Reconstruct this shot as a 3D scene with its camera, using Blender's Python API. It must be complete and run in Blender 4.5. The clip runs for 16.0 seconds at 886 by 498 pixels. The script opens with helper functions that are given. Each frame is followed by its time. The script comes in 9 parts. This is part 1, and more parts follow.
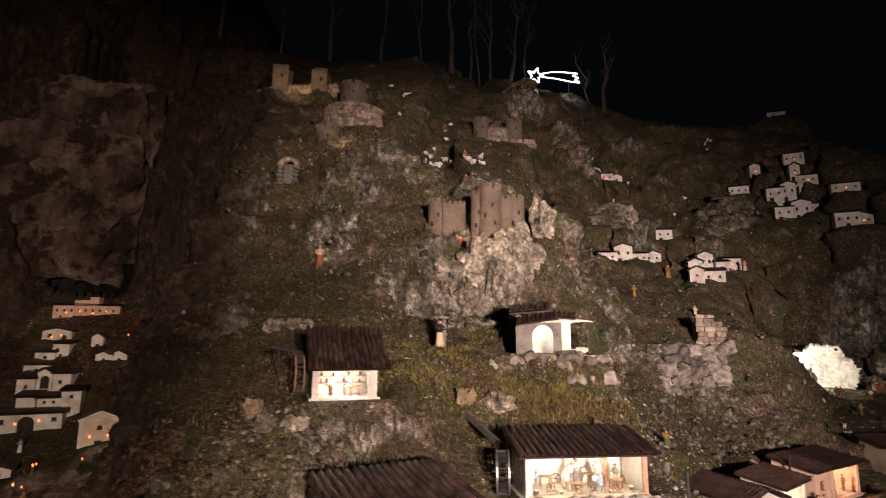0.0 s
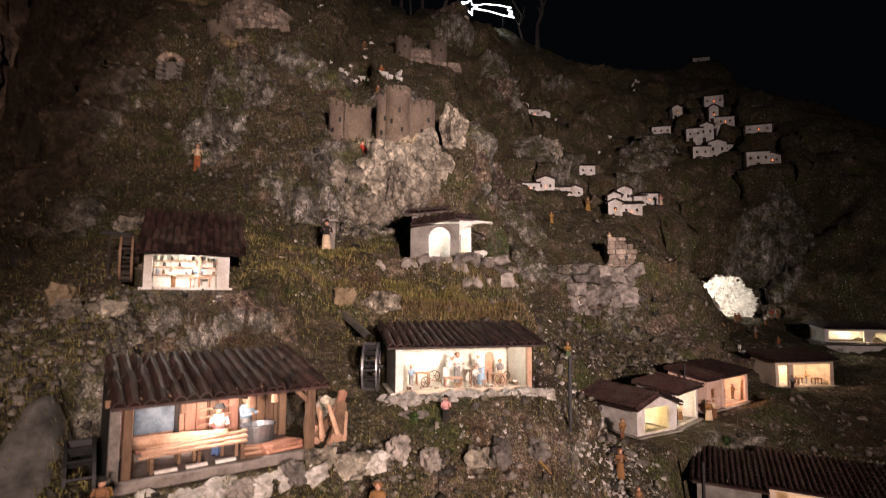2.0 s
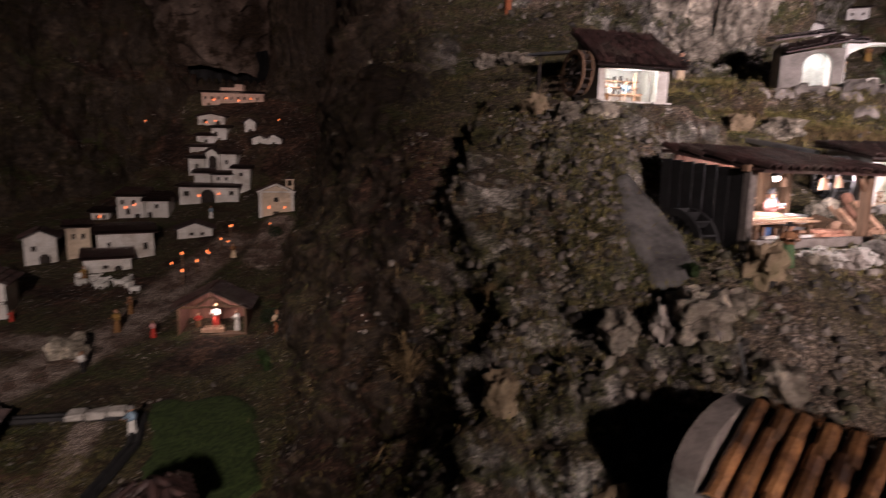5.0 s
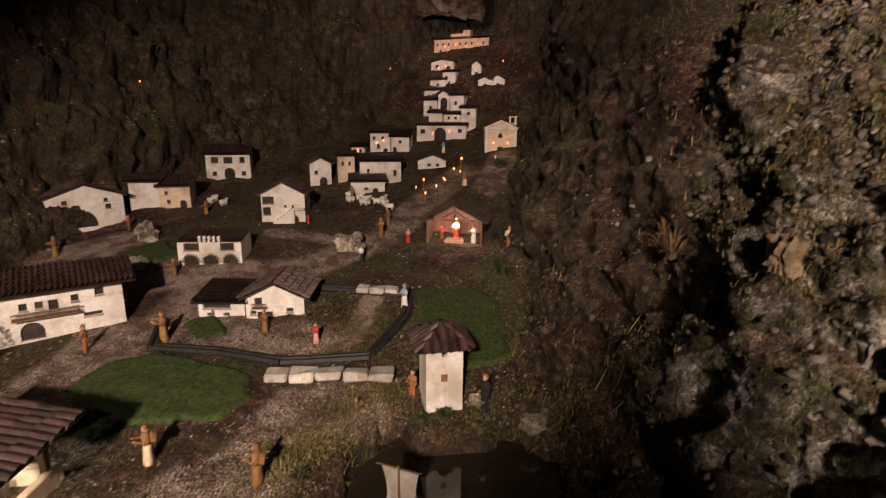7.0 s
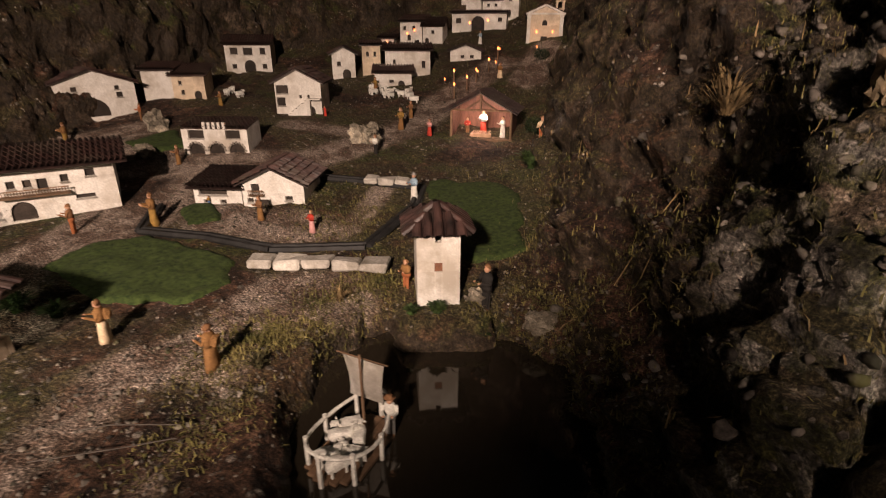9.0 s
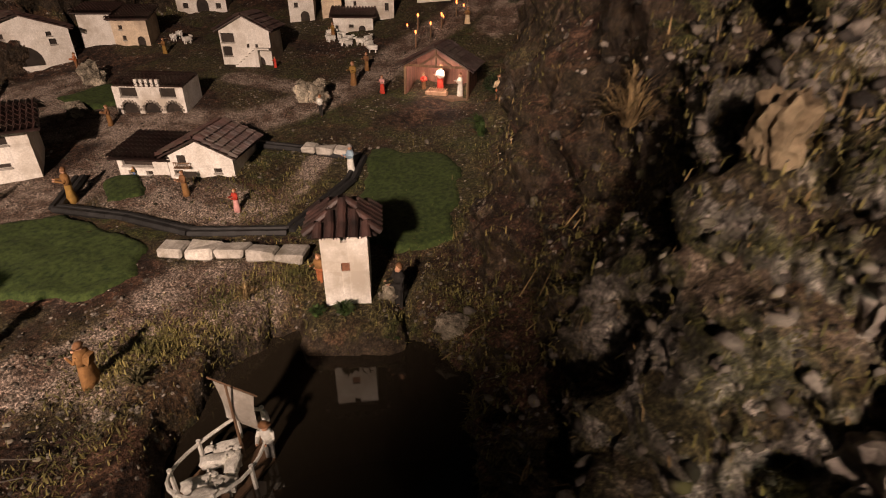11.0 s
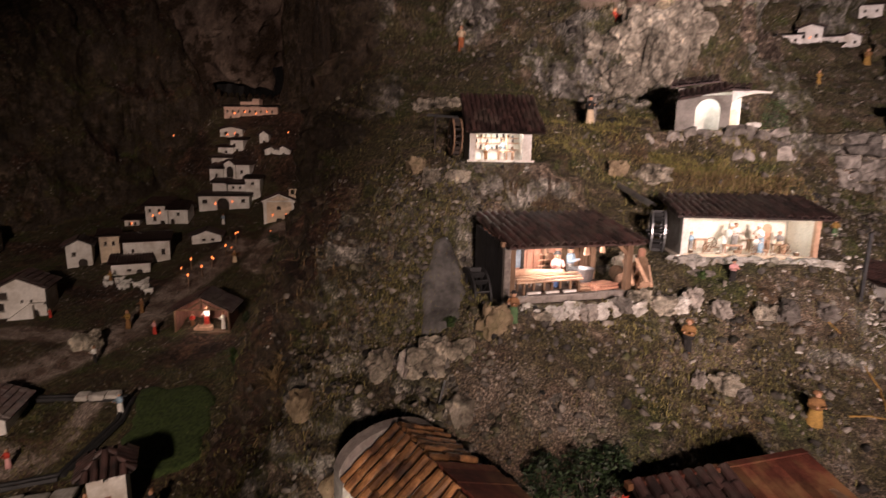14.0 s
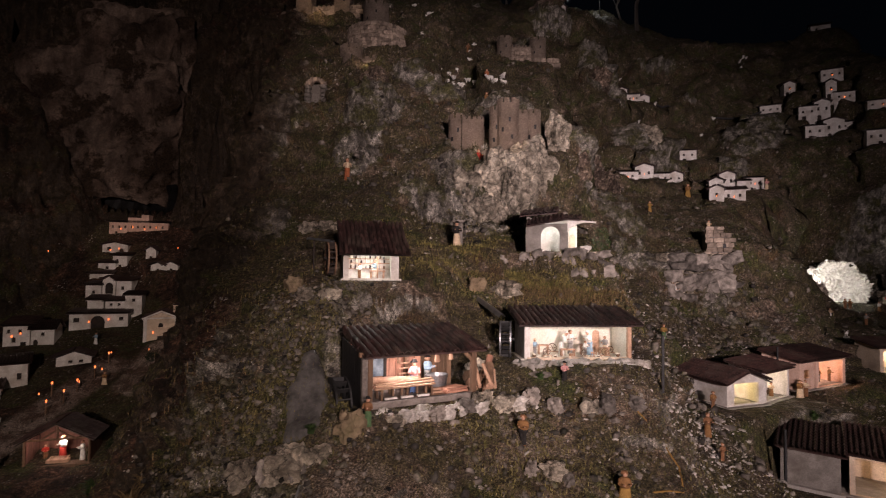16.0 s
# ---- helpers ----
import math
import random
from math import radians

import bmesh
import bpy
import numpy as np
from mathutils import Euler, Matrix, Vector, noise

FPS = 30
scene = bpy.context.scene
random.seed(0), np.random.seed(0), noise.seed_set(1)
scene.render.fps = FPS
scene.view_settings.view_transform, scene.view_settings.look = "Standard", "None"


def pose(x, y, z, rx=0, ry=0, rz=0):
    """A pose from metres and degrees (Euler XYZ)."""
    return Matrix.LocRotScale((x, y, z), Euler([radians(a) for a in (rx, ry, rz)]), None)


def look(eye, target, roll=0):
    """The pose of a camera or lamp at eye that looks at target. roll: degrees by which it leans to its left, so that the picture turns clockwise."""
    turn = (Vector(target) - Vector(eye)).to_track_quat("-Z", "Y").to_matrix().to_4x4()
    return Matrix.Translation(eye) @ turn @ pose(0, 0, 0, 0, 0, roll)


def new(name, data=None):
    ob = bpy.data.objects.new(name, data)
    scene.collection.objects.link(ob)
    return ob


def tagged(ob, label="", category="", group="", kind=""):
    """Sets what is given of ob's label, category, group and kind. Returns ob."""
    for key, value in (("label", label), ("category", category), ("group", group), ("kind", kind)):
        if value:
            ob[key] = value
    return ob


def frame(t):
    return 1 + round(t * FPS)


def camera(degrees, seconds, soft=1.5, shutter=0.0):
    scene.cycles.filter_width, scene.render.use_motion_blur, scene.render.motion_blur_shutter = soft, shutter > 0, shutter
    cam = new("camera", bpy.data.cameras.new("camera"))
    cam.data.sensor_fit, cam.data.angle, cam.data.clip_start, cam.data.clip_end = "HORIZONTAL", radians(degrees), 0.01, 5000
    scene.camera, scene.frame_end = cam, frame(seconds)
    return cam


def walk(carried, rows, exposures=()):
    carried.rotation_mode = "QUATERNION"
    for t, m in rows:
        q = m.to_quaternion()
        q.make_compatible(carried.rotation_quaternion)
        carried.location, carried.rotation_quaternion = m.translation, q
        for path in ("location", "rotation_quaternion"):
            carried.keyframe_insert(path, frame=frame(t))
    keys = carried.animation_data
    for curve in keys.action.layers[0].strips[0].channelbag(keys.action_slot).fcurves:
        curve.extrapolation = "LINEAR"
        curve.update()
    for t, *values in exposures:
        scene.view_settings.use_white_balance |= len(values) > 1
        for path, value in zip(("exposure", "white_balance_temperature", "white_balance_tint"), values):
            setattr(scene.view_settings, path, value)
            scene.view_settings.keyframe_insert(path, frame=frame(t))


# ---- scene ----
cam = camera(81.7, 16.0, soft=1.0, shutter=0.5)
PATH = [
    (0, (0.003, 0.211, 2.719), (0.0, 2.182, 3.056), 0.5),
    (0.5, (0.17, 0.426, 2.622), (0.228, 2.4, 2.942), 0.3),
    (1, (0.301, 0.559, 2.504), (0.424, 2.534, 2.795), 0.3),
    (1.5, (0.453, 0.665, 2.38), (0.64, 2.643, 2.615), 0.2),
    (2, (0.465, 0.762, 2.271), (0.704, 2.741, 2.432), 0.5),
    (2.5, (0.293, 0.889, 2.128), (0.559, 2.87, 2.202), 0.8),
    (3, (-0.033, 0.971, 2.011), (0.238, 2.953, 1.991), 1.0),
    (3.5, (-0.365, 0.991, 1.942), (-0.115, 2.973, 1.834), 1.0),
    (4, (-0.779, 0.963, 1.862), (-0.617, 2.949, 1.688), 1.2),
    (4.5, (-1.173, 0.812, 1.82), (-1.196, 2.798, 1.591), 1.2),
    (5, (-1.429, 0.628, 1.789), (-1.688, 2.591, 1.508), 1.2),
    (5.2, (-1.502, 0.546, 1.783), (-1.861, 2.489, 1.473), 1.2),
    (7.3, (-1.661, 0.191, 1.405), (-2.658, 1.855, 0.919), 0.4),
    (7.5, (-1.68, 0.218, 1.353), (-2.7, 1.86, 0.838), 0.4),
    (8, (-1.685, 0.304, 1.278), (-2.74, 1.895, 0.681), 0.3),
    (8.5, (-1.643, 0.429, 1.237), (-2.71, 1.982, 0.567), 0.2),
    (9, (-1.603, 0.646, 1.142), (-2.66, 2.169, 0.393), 0.2),
    (9.2, (-1.587, 0.726, 1.131), (-2.636, 2.24, 0.352), 0.2),
    (11.3, (-1.332, 1.086, 1.474), (-2.308, 2.528, 0.489), 0.9),
    (11.5, (-1.201, 1.05, 1.608), (-2.167, 2.503, 0.63), 0.8),
    (12, (-0.863, 0.815, 1.975), (-1.795, 2.305, 1.021), 0.8),
    (12.5, (-0.555, 0.604, 2.174), (-1.424, 2.194, 1.329), 1.1),
    (13, (-0.414, 0.372, 2.231), (-1.13, 2.109, 1.545), 1.2),
    (13.5, (-0.264, 0.168, 2.28), (-0.854, 2.009, 1.766), 1.1),
    (14, (-0.206, 0.148, 2.301), (-0.663, 2.062, 1.943), 0.9),
    (14.5, (-0.189, -0.015, 2.365), (-0.521, 1.942, 2.124), 0.9),
    (15, (-0.125, -0.184, 2.411), (-0.368, 1.799, 2.308), 0.8),
    (15.5, (0.028, -0.216, 2.391), (-0.14, 1.777, 2.401), 0.6),
    (16, (0.14, -0.244, 2.367), (0.028, 1.751, 2.444), 0.7),
]
walk(cam, [(t, look(eye, aim, roll)) for t, eye, aim, roll in PATH], exposures=[
    (0, 0.15, 6450, 11), (1, 0.1, 6400, 11), (2, -0.1, 6150, 12), (3, -0.4, 5700, 14), (4, -0.58, 5500, 14), (4.5, -0.5, 5500, 14), (5, -0.18, 5500, 13),
    (7.3, 1.0, 6350, 10), (9.2, 1.1, 6350, 10), (11.5, 0.95, 6600, 12), (12.5, 0.42, 6750, 13), (13.5, 0.05, 6300, 13), (14.5, -0.37, 5950, 13), (15.5, -0.65, 5750, 13), (16, -0.58, 5800, 13)])

# ---- night sky and lamps ----
world = bpy.data.worlds.new("night")
world.use_nodes = True
world.node_tree.nodes["Background"].inputs[0].default_value = (0.30, 0.36, 0.50, 1)
world.node_tree.nodes["Background"].inputs[1].default_value = 0.004
scene.world = world


def spot(name, eye, aim, watts, angle, colour, size=0.15, blend=0.6):
    data = bpy.data.lights.new(name, "SPOT")
    data.energy, data.spot_size, data.spot_blend, data.color, data.shadow_soft_size = watts, radians(angle), blend, colour, size
    ob = new(name, data)
    ob.matrix_world = look(eye, aim)
    return ob


def bulb(name, x, y, z, watts, colour=(1.0, 0.72, 0.42), size=0.02):
    data = bpy.data.lights.new(name, "POINT")
    data.energy, data.color, data.shadow_soft_size = watts, colour, size
    ob = new(name, data)
    ob.location = (x, y, z)
    return ob


WARM = (1.0, 0.725, 0.63)
# floodlights out of view on the visitors' side: for the hill, the far slope and the valley village
spot("hill_floodlight", (2.9, -5.6, 3.4), (1.9, 6.4, 3.3), 8200, 50, WARM, 0.25, 1.0)
spot("far_floodlight", (4.2, -4.6, 3.4), (2.6, 12.5, 7.2), 4200, 56, (1.0, 0.74, 0.66), 0.2, 0.95)
# the slope, ridge and cliff lamps are added to brighten ground the others miss
spot("slope_fill", (4.6, -4.4, 3.4), (8.6, 10.5, 3.6), 1600, 46, (1.0, 0.74, 0.66), 0.2, 0.9)
spot("valley_floodlight", (-0.3, -3.6, 3.4), (-6.0, 4.7, 0.7), 2150, 44, (1.0, 0.72, 0.56), 0.2, 0.6)
spot("ridge_fill", (1.3, -3.2, 3.2), (-0.45, 2.8, 1.35), 1500, 35, (1.0, 0.71, 0.57), 0.2, 0.9)
spot("cliff_fill", (-0.1, -3.8, 3.4), (-6.2, 10.0, 5.8), 2700, 38, (1.0, 0.69, 0.55), 0.2, 0.9)

# ---- materials ----
def nodes_of(name, rough=0.8, metal=0.0, spec=0.4):
    m = bpy.data.materials.new(name)
    m.use_nodes = True
    nt = m.node_tree
    b = nt.nodes["Principled BSDF"]
    b.inputs["Roughness"].default_value, b.inputs["Metallic"].default_value = rough, metal
    b.inputs["Specular IOR Level"].default_value = spec
    return m, nt, b


def tex(nt, scale, detail=6.0, rough=0.6, kind="ShaderNodeTexNoise", coord=None, stretch=None):
    n = nt.nodes.new(kind)
    n.inputs["Scale"].default_value = scale
    if kind == "ShaderNodeTexNoise":
        n.inputs["Detail"].default_value, n.inputs["Roughness"].default_value = detail, rough
    c = coord
    if c is None:
        c = nt.nodes.new("ShaderNodeNewGeometry").outputs["Position"]
    if stretch:
        mp = nt.nodes.new("ShaderNodeMapping")
        mp.inputs["Scale"].default_value = stretch
        nt.links.new(c, mp.inputs[0])
        c = mp.outputs[0]
    nt.links.new(c, n.inputs["Vector"])
    return n


def ramp(nt, fac, stops):
    r = nt.nodes.new("ShaderNodeValToRGB")
    while len(r.color_ramp.elements) < len(stops):
        r.color_ramp.elements.new(0.5)
    for e, (p, c) in zip(r.color_ramp.elements, stops):
        e.position, e.color = p, (*c, 1)
    nt.links.new(fac, r.inputs[0])
    return r


def mix(nt, fac, a, b, how="MIX"):
    n = nt.nodes.new("ShaderNodeMix")
    n.data_type, n.blend_type = "RGBA", how
    for sock, v in ((n.inputs[0], fac), (n.inputs[6], a), (n.inputs[7], b)):
        if isinstance(v, (int, float)):
            sock.default_value = v
        elif isinstance(v, tuple):
            sock.default_value = (*v, 1)
        else:
            nt.links.new(v, sock)
    return n.outputs[2]


def bump(nt, b, heights, strength=0.6, dist=0.01):
    last = None
    for h, s in heights:
        n = nt.nodes.new("ShaderNodeBump")
        n.inputs["Strength"].default_value, n.inputs["Distance"].default_value = s * strength, dist
        nt.links.new(h, n.inputs["Height"])
        if last:
            nt.links.new(last, n.inputs["Normal"])
        last = n.outputs[0]
    nt.links.new(last, b.inputs["Normal"])


def surface(name, dark, light, scale=20.0, rough=0.85, metal=0.0, grain=120.0, rel=0.5, spec=0.3, vary=0.25, stretch=None, stain=None, local=False):
    """A mottled surface: two tones at two scales, each object or loose piece a little lighter or darker, fine relief."""
    m, nt, b = nodes_of(name, rough, metal, spec)
    c = nt.nodes.new("ShaderNodeTexCoord").outputs["Object"] if local else None
    big = tex(nt, scale, 5, 0.6, coord=c, stretch=stretch)
    fine = tex(nt, grain, 3, 0.7, coord=c, stretch=stretch)
    col = ramp(nt, big.outputs[0], [(0.32, dark), (0.68, light)]).outputs[0]
    g = ramp(nt, fine.outputs[0], [(0.3, (0.72, 0.72, 0.72)), (0.7, (1.08, 1.08, 1.08))]).outputs[0]
    col = mix(nt, 1.0, col, g, "MULTIPLY")
    if stain:
        s = tex(nt, scale * 0.35, 6, 0.65, coord=c)
        col = mix(nt, ramp(nt, s.outputs[0], [(0.5, (0, 0, 0)), (0.66, (1, 1, 1))]).outputs[0], col, stain)
    info = nt.nodes.new("ShaderNodeObjectInfo")
    isl = nt.nodes.new("ShaderNodeNewGeometry")
    add = nt.nodes.new("ShaderNodeMath")
    add.operation = "ADD"
    nt.links.new(info.outputs["Random"], add.inputs[0])
    nt.links.new(isl.outputs["Random Per Island"], add.inputs[1])
    fr = nt.nodes.new("ShaderNodeMath")
    fr.operation = "FRACT"
    nt.links.new(add.outputs[0], fr.inputs[0])
    v = ramp(nt, fr.outputs[0], [(0.0, (1 - vary,) * 3), (1.0, (1 + vary * 0.6,) * 3)]).outputs[0]
    col = mix(nt, 1.0, col, v, "MULTIPLY")
    nt.links.new(col, b.inputs["Base Color"])
    bump(nt, b, [(big.outputs[0], 0.7), (fine.outputs[0], 0.5)], rel, 0.006)
    return m


def pebbles(nt, scale, share, lo, hi):
    """Stones strewn in a pattern of cells: their mask, colour and height."""
    v = tex(nt, scale, kind="ShaderNodeTexVoronoi")
    sep = nt.nodes.new("ShaderNodeSeparateColor")
    nt.links.new(v.outputs["Color"], sep.inputs[0])
    near = ramp(nt, v.outputs["Distance"], [(0.34, (1, 1, 1)), (0.46, (0, 0, 0))]).outputs[0]
    some = ramp(nt, sep.outputs[0], [(1 - share, (0, 0, 0)), (1.02 - share, (1, 1, 1))]).outputs[0]
    mask = mix(nt, 1.0, near, some, "MULTIPLY")
    col = ramp(nt, sep.outputs[1], [(0.0, lo), (0.6, tuple(0.6 * a + 0.4 * b for a, b in zip(lo, hi))), (1.0, hi)]).outputs[0]
    dome = ramp(nt, v.outputs["Distance"], [(0.0, (1, 1, 1)), (0.5, (0, 0, 0))]).outputs[0]
    return mask, col, mix(nt, 1.0, dome, mask, "MULTIPLY")


def terrain_material():
    """Limestone where the rock breaks through, soil, gravel and winter grass elsewhere, moss patches."""
    m, nt, b = nodes_of("hillside_ground", 0.9, 0, 0.3)
    pos = nt.nodes.new("ShaderNodeNewGeometry").outputs["Position"]
    n1, n2, n3, n4 = tex(nt, 0.9, 8, 0.62), tex(nt, 4.5, 9, 0.68), tex(nt, 20, 7, 0.72), tex(nt, 95, 4, 0.75)
    at = {}
    for k in ("gravel", "turf", "rock", "brown_dim"):
        a = nt.nodes.new("ShaderNodeAttribute")
        a.attribute_name = k
        at[k] = a.outputs["Fac"]

    def add(a, b, k=1.0):
        n = nt.nodes.new("ShaderNodeMath")
        n.operation = "MULTIPLY_ADD"
        nt.links.new(b, n.inputs[0])
        n.inputs[1].default_value = k
        nt.links.new(a, n.inputs[2])
        return n.outputs[0]

    # bare rock: upright streaks, broken facets, cracks
    streak = tex(nt, 5.5, 9, 0.74, stretch=(1.3, 1.3, 0.8))
    warp = mix(nt, 0.10, pos, n2.outputs["Color"])
    edge, facet = tex(nt, 8, kind="ShaderNodeTexVoronoi", coord=warp, stretch=(1, 1, 0.6)), tex(nt, 21, kind="ShaderNodeTexVoronoi", coord=warp)
    edge.feature = "DISTANCE_TO_EDGE"
    rock = ramp(nt, streak.outputs[0], [(0.34, (0.035, 0.031, 0.026)), (0.45, (0.13, 0.12, 0.102)), (0.55, (0.31, 0.29, 0.255)), (0.66, (0.56, 0.53, 0.475))]).outputs[0]
    rock = mix(nt, 1.0, rock, ramp(nt, n3.outputs[0], [(0.32, (0.40, 0.39, 0.37)), (0.5, (0.95, 0.95, 0.94)), (0.68, (1.35, 1.34, 1.30))]).outputs[0], "MULTIPLY")
    rock = mix(nt, 1.0, rock, ramp(nt, facet.outputs["Color"], [(0.15, (0.55, 0.54, 0.52)), (0.85, (1.3, 1.3, 1.28))]).outputs[0], "MULTIPLY")
    rock = mix(nt, ramp(nt, edge.outputs["Distance"], [(0.0, (0.75, 0.75, 0.75)), (0.03, (0, 0, 0))]).outputs[0], rock, (0.016, 0.013, 0.010))
    moss_n = tex(nt, 3.1, 8, 0.74)
    moss = ramp(nt, n3.outputs[0], [(0.35, (0.016, 0.016, 0.005)), (0.52, (0.058, 0.058, 0.016)), (0.68, (0.155, 0.145, 0.045))]).outputs[0]
    rock = mix(nt, ramp(nt, moss_n.outputs[0], [(0.47, (0, 0, 0)), (0.57, (0.9, 0.9, 0.9))]).outputs[0], rock, moss)
    # brown rock of the gorge and of the valley's cliffs; its darkening also stands for weak light
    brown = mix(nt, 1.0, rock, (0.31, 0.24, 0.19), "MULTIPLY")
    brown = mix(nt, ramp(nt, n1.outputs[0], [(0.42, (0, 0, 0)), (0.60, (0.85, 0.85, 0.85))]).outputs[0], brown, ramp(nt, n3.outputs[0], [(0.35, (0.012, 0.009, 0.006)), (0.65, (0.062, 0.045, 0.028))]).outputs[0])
    rock = mix(nt, at["brown_dim"], rock, brown)
    # turf: straw, green and russet winter grass
    blade = tex(nt, 46, 5, 0.75, stretch=(1.0, 1.0, 0.35))
    turf = ramp(nt, blade.outputs[0], [(0.34, (0.012, 0.010, 0.005)), (0.48, (0.048, 0.041, 0.018)), (0.60, (0.115, 0.095, 0.045)), (0.72, (0.23, 0.185, 0.095))]).outputs[0]
    green = ramp(nt, blade.outputs[0], [(0.34, (0.010, 0.012, 0.004)), (0.50, (0.042, 0.052, 0.013)), (0.68, (0.13, 0.14, 0.034))]).outputs[0]
    russet = ramp(nt, blade.outputs[0], [(0.34, (0.014, 0.008, 0.005)), (0.50, (0.065, 0.038, 0.019)), (0.68, (0.18, 0.105, 0.05))]).outputs[0]
    turf = mix(nt, ramp(nt, tex(nt, 1.9, 7, 0.7).outputs[0], [(0.50, (0, 0, 0)), (0.60, (0.85, 0.85, 0.85))]).outputs[0], turf, green)
    turf = mix(nt, ramp(nt, tex(nt, 2.7, 7, 0.7).outputs[0], [(0.55, (0, 0, 0)), (0.64, (0.8, 0.8, 0.8))]).outputs[0], turf, russet)
    soil = ramp(nt, n3.outputs[0], [(0.36, (0.020, 0.014, 0.010)), (0.49, (0.088, 0.066, 0.049)), (0.60, (0.19, 0.152, 0.12)), (0.72, (0.40, 0.35, 0.295))]).outputs[0]
    pale = tex(nt, 2.9, 8, 0.72)
    soil = mix(nt, 1.0, soil, ramp(nt, pale.outputs[0], [(0.38, (0.42, 0.40, 0.37)), (0.50, (0.95, 0.93, 0.90)), (0.60, (2.0, 1.95, 1.85))]).outputs[0], "MULTIPLY")
    soil = mix(nt, at["brown_dim"], soil, mix(nt, 1.0, soil, (0.42, 0.30, 0.25), "MULTIPLY"))
    grown = ramp(nt, add(n1.outputs[0], at["turf"], 0.30), [(0.50, (0, 0, 0)), (0.60, (1, 1, 1))]).outputs[0]
    grown = mix(nt, 1.0, grown, ramp(nt, n2.outputs[0], [(0.40, (0.25, 0.25, 0.25)), (0.52, (1, 1, 1))]).outputs[0], "MULTIPLY")
    base = mix(nt, grown, soil, turf)
    # small stones lie denser where noise gathers them
    gather = ramp(nt, tex(nt, 2.2, 5, 0.65).outputs[0], [(0.46, (0, 0, 0)), (0.58, (1, 1, 1))]).outputs[0]
    stones = []
    for scale, share, lo, hi in ((24, 0.14, (0.06, 0.052, 0.042), (0.50, 0.46, 0.40)), (52, 0.16, (0.05, 0.043, 0.035), (0.54, 0.49, 0.43))):
        mask, c, h = pebbles(nt, scale, share, lo, hi)
        base = mix(nt, mix(nt, 1.0, mask, gather, "MULTIPLY"), base, c)
        stones.append(h)
    grit = ramp(nt, n4.outputs[0], [(0.3, (0.10, 0.075, 0.058)), (0.5, (0.27, 0.215, 0.175)), (0.7, (0.56, 0.48, 0.41))]).outputs[0]
    grit = mix(nt, ramp(nt, n2.outputs[0], [(0.44, (0, 0, 0)), (0.58, (1, 1, 1))]).outputs[0], mix(nt, 1.0, grit, (0.40, 0.33, 0.29), "MULTIPLY"), grit)
    base = mix(nt, at["gravel"], base, mix(nt, stones[1], grit, (0.42, 0.38, 0.33)))
    bare = ramp(nt, add(at["rock"], n2.outputs[0], 0.9), [(0.84, (0, 0, 0)), (0.96, (1, 1, 1))]).outputs[0]
    col = mix(nt, bare, base, rock)
    g = ramp(nt, n4.outputs[0], [(0.36, (0.32, 0.32, 0.32)), (0.5, (0.85, 0.85, 0.85)), (0.62, (1.85, 1.85, 1.85))]).outputs[0]
    col = mix(nt, 1.0, col, g, "MULTIPLY")
    nt.links.new(col, b.inputs["Base Color"])
    wet = ramp(nt, tex(nt, 3.1, 6, 0.7).outputs[0], [(0.42, (0.32, 0.32, 0.32)), (0.58, (0.92, 0.92, 0.92))]).outputs[0]
    nt.links.new(mix(nt, bare, (0.92, 0.92, 0.92), wet), b.inputs["Roughness"])
    bump(nt, b, [(n2.outputs[0], 1.0), (facet.outputs["Distance"], 0.6), (n3.outputs[0], 1.0), (stones[0], 0.7), (stones[1], 0.5), (blade.outputs[0], 0.5), (n4.outputs[0], 0.5)], 0.95, 0.022)
    return m


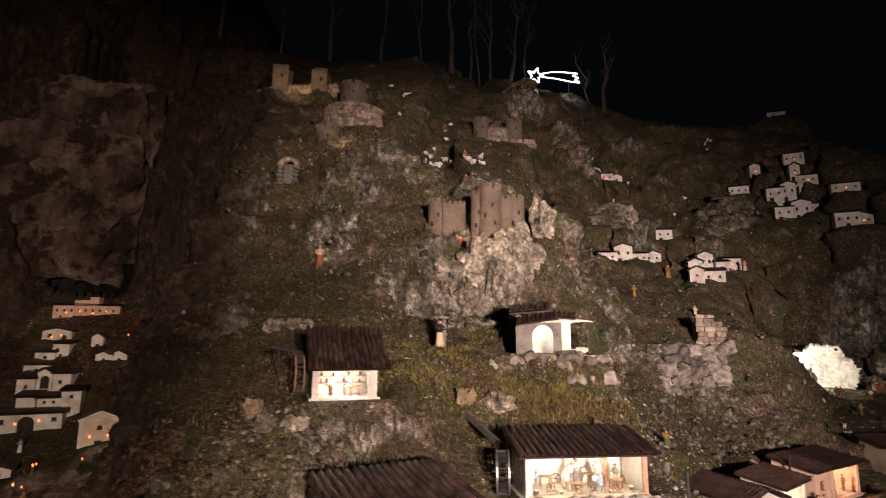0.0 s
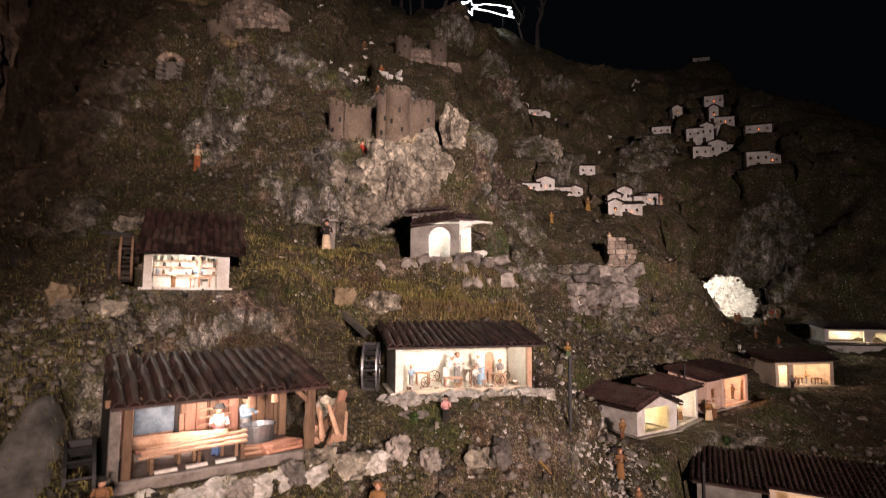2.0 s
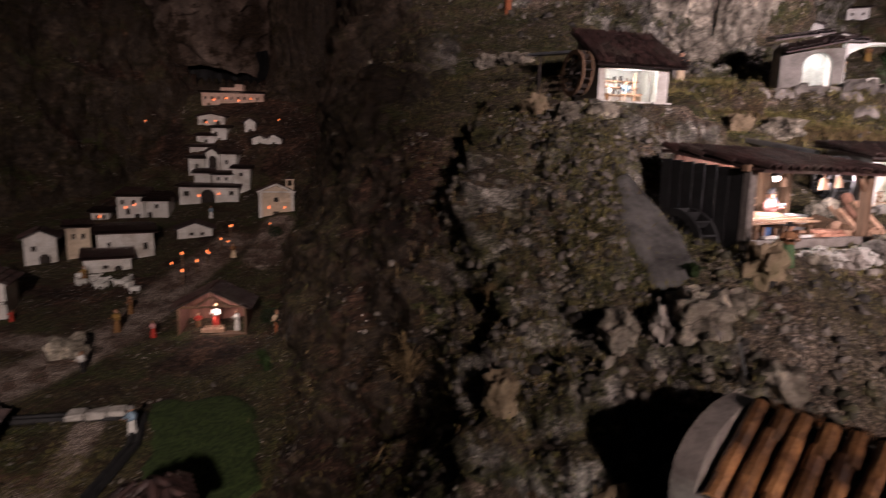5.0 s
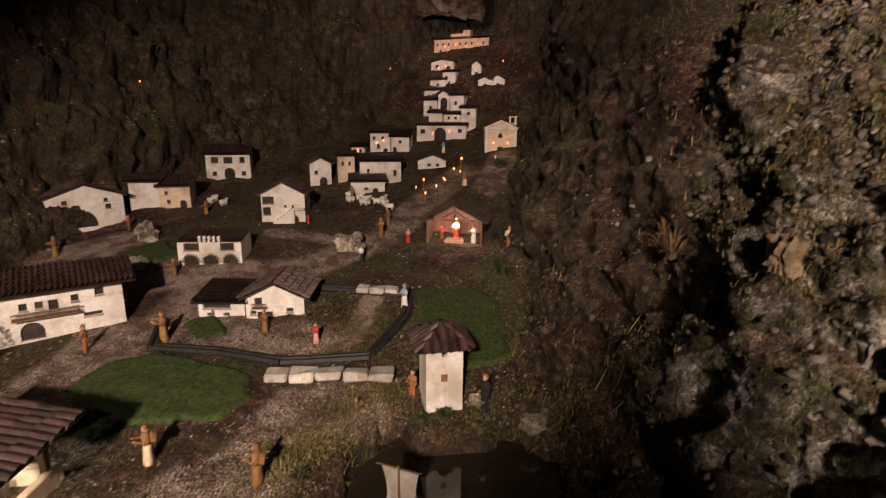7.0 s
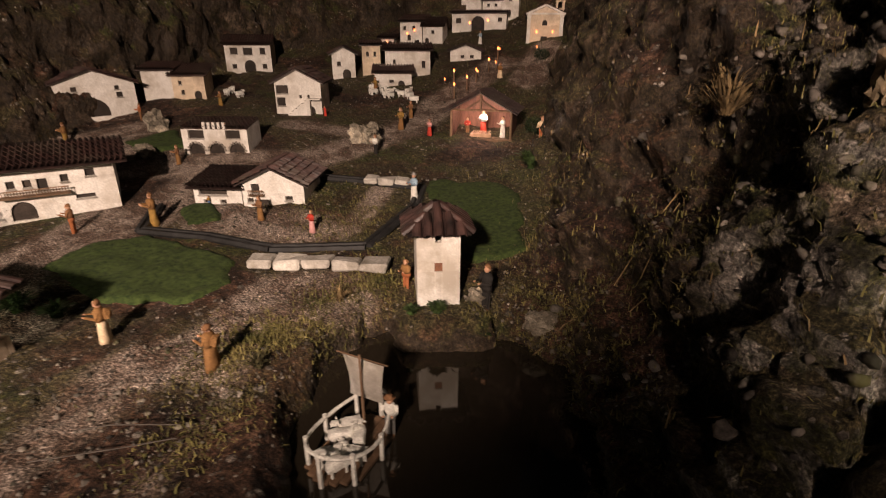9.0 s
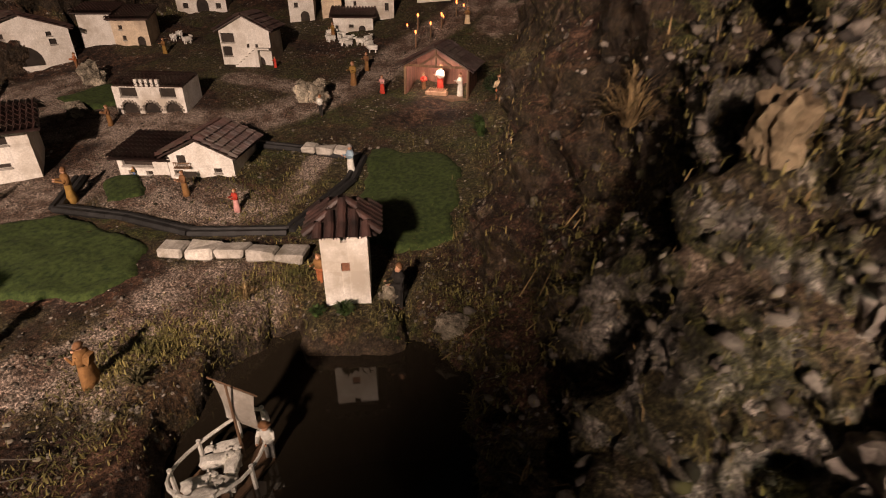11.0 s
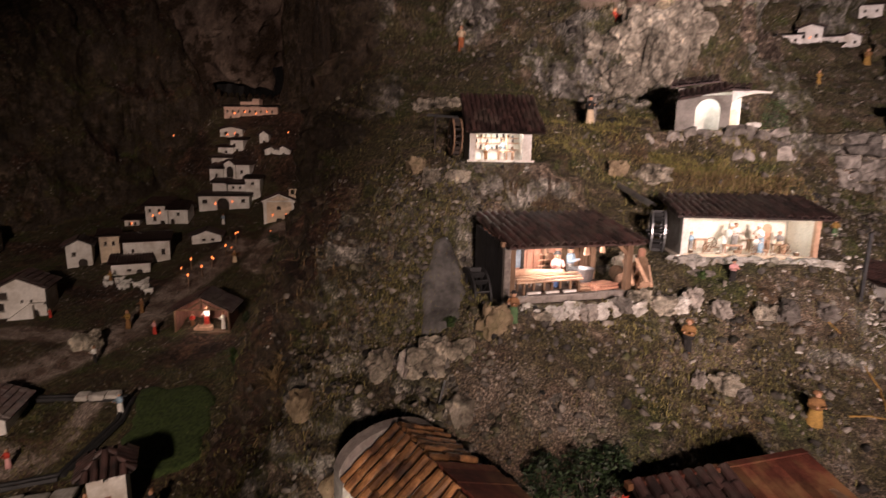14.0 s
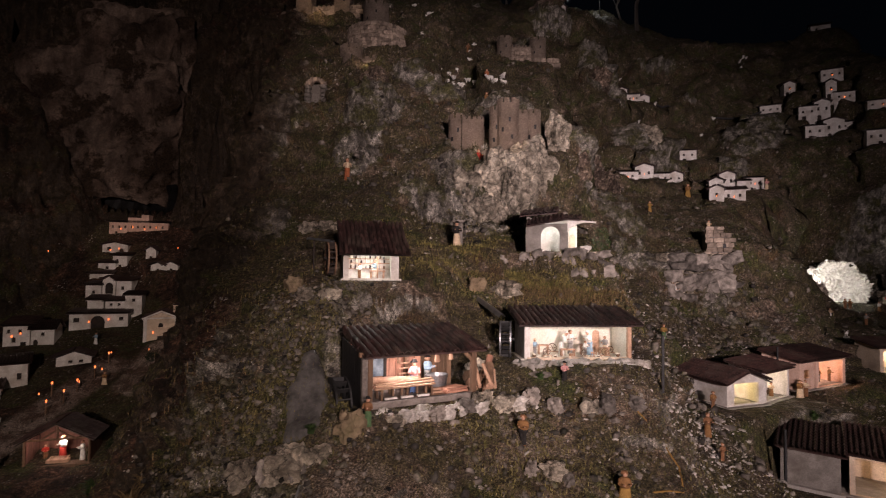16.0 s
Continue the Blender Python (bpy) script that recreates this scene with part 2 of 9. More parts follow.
def rock_material(name="limestone", tone=1.5, tint=(1.0, 0.96, 0.86)):
    """Broken grey limestone: crisp mottling, dark cracks, lichen and moss."""
    m, nt, b = nodes_of(name, 0.85, 0, 0.3)
    n1, n2, n3 = tex(nt, 5, 10, 0.78), tex(nt, 26, 8, 0.8), tex(nt, 110, 3, 0.8)
    e = tex(nt, 7, kind="ShaderNodeTexVoronoi", coord=mix(nt, 0.12, nt.nodes.new("ShaderNodeNewGeometry").outputs["Position"], n1.outputs["Color"]))
    e.feature = "DISTANCE_TO_EDGE"
    c = tex(nt, 17, kind="ShaderNodeTexVoronoi")
    col = ramp(nt, n1.outputs[0], [(0.34, (0.07, 0.063, 0.052)), (0.48, (0.30, 0.275, 0.235)), (0.62, (0.62, 0.585, 0.52))]).outputs[0]
    col = mix(nt, 1.0, col, ramp(nt, n2.outputs[0], [(0.32, (0.50, 0.49, 0.47)), (0.5, (0.95, 0.95, 0.95)), (0.68, (1.25, 1.24, 1.22))]).outputs[0], "MULTIPLY")
    col = mix(nt, 1.0, col, ramp(nt, c.outputs["Color"], [(0.1, (0.6, 0.6, 0.6)), (0.9, (1.25, 1.25, 1.25))]).outputs[0], "MULTIPLY")
    col = mix(nt, ramp(nt, e.outputs["Distance"], [(0.0, (0.8, 0.8, 0.8)), (0.035, (0, 0, 0))]).outputs[0], col, (0.014, 0.012, 0.009))
    moss = ramp(nt, tex(nt, 3.3, 8, 0.75).outputs[0], [(0.60, (0, 0, 0)), (0.70, (0.8, 0.8, 0.8))]).outputs[0]
    col = mix(nt, moss, col, (0.050, 0.045, 0.018))
    v = ramp(nt, nt.nodes.new("ShaderNodeObjectInfo").outputs["Random"], [(0.0, tuple(0.7 * tone * c for c in tint)), (1.0, tuple(1.1 * tone * c for c in tint))]).outputs[0]
    nt.links.new(mix(nt, 1.0, col, v, "MULTIPLY"), b.inputs["Base Color"])
    bump(nt, b, [(n1.outputs[0], 1.0), (ramp(nt, e.outputs["Distance"], [(0.0, (0, 0, 0)), (0.06, (1, 1, 1))]).outputs[0], 0.7), (c.outputs["Distance"], 0.6), (n2.outputs[0], 1.0), (n3.outputs[0], 0.6)], 1.0, 0.03)
    return m


def cliff_material():
    """Brown weathered limestone in broad smooth faces, with pale scars and dark dry grass on its ledges."""
    m, nt, b = nodes_of("brown_cliff_rock", 0.9, 0, 0.2)
    n1, n2, n3 = tex(nt, 0.9, 8, 0.62), tex(nt, 4.5, 8, 0.7), tex(nt, 24, 6, 0.75)
    streak = tex(nt, 3.2, 6, 0.6, stretch=(1.0, 1.0, 0.28))
    col = ramp(nt, n1.outputs[0], [(0.36, (0.045, 0.032, 0.024)), (0.50, (0.125, 0.095, 0.075)), (0.62, (0.23, 0.185, 0.15))]).outputs[0]
    col = mix(nt, 1.0, col, ramp(nt, streak.outputs[0], [(0.36, (0.5, 0.48, 0.46)), (0.5, (0.95, 0.95, 0.95)), (0.64, (1.5, 1.48, 1.45))]).outputs[0], "MULTIPLY")
    col = mix(nt, 1.0, col, ramp(nt, n3.outputs[0], [(0.34, (0.65, 0.64, 0.62)), (0.66, (1.25, 1.25, 1.25))]).outputs[0], "MULTIPLY")
    grass = ramp(nt, tex(nt, 1.3, 8, 0.7).outputs[0], [(0.50, (0, 0, 0)), (0.56, (0.92, 0.92, 0.92))]).outputs[0]
    col = mix(nt, grass, col, ramp(nt, n3.outputs[0], [(0.38, (0.010, 0.007, 0.005)), (0.62, (0.055, 0.036, 0.020))]).outputs[0])
    nt.links.new(col, b.inputs["Base Color"])
    bump(nt, b, [(n2.outputs[0], 1.0), (streak.outputs[0], 0.8), (n3.outputs[0], 0.6)], 1.0, 0.08)
    return m


def glow(name, colour, strength):
    m, nt, b = nodes_of(name, 0.5)
    b.inputs["Base Color"].default_value = (*colour, 1)
    b.inputs["Emission Color"].default_value, b.inputs["Emission Strength"].default_value = (*colour, 1), strength
    return m


M_GROUND = terrain_material()
M_ROCK = rock_material()
M_CLIFF = cliff_material()
M_CHIPS = surface("mossy_rubble", (0.022, 0.018, 0.014), (0.25, 0.222, 0.185), 14, 0.75, grain=90, rel=1.2, vary=0.85, stain=(0.055, 0.055, 0.02))
M_STONE = surface("wall_stone", (0.09, 0.079, 0.065), (0.36, 0.325, 0.28), 13, 0.9, grain=110, rel=1.0, vary=0.55)
M_PLASTER = surface("white_plaster", (0.62, 0.59, 0.53), (0.80, 0.78, 0.73), 9, 0.85, grain=90, rel=0.3, vary=0.08, stain=(0.42, 0.38, 0.32))
M_CREAM = surface("cream_plaster", (0.60, 0.48, 0.34), (0.76, 0.64, 0.48), 9, 0.85, grain=90, rel=0.3, vary=0.1, stain=(0.40, 0.32, 0.24))
M_PINK = surface("pink_plaster", (0.60, 0.40, 0.30), (0.74, 0.54, 0.42), 9, 0.85, grain=90, rel=0.3, vary=0.1)
M_GREYP = surface("grey_plaster", (0.30, 0.28, 0.25), (0.46, 0.44, 0.40), 8, 0.9, grain=90, rel=0.4, vary=0.1, stain=(0.2, 0.18, 0.15))
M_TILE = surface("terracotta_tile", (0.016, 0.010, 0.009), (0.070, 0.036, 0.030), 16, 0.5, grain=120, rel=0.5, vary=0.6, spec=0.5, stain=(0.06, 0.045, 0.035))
M_TILE2 = surface("ochre_tile", (0.09, 0.042, 0.02), (0.36, 0.18, 0.07), 13, 0.27, grain=120, rel=0.4, vary=0.7, spec=0.5, stain=(0.05, 0.026, 0.016))
M_TIMBER = surface("old_timber", (0.10, 0.06, 0.035), (0.24, 0.15, 0.09), 10, 0.8, grain=60, rel=0.6, vary=0.3, stretch=(1, 1, 0.25))
M_DARKW = surface("tarred_boards", (0.018, 0.014, 0.011), (0.05, 0.038, 0.03), 12, 0.75, grain=60, rel=0.6, vary=0.3)
M_PLANK = surface("fresh_planks", (0.36, 0.21, 0.13), (0.58, 0.38, 0.25), 12, 0.7, grain=80, rel=0.4, vary=0.25)
M_METAL = surface("worn_zinc", (0.30, 0.31, 0.32), (0.52, 0.53, 0.54), 14, 0.38, 0.85, grain=120, rel=0.2, vary=0.1)
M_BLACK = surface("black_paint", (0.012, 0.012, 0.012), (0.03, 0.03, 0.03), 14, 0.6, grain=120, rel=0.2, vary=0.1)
# leaf green darkened: the shade by the cottage is put into the colour
M_SHADY = surface("shaded_bush_leaves", (0.008, 0.018, 0.006), (0.030, 0.052, 0.016), 30, 0.6, grain=90, rel=0.2, vary=0.5)
M_LEAF = surface("green_leaves", (0.018, 0.036, 0.012), (0.07, 0.115, 0.03), 30, 0.6, grain=90, rel=0.2, vary=0.5)
M_DRY = surface("dry_grass", (0.10, 0.068, 0.03), (0.32, 0.23, 0.11), 30, 0.8, grain=90, rel=0.2, vary=0.5)
M_GRASS = surface("winter_grass", (0.036, 0.036, 0.014), (0.14, 0.12, 0.055), 12, 0.8, grain=90, rel=0.2, vary=0.5)
# green bank blades, brightened for the hut and chapel lamplight painted into them
M_BANK = surface("green_lamplit_grass", (0.10, 0.105, 0.026), (0.36, 0.30, 0.105), 8, 0.8, grain=90, rel=0.2, vary=0.5)
M_MOSS = surface("slope_grass_blades", (0.070, 0.074, 0.020), (0.26, 0.22, 0.08), 6, 0.8, grain=90, rel=0.2, vary=0.5)
M_PALE = surface("pale_ledge_stone", (0.34, 0.32, 0.28), (0.66, 0.63, 0.57), 14, 0.9, grain=80, rel=0.9, vary=0.3, stain=(0.22, 0.20, 0.15))
M_OLDP = surface("old_grey_plaster", (0.17, 0.155, 0.135), (0.30, 0.28, 0.245), 9, 0.9, grain=90, rel=0.4, vary=0.1, stain=(0.12, 0.105, 0.085))
M_LAWN = surface("green_felt_lawn", (0.012, 0.026, 0.006), (0.062, 0.092, 0.022), 34, 0.95, grain=260, rel=0.9, vary=0.1)
M_WET = surface("wet_cement", (0.05, 0.048, 0.045), (0.17, 0.163, 0.15), 7, 0.25, grain=40, rel=0.5, vary=0.1, spec=0.6, stretch=(1, 1, 0.3))

# ---- the ground ----
PRIME = np.random.RandomState(7).permutation(512)


def pnoise(x, y, z):
    """Smooth value noise in -1..1 on arrays."""
    xi, yi, zi = np.floor(x).astype(int), np.floor(y).astype(int), np.floor(z).astype(int)
    u, v, w = x - xi, y - yi, z - zi
    u, v, w = (a * a * (3 - 2 * a) for a in (u, v, w))

    def h(a, b, c):
        return PRIME[(PRIME[(PRIME[a & 511] + b) & 511] + c) & 511] / 255.5 - 1

    out = 0
    for dx, wx in ((0, 1 - u), (1, u)):
        for dy, wy in ((0, 1 - v), (1, v)):
            for dz, wz in ((0, 1 - w), (1, w)):
                out = out + wx * wy * wz * h(xi + dx, yi + dy, zi + dz)
    return out


def fbm(x, y, z, n=4, ridge=False):
    s, a, out = 1.0, 1.0, 0
    for i in range(n):
        v = pnoise(x * s + 17 * i, y * s - 9 * i, z * s + 5 * i)
        out = out + a * ((1 - 2 * abs(v)) if ridge else v)
        s, a = s * 2.05, a * 0.5
    return out / 1.9


def smooth(a, b, x):
    t = np.clip((x - a) / (b - a), 0, 1)
    return t * t * (3 - 2 * t)


# long sections of the hill, station x: distances ahead and heights
SECTIONS = (
    (-1.75, (0.5, 1.9, 2.2, 2.45, 2.7, 2.95, 3.3, 4.2, 5.5, 6.5, 7.8, 8.6, 11.2, 15, 21, 26), (-0.3, -0.1, 0.3, 0.65, 0.92, 1.2, 1.55, 2.05, 2.8, 3.5, 4.9, 5.9, 8.0, 10.6, 14.6, 15.0)),
    (-1.4, (0.5, 1.7, 2.0, 2.3, 2.6, 3.1, 3.35, 3.7, 4.3, 5.5, 6.7, 7.8, 8.6, 11.2, 15, 21, 26), (-0.3, 0.0, 0.5, 1.02, 1.3, 1.65, 1.87, 2.1, 2.3, 2.85, 3.6, 4.9, 5.9, 8.0, 10.6, 14.6, 15.0)),
    (-1.0, (0.5, 1.5, 1.9, 2.15, 2.4, 2.7, 3.1, 3.5, 3.9, 4.3, 5.5, 6.7, 7.8, 8.6, 11.2, 15, 21, 26), (-0.3, 0.2, 0.5, 0.85, 1.25, 1.47, 1.8, 2.1, 2.22, 2.4, 2.9, 3.65, 4.9, 5.9, 7.8, 10.5, 14.5, 15.0)),
    (-0.4, (0.5, 1.4, 1.8, 2.1, 2.4, 2.65, 3.3, 3.8, 4.2, 4.6, 5.3, 6.2, 6.7, 7.8, 8.6, 10.8, 12.2, 15, 21, 26), (-0.3, 0.3, 0.65, 1.05, 1.28, 1.5, 1.55, 1.75, 2.25, 2.4, 2.6, 2.95, 3.6, 4.7, 5.4, 6.4, 7.8, 10.2, 14.4, 15.0)),
    (0.1, (0.5, 1.4, 1.9, 2.3, 2.55, 2.85, 3.1, 3.4, 3.8, 4.3, 5.1, 5.5, 6.2, 6.6, 7.2, 8.5, 10.8, 12.2, 15, 21, 26), (-0.3, 0.2, 0.75, 1.08, 1.2, 1.4, 1.54, 1.58, 1.65, 1.9, 2.38, 2.6, 2.75, 3.35, 4.0, 5.0, 6.3, 7.6, 9.9, 14.2, 14.6)),
    (0.7, (0.5, 1.4, 2.2, 2.9, 3.2, 3.5, 3.75, 4.2, 4.8, 5.25, 5.5, 6.4, 6.8, 7.1, 8.5, 12.2, 15, 21, 26), (-0.3, 0.1, 0.6, 1.13, 1.25, 1.45, 1.63, 1.75, 2.15, 2.36, 2.58, 2.85, 3.5, 4.0, 5.1, 7.6, 9.9, 13.8, 14.2)),
    (1.3, (0.5, 1.4, 2.4, 3.2, 3.5, 3.72, 4.2, 5.0, 5.3, 5.6, 6.5, 7.0, 8.5, 12.5, 15, 21, 26), (-0.3, 0.0, 0.5, 1.13, 1.42, 1.63, 1.75, 2.18, 2.5, 2.6, 2.9, 3.9, 5.0, 7.7, 9.9, 13.4, 13.8)),
    (2.2, (1.0, 3.0, 4.0, 4.7, 5.5, 6.5, 7.4, 8.0, 9.0, 11.0, 13.8, 15, 20, 26), (-0.3, 0.45, 0.8, 1.0, 1.3, 1.8, 2.3, 2.9, 3.6, 4.6, 7.7, 9.9, 13.2, 13.6)),
    (3.2, (1.0, 3.4, 4.5, 5.0, 5.8, 6.6, 7.4, 7.9, 9.0, 12.0, 13.6, 15.3, 20, 26), (-0.3, 0.2, 0.4, 0.95, 1.03, 1.3, 1.75, 2.45, 3.2, 4.8, 7.2, 10.0, 12.9, 13.2)),
    (4.7, (1.5, 4.2, 5.6, 6.2, 7.0, 7.8, 8.5, 9.5, 12.3, 13.3, 14.5, 17.0, 20, 26), (-0.3, 0.3, 0.7, 1.02, 1.1, 1.8, 2.8, 3.2, 4.4, 5.4, 6.7, 10.0, 12.6, 12.8)),
    (6.3, (1.5, 6.2, 7.5, 9.5, 11.0, 11.8, 13.3, 14.5, 17.0, 20, 26), (-0.2, 0.9, 1.05, 1.5, 2.8, 4.1, 5.3, 6.3, 9.8, 12.0, 12.0)),
    (8.0, (2.0, 6.0, 9.0, 10.6, 10.9, 11.5, 13.0, 14.5, 17.0, 20, 26), (-0.2, 0.8, 1.4, 1.8, 2.9, 4.0, 5.6, 6.8, 9.8, 11.4, 11.0)),
    (11.0, (3.0, 6.0, 8.5, 10.0, 12.0, 14.0, 17.7, 26), (0.0, 0.9, 1.8, 3.6, 6.0, 7.9, 10.2, 9.0)),
    (17.0, (3.0, 7.0, 10.0, 14.0, 18.0, 26), (0.3, 2.2, 4.4, 7.0, 8.4, 7.0)),
)
# foot of the gorge's wall: distances ahead, places across, and the wall's width in plan
FOOT_Y = (-3.0, 0.5, 1.9, 2.3, 2.6, 3.1, 4.0, 4.6, 5.5, 7.5, 9.5, 12.0, 30.0)
FOOT_X = (-1.6, -1.85, -1.95, -2.1, -2.3, -2.75, -2.95, -3.45, -3.85, -4.4, -4.9, -5.4, -6.0)
STEEP = (0.3, 0.4, 0.35, 0.4, 0.65, 1.1, 1.0, 1.3, 1.7, 1.7, 1.7, 1.8, 2.0)
PADS = []


def pad(x, y, z, rx, ry=None, yaw=0.0, soft=0.25):
    """A levelled place for a building or a path."""
    PADS.append((x, y, z, rx, ry or rx, radians(yaw), soft))


def hill(x, y):
    zs = [np.interp(y, s[1], s[2]) for s in SECTIONS]
    out = zs[0]
    for a, b, z in zip(SECTIONS, SECTIONS[1:], zs[1:]):
        t = smooth(a[0], b[0], x)
        out = out * (1 - t) + z * t
    return out


def valley(x, y):
    z = np.interp(y, (-2, 1.5, 2.4, 3.5, 5, 6, 7, 7.7, 8.4, 9.6, 10.0, 10.3, 10.8, 13, 20), (-0.1, -0.06, -0.05, 0.08, 0.26, 0.48, 0.78, 1.0, 1.25, 2.6, 3.0, 5.5, 7.6, 10.0, 14.0))
    z = z + 0.03 * np.clip(-x - 4, 0, 5) * np.clip(y - 1, 0, 3)
    edge = np.interp(y, (-2, 2, 4, 6, 8, 11, 14), (-7.2, -7.5, -8.1, -8.5, -7.6, -7.3, -7.3))
    rise = np.clip(edge - x, 0, 40)
    return z + 1.9 * rise * rise / (rise + 0.35)


def height(x, y):
    x, y = np.asarray(x, float), np.asarray(y, float)
    wob = 0.18 * fbm(x * 1.3, y * 1.3, 0 * x + 3.1, 3)
    foot, wide = np.interp(y, FOOT_Y, FOOT_X), np.interp(y, FOOT_Y, STEEP)
    z = valley(x, y)
    t = np.clip((x + wob - foot) / wide, 0, 1)
    t = np.where(t < 0.25, 1.4 * t, 0.35 + 0.65 * (t - 0.25) / 0.75)
    z = z + (hill(x, y) - z) * smooth(0, 1, t * 0.5 + 0.5 * smooth(0, 1, t))
    for px, py, pz, rx, ry, yaw, soft in PADS:
        reach = 1.5 * max(rx, ry) + soft
        k = (np.abs(x - px) < reach) & (np.abs(y - py) < reach)
        if k.any():
            c, s = math.cos(yaw), math.sin(yaw)
            u, v = (x[k] - px) * c + (y[k] - py) * s, (y[k] - py) * c - (x[k] - px) * s
            w = smooth(soft, 0, np.maximum(np.abs(u) - rx, np.abs(v) - ry))
            z[k] = z[k] * (1 - w) + pz * w
    # the rock shelter under the cliff
    w = smooth(-8.3, -8.0, x) * smooth(-5.9, -6.2, x) * smooth(10.0, 10.15, y) * smooth(12.6, 12.2, y)
    z = z * (1 - w) + 3.15 * w
    # the pond
    d = np.hypot((x + 2.52) / 0.60, (y - 1.78) / 0.66) + 0.12 * fbm(x * 3, y * 3, 0 * x + 8, 2)
    d = d + 2.0 * np.clip(-0.7 * (x + 2.5) - 0.7 * (y - 1.75) - 0.15, 0, 1)
    w = smooth(1.5, 0.78, d)
    z = z * (1 - w) + (-0.42) * w
    # the bank that carries the pigeon tower
    c, s = math.cos(radians(41)), math.sin(radians(41))
    u, v = (x + 2.86) * c + (y - 2.44) * s, (y - 2.44) * c - (x + 2.86) * s
    w = smooth(0.12, 0.0, np.maximum(np.abs(u) - 0.16, np.abs(v) - 0.10))
    return z * (1 - w) + np.maximum(z, -0.06) * w


def ground(x, y):
    return float(height(np.array([x]), np.array([y]))[0])


def near_line(x, y, pts, wide):
    """1 on a line of points, 0 beyond its width."""
    d = 1e9
    for (ax, ay), (bx, by) in zip(pts, pts[1:]):
        t = np.clip(((x - ax) * (bx - ax) + (y - ay) * (by - ay)) / ((bx - ax) ** 2 + (by - ay) ** 2), 0, 1)
        d = np.minimum(d, np.hypot(x - ax - t * (bx - ax), y - ay - t * (by - ay)))
    return smooth(wide * 1.25, wide * 0.75, d)


ROADS = (
    (((-2.9, 0.4), (-3.35, 1.25), (-3.7, 1.85), (-3.45, 2.15)), 0.30),
    (((-4.6, 0.7), (-5.1, 1.5), (-5.25, 2.3), (-5.6, 3.0), (-5.1, 3.6), (-4.9, 4.6), (-5.1, 5.8), (-5.1, 7.0)), 0.24),
    (((-5.3, 3.4), (-6.6, 2.7), (-7.4, 2.9)), 0.30),
    (((-4.5, 6.6), (-4.75, 7.6)), 0.22),
    (((-4.8, 2.52), (-4.05, 2.75)), 0.22),
    (((-3.88, 2.85), (-4.15, 3.5)), 0.09),
    (((-4.7, 1.25), (-4.25, 1.25)), 0.14),
    (((-5.6, 3.0), (-6.2, 3.05)), 0.22),
    (((-6.0, 4.2), (-5.2, 4.4), (-4.9, 4.5)), 0.14),
    (((-7.6, 2.7), (-7.3, 3.3)), 0.24),
    (((-5.1, 1.3), (-5.6, 2.2)), 0.16),
)


def zones(x, y):
    """How much gravel and how much grass the ground carries."""
    gravel = 0
    for pts, wide in ROADS:
        gravel = np.maximum(gravel, near_line(x, y, pts, wide))
    front = smooth(3.3, 2.9, y - 0.35 * x) * smooth(-0.9, -0.5, x) * smooth(4.0, 2.0, x)
    gravel = np.maximum(gravel, 0.55 * front * smooth(-0.1, 0.5, fbm(x * 2.6, y * 2.6, 0 * x, 4)))
    bank = smooth(3.9, 4.3, y) * smooth(6.1, 5.4, y) * smooth(-0.7, -0.3, x) * smooth(2.0, 1.4, x)
    slope = smooth(5.5, 8.0, y) * 0.55 * smooth(-4.5, -2.5, x)
    meadow = 0.6 * smooth(-2.4, -3.0, x) * smooth(9.0, 8.0, y) * smooth(-0.35, 0.1, fbm(x * 1.7, y * 1.7, 0 * x + 6, 4))
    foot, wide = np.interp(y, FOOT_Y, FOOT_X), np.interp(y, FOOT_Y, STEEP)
    # brown zone, darkened as well for the little light on the gorge wall
    brown_dim = smooth(1.20, 0.85, (x - foot) / wide + 0.25 * fbm(x * 2, y * 2, 0 * x + 9, 3))
    mud = np.maximum(near_line(x, y, ((-3.85, 0.7), (-3.93, 1.02), (-3.79, 1.6), (-3.93, 2.02)), 0.13), near_line(x, y, ((-3.05, 0.7), (-3.2, 1.3)), 0.15))
    brown_dim, gravel = np.maximum(brown_dim, mud), gravel * (1 - mud)
    near = smooth(4.1, 3.8, y) * smooth(-1.9, -1.6, x) * smooth(5.0, 3.5, x) * (0.45 + 0.4 * smooth(-0.1, 0.3, fbm(x * 2.2, y * 2.2, 0 * x + 2, 3)))
    flank = 0.7 * smooth(3.9, 4.6, y) * smooth(-4.0, -3.0, x)
    return gravel, np.clip(np.maximum(np.maximum(bank, np.maximum(slope, np.maximum(near, flank))), meadow) * (1 - mud), 0, 1), brown_dim

# ---- building helpers ----
def thing(name, m, label, category, group=""):
    ob = new(name)
    ob.empty_display_size = 0.05
    ob.matrix_world = m
    return tagged(ob, label, category, group)


def part(name, bm, material, parent, label=""):
    me = bpy.data.meshes.new(name)
    bm.to_mesh(me)
    bm.free()
    me.materials.append(material)
    ob = new(name, me)
    ob.parent = parent
    return tagged(ob, label)


def piece(name, me, parent, m):
    ob = new(name, me)
    ob.parent = parent
    ob.matrix_local = m
    return ob


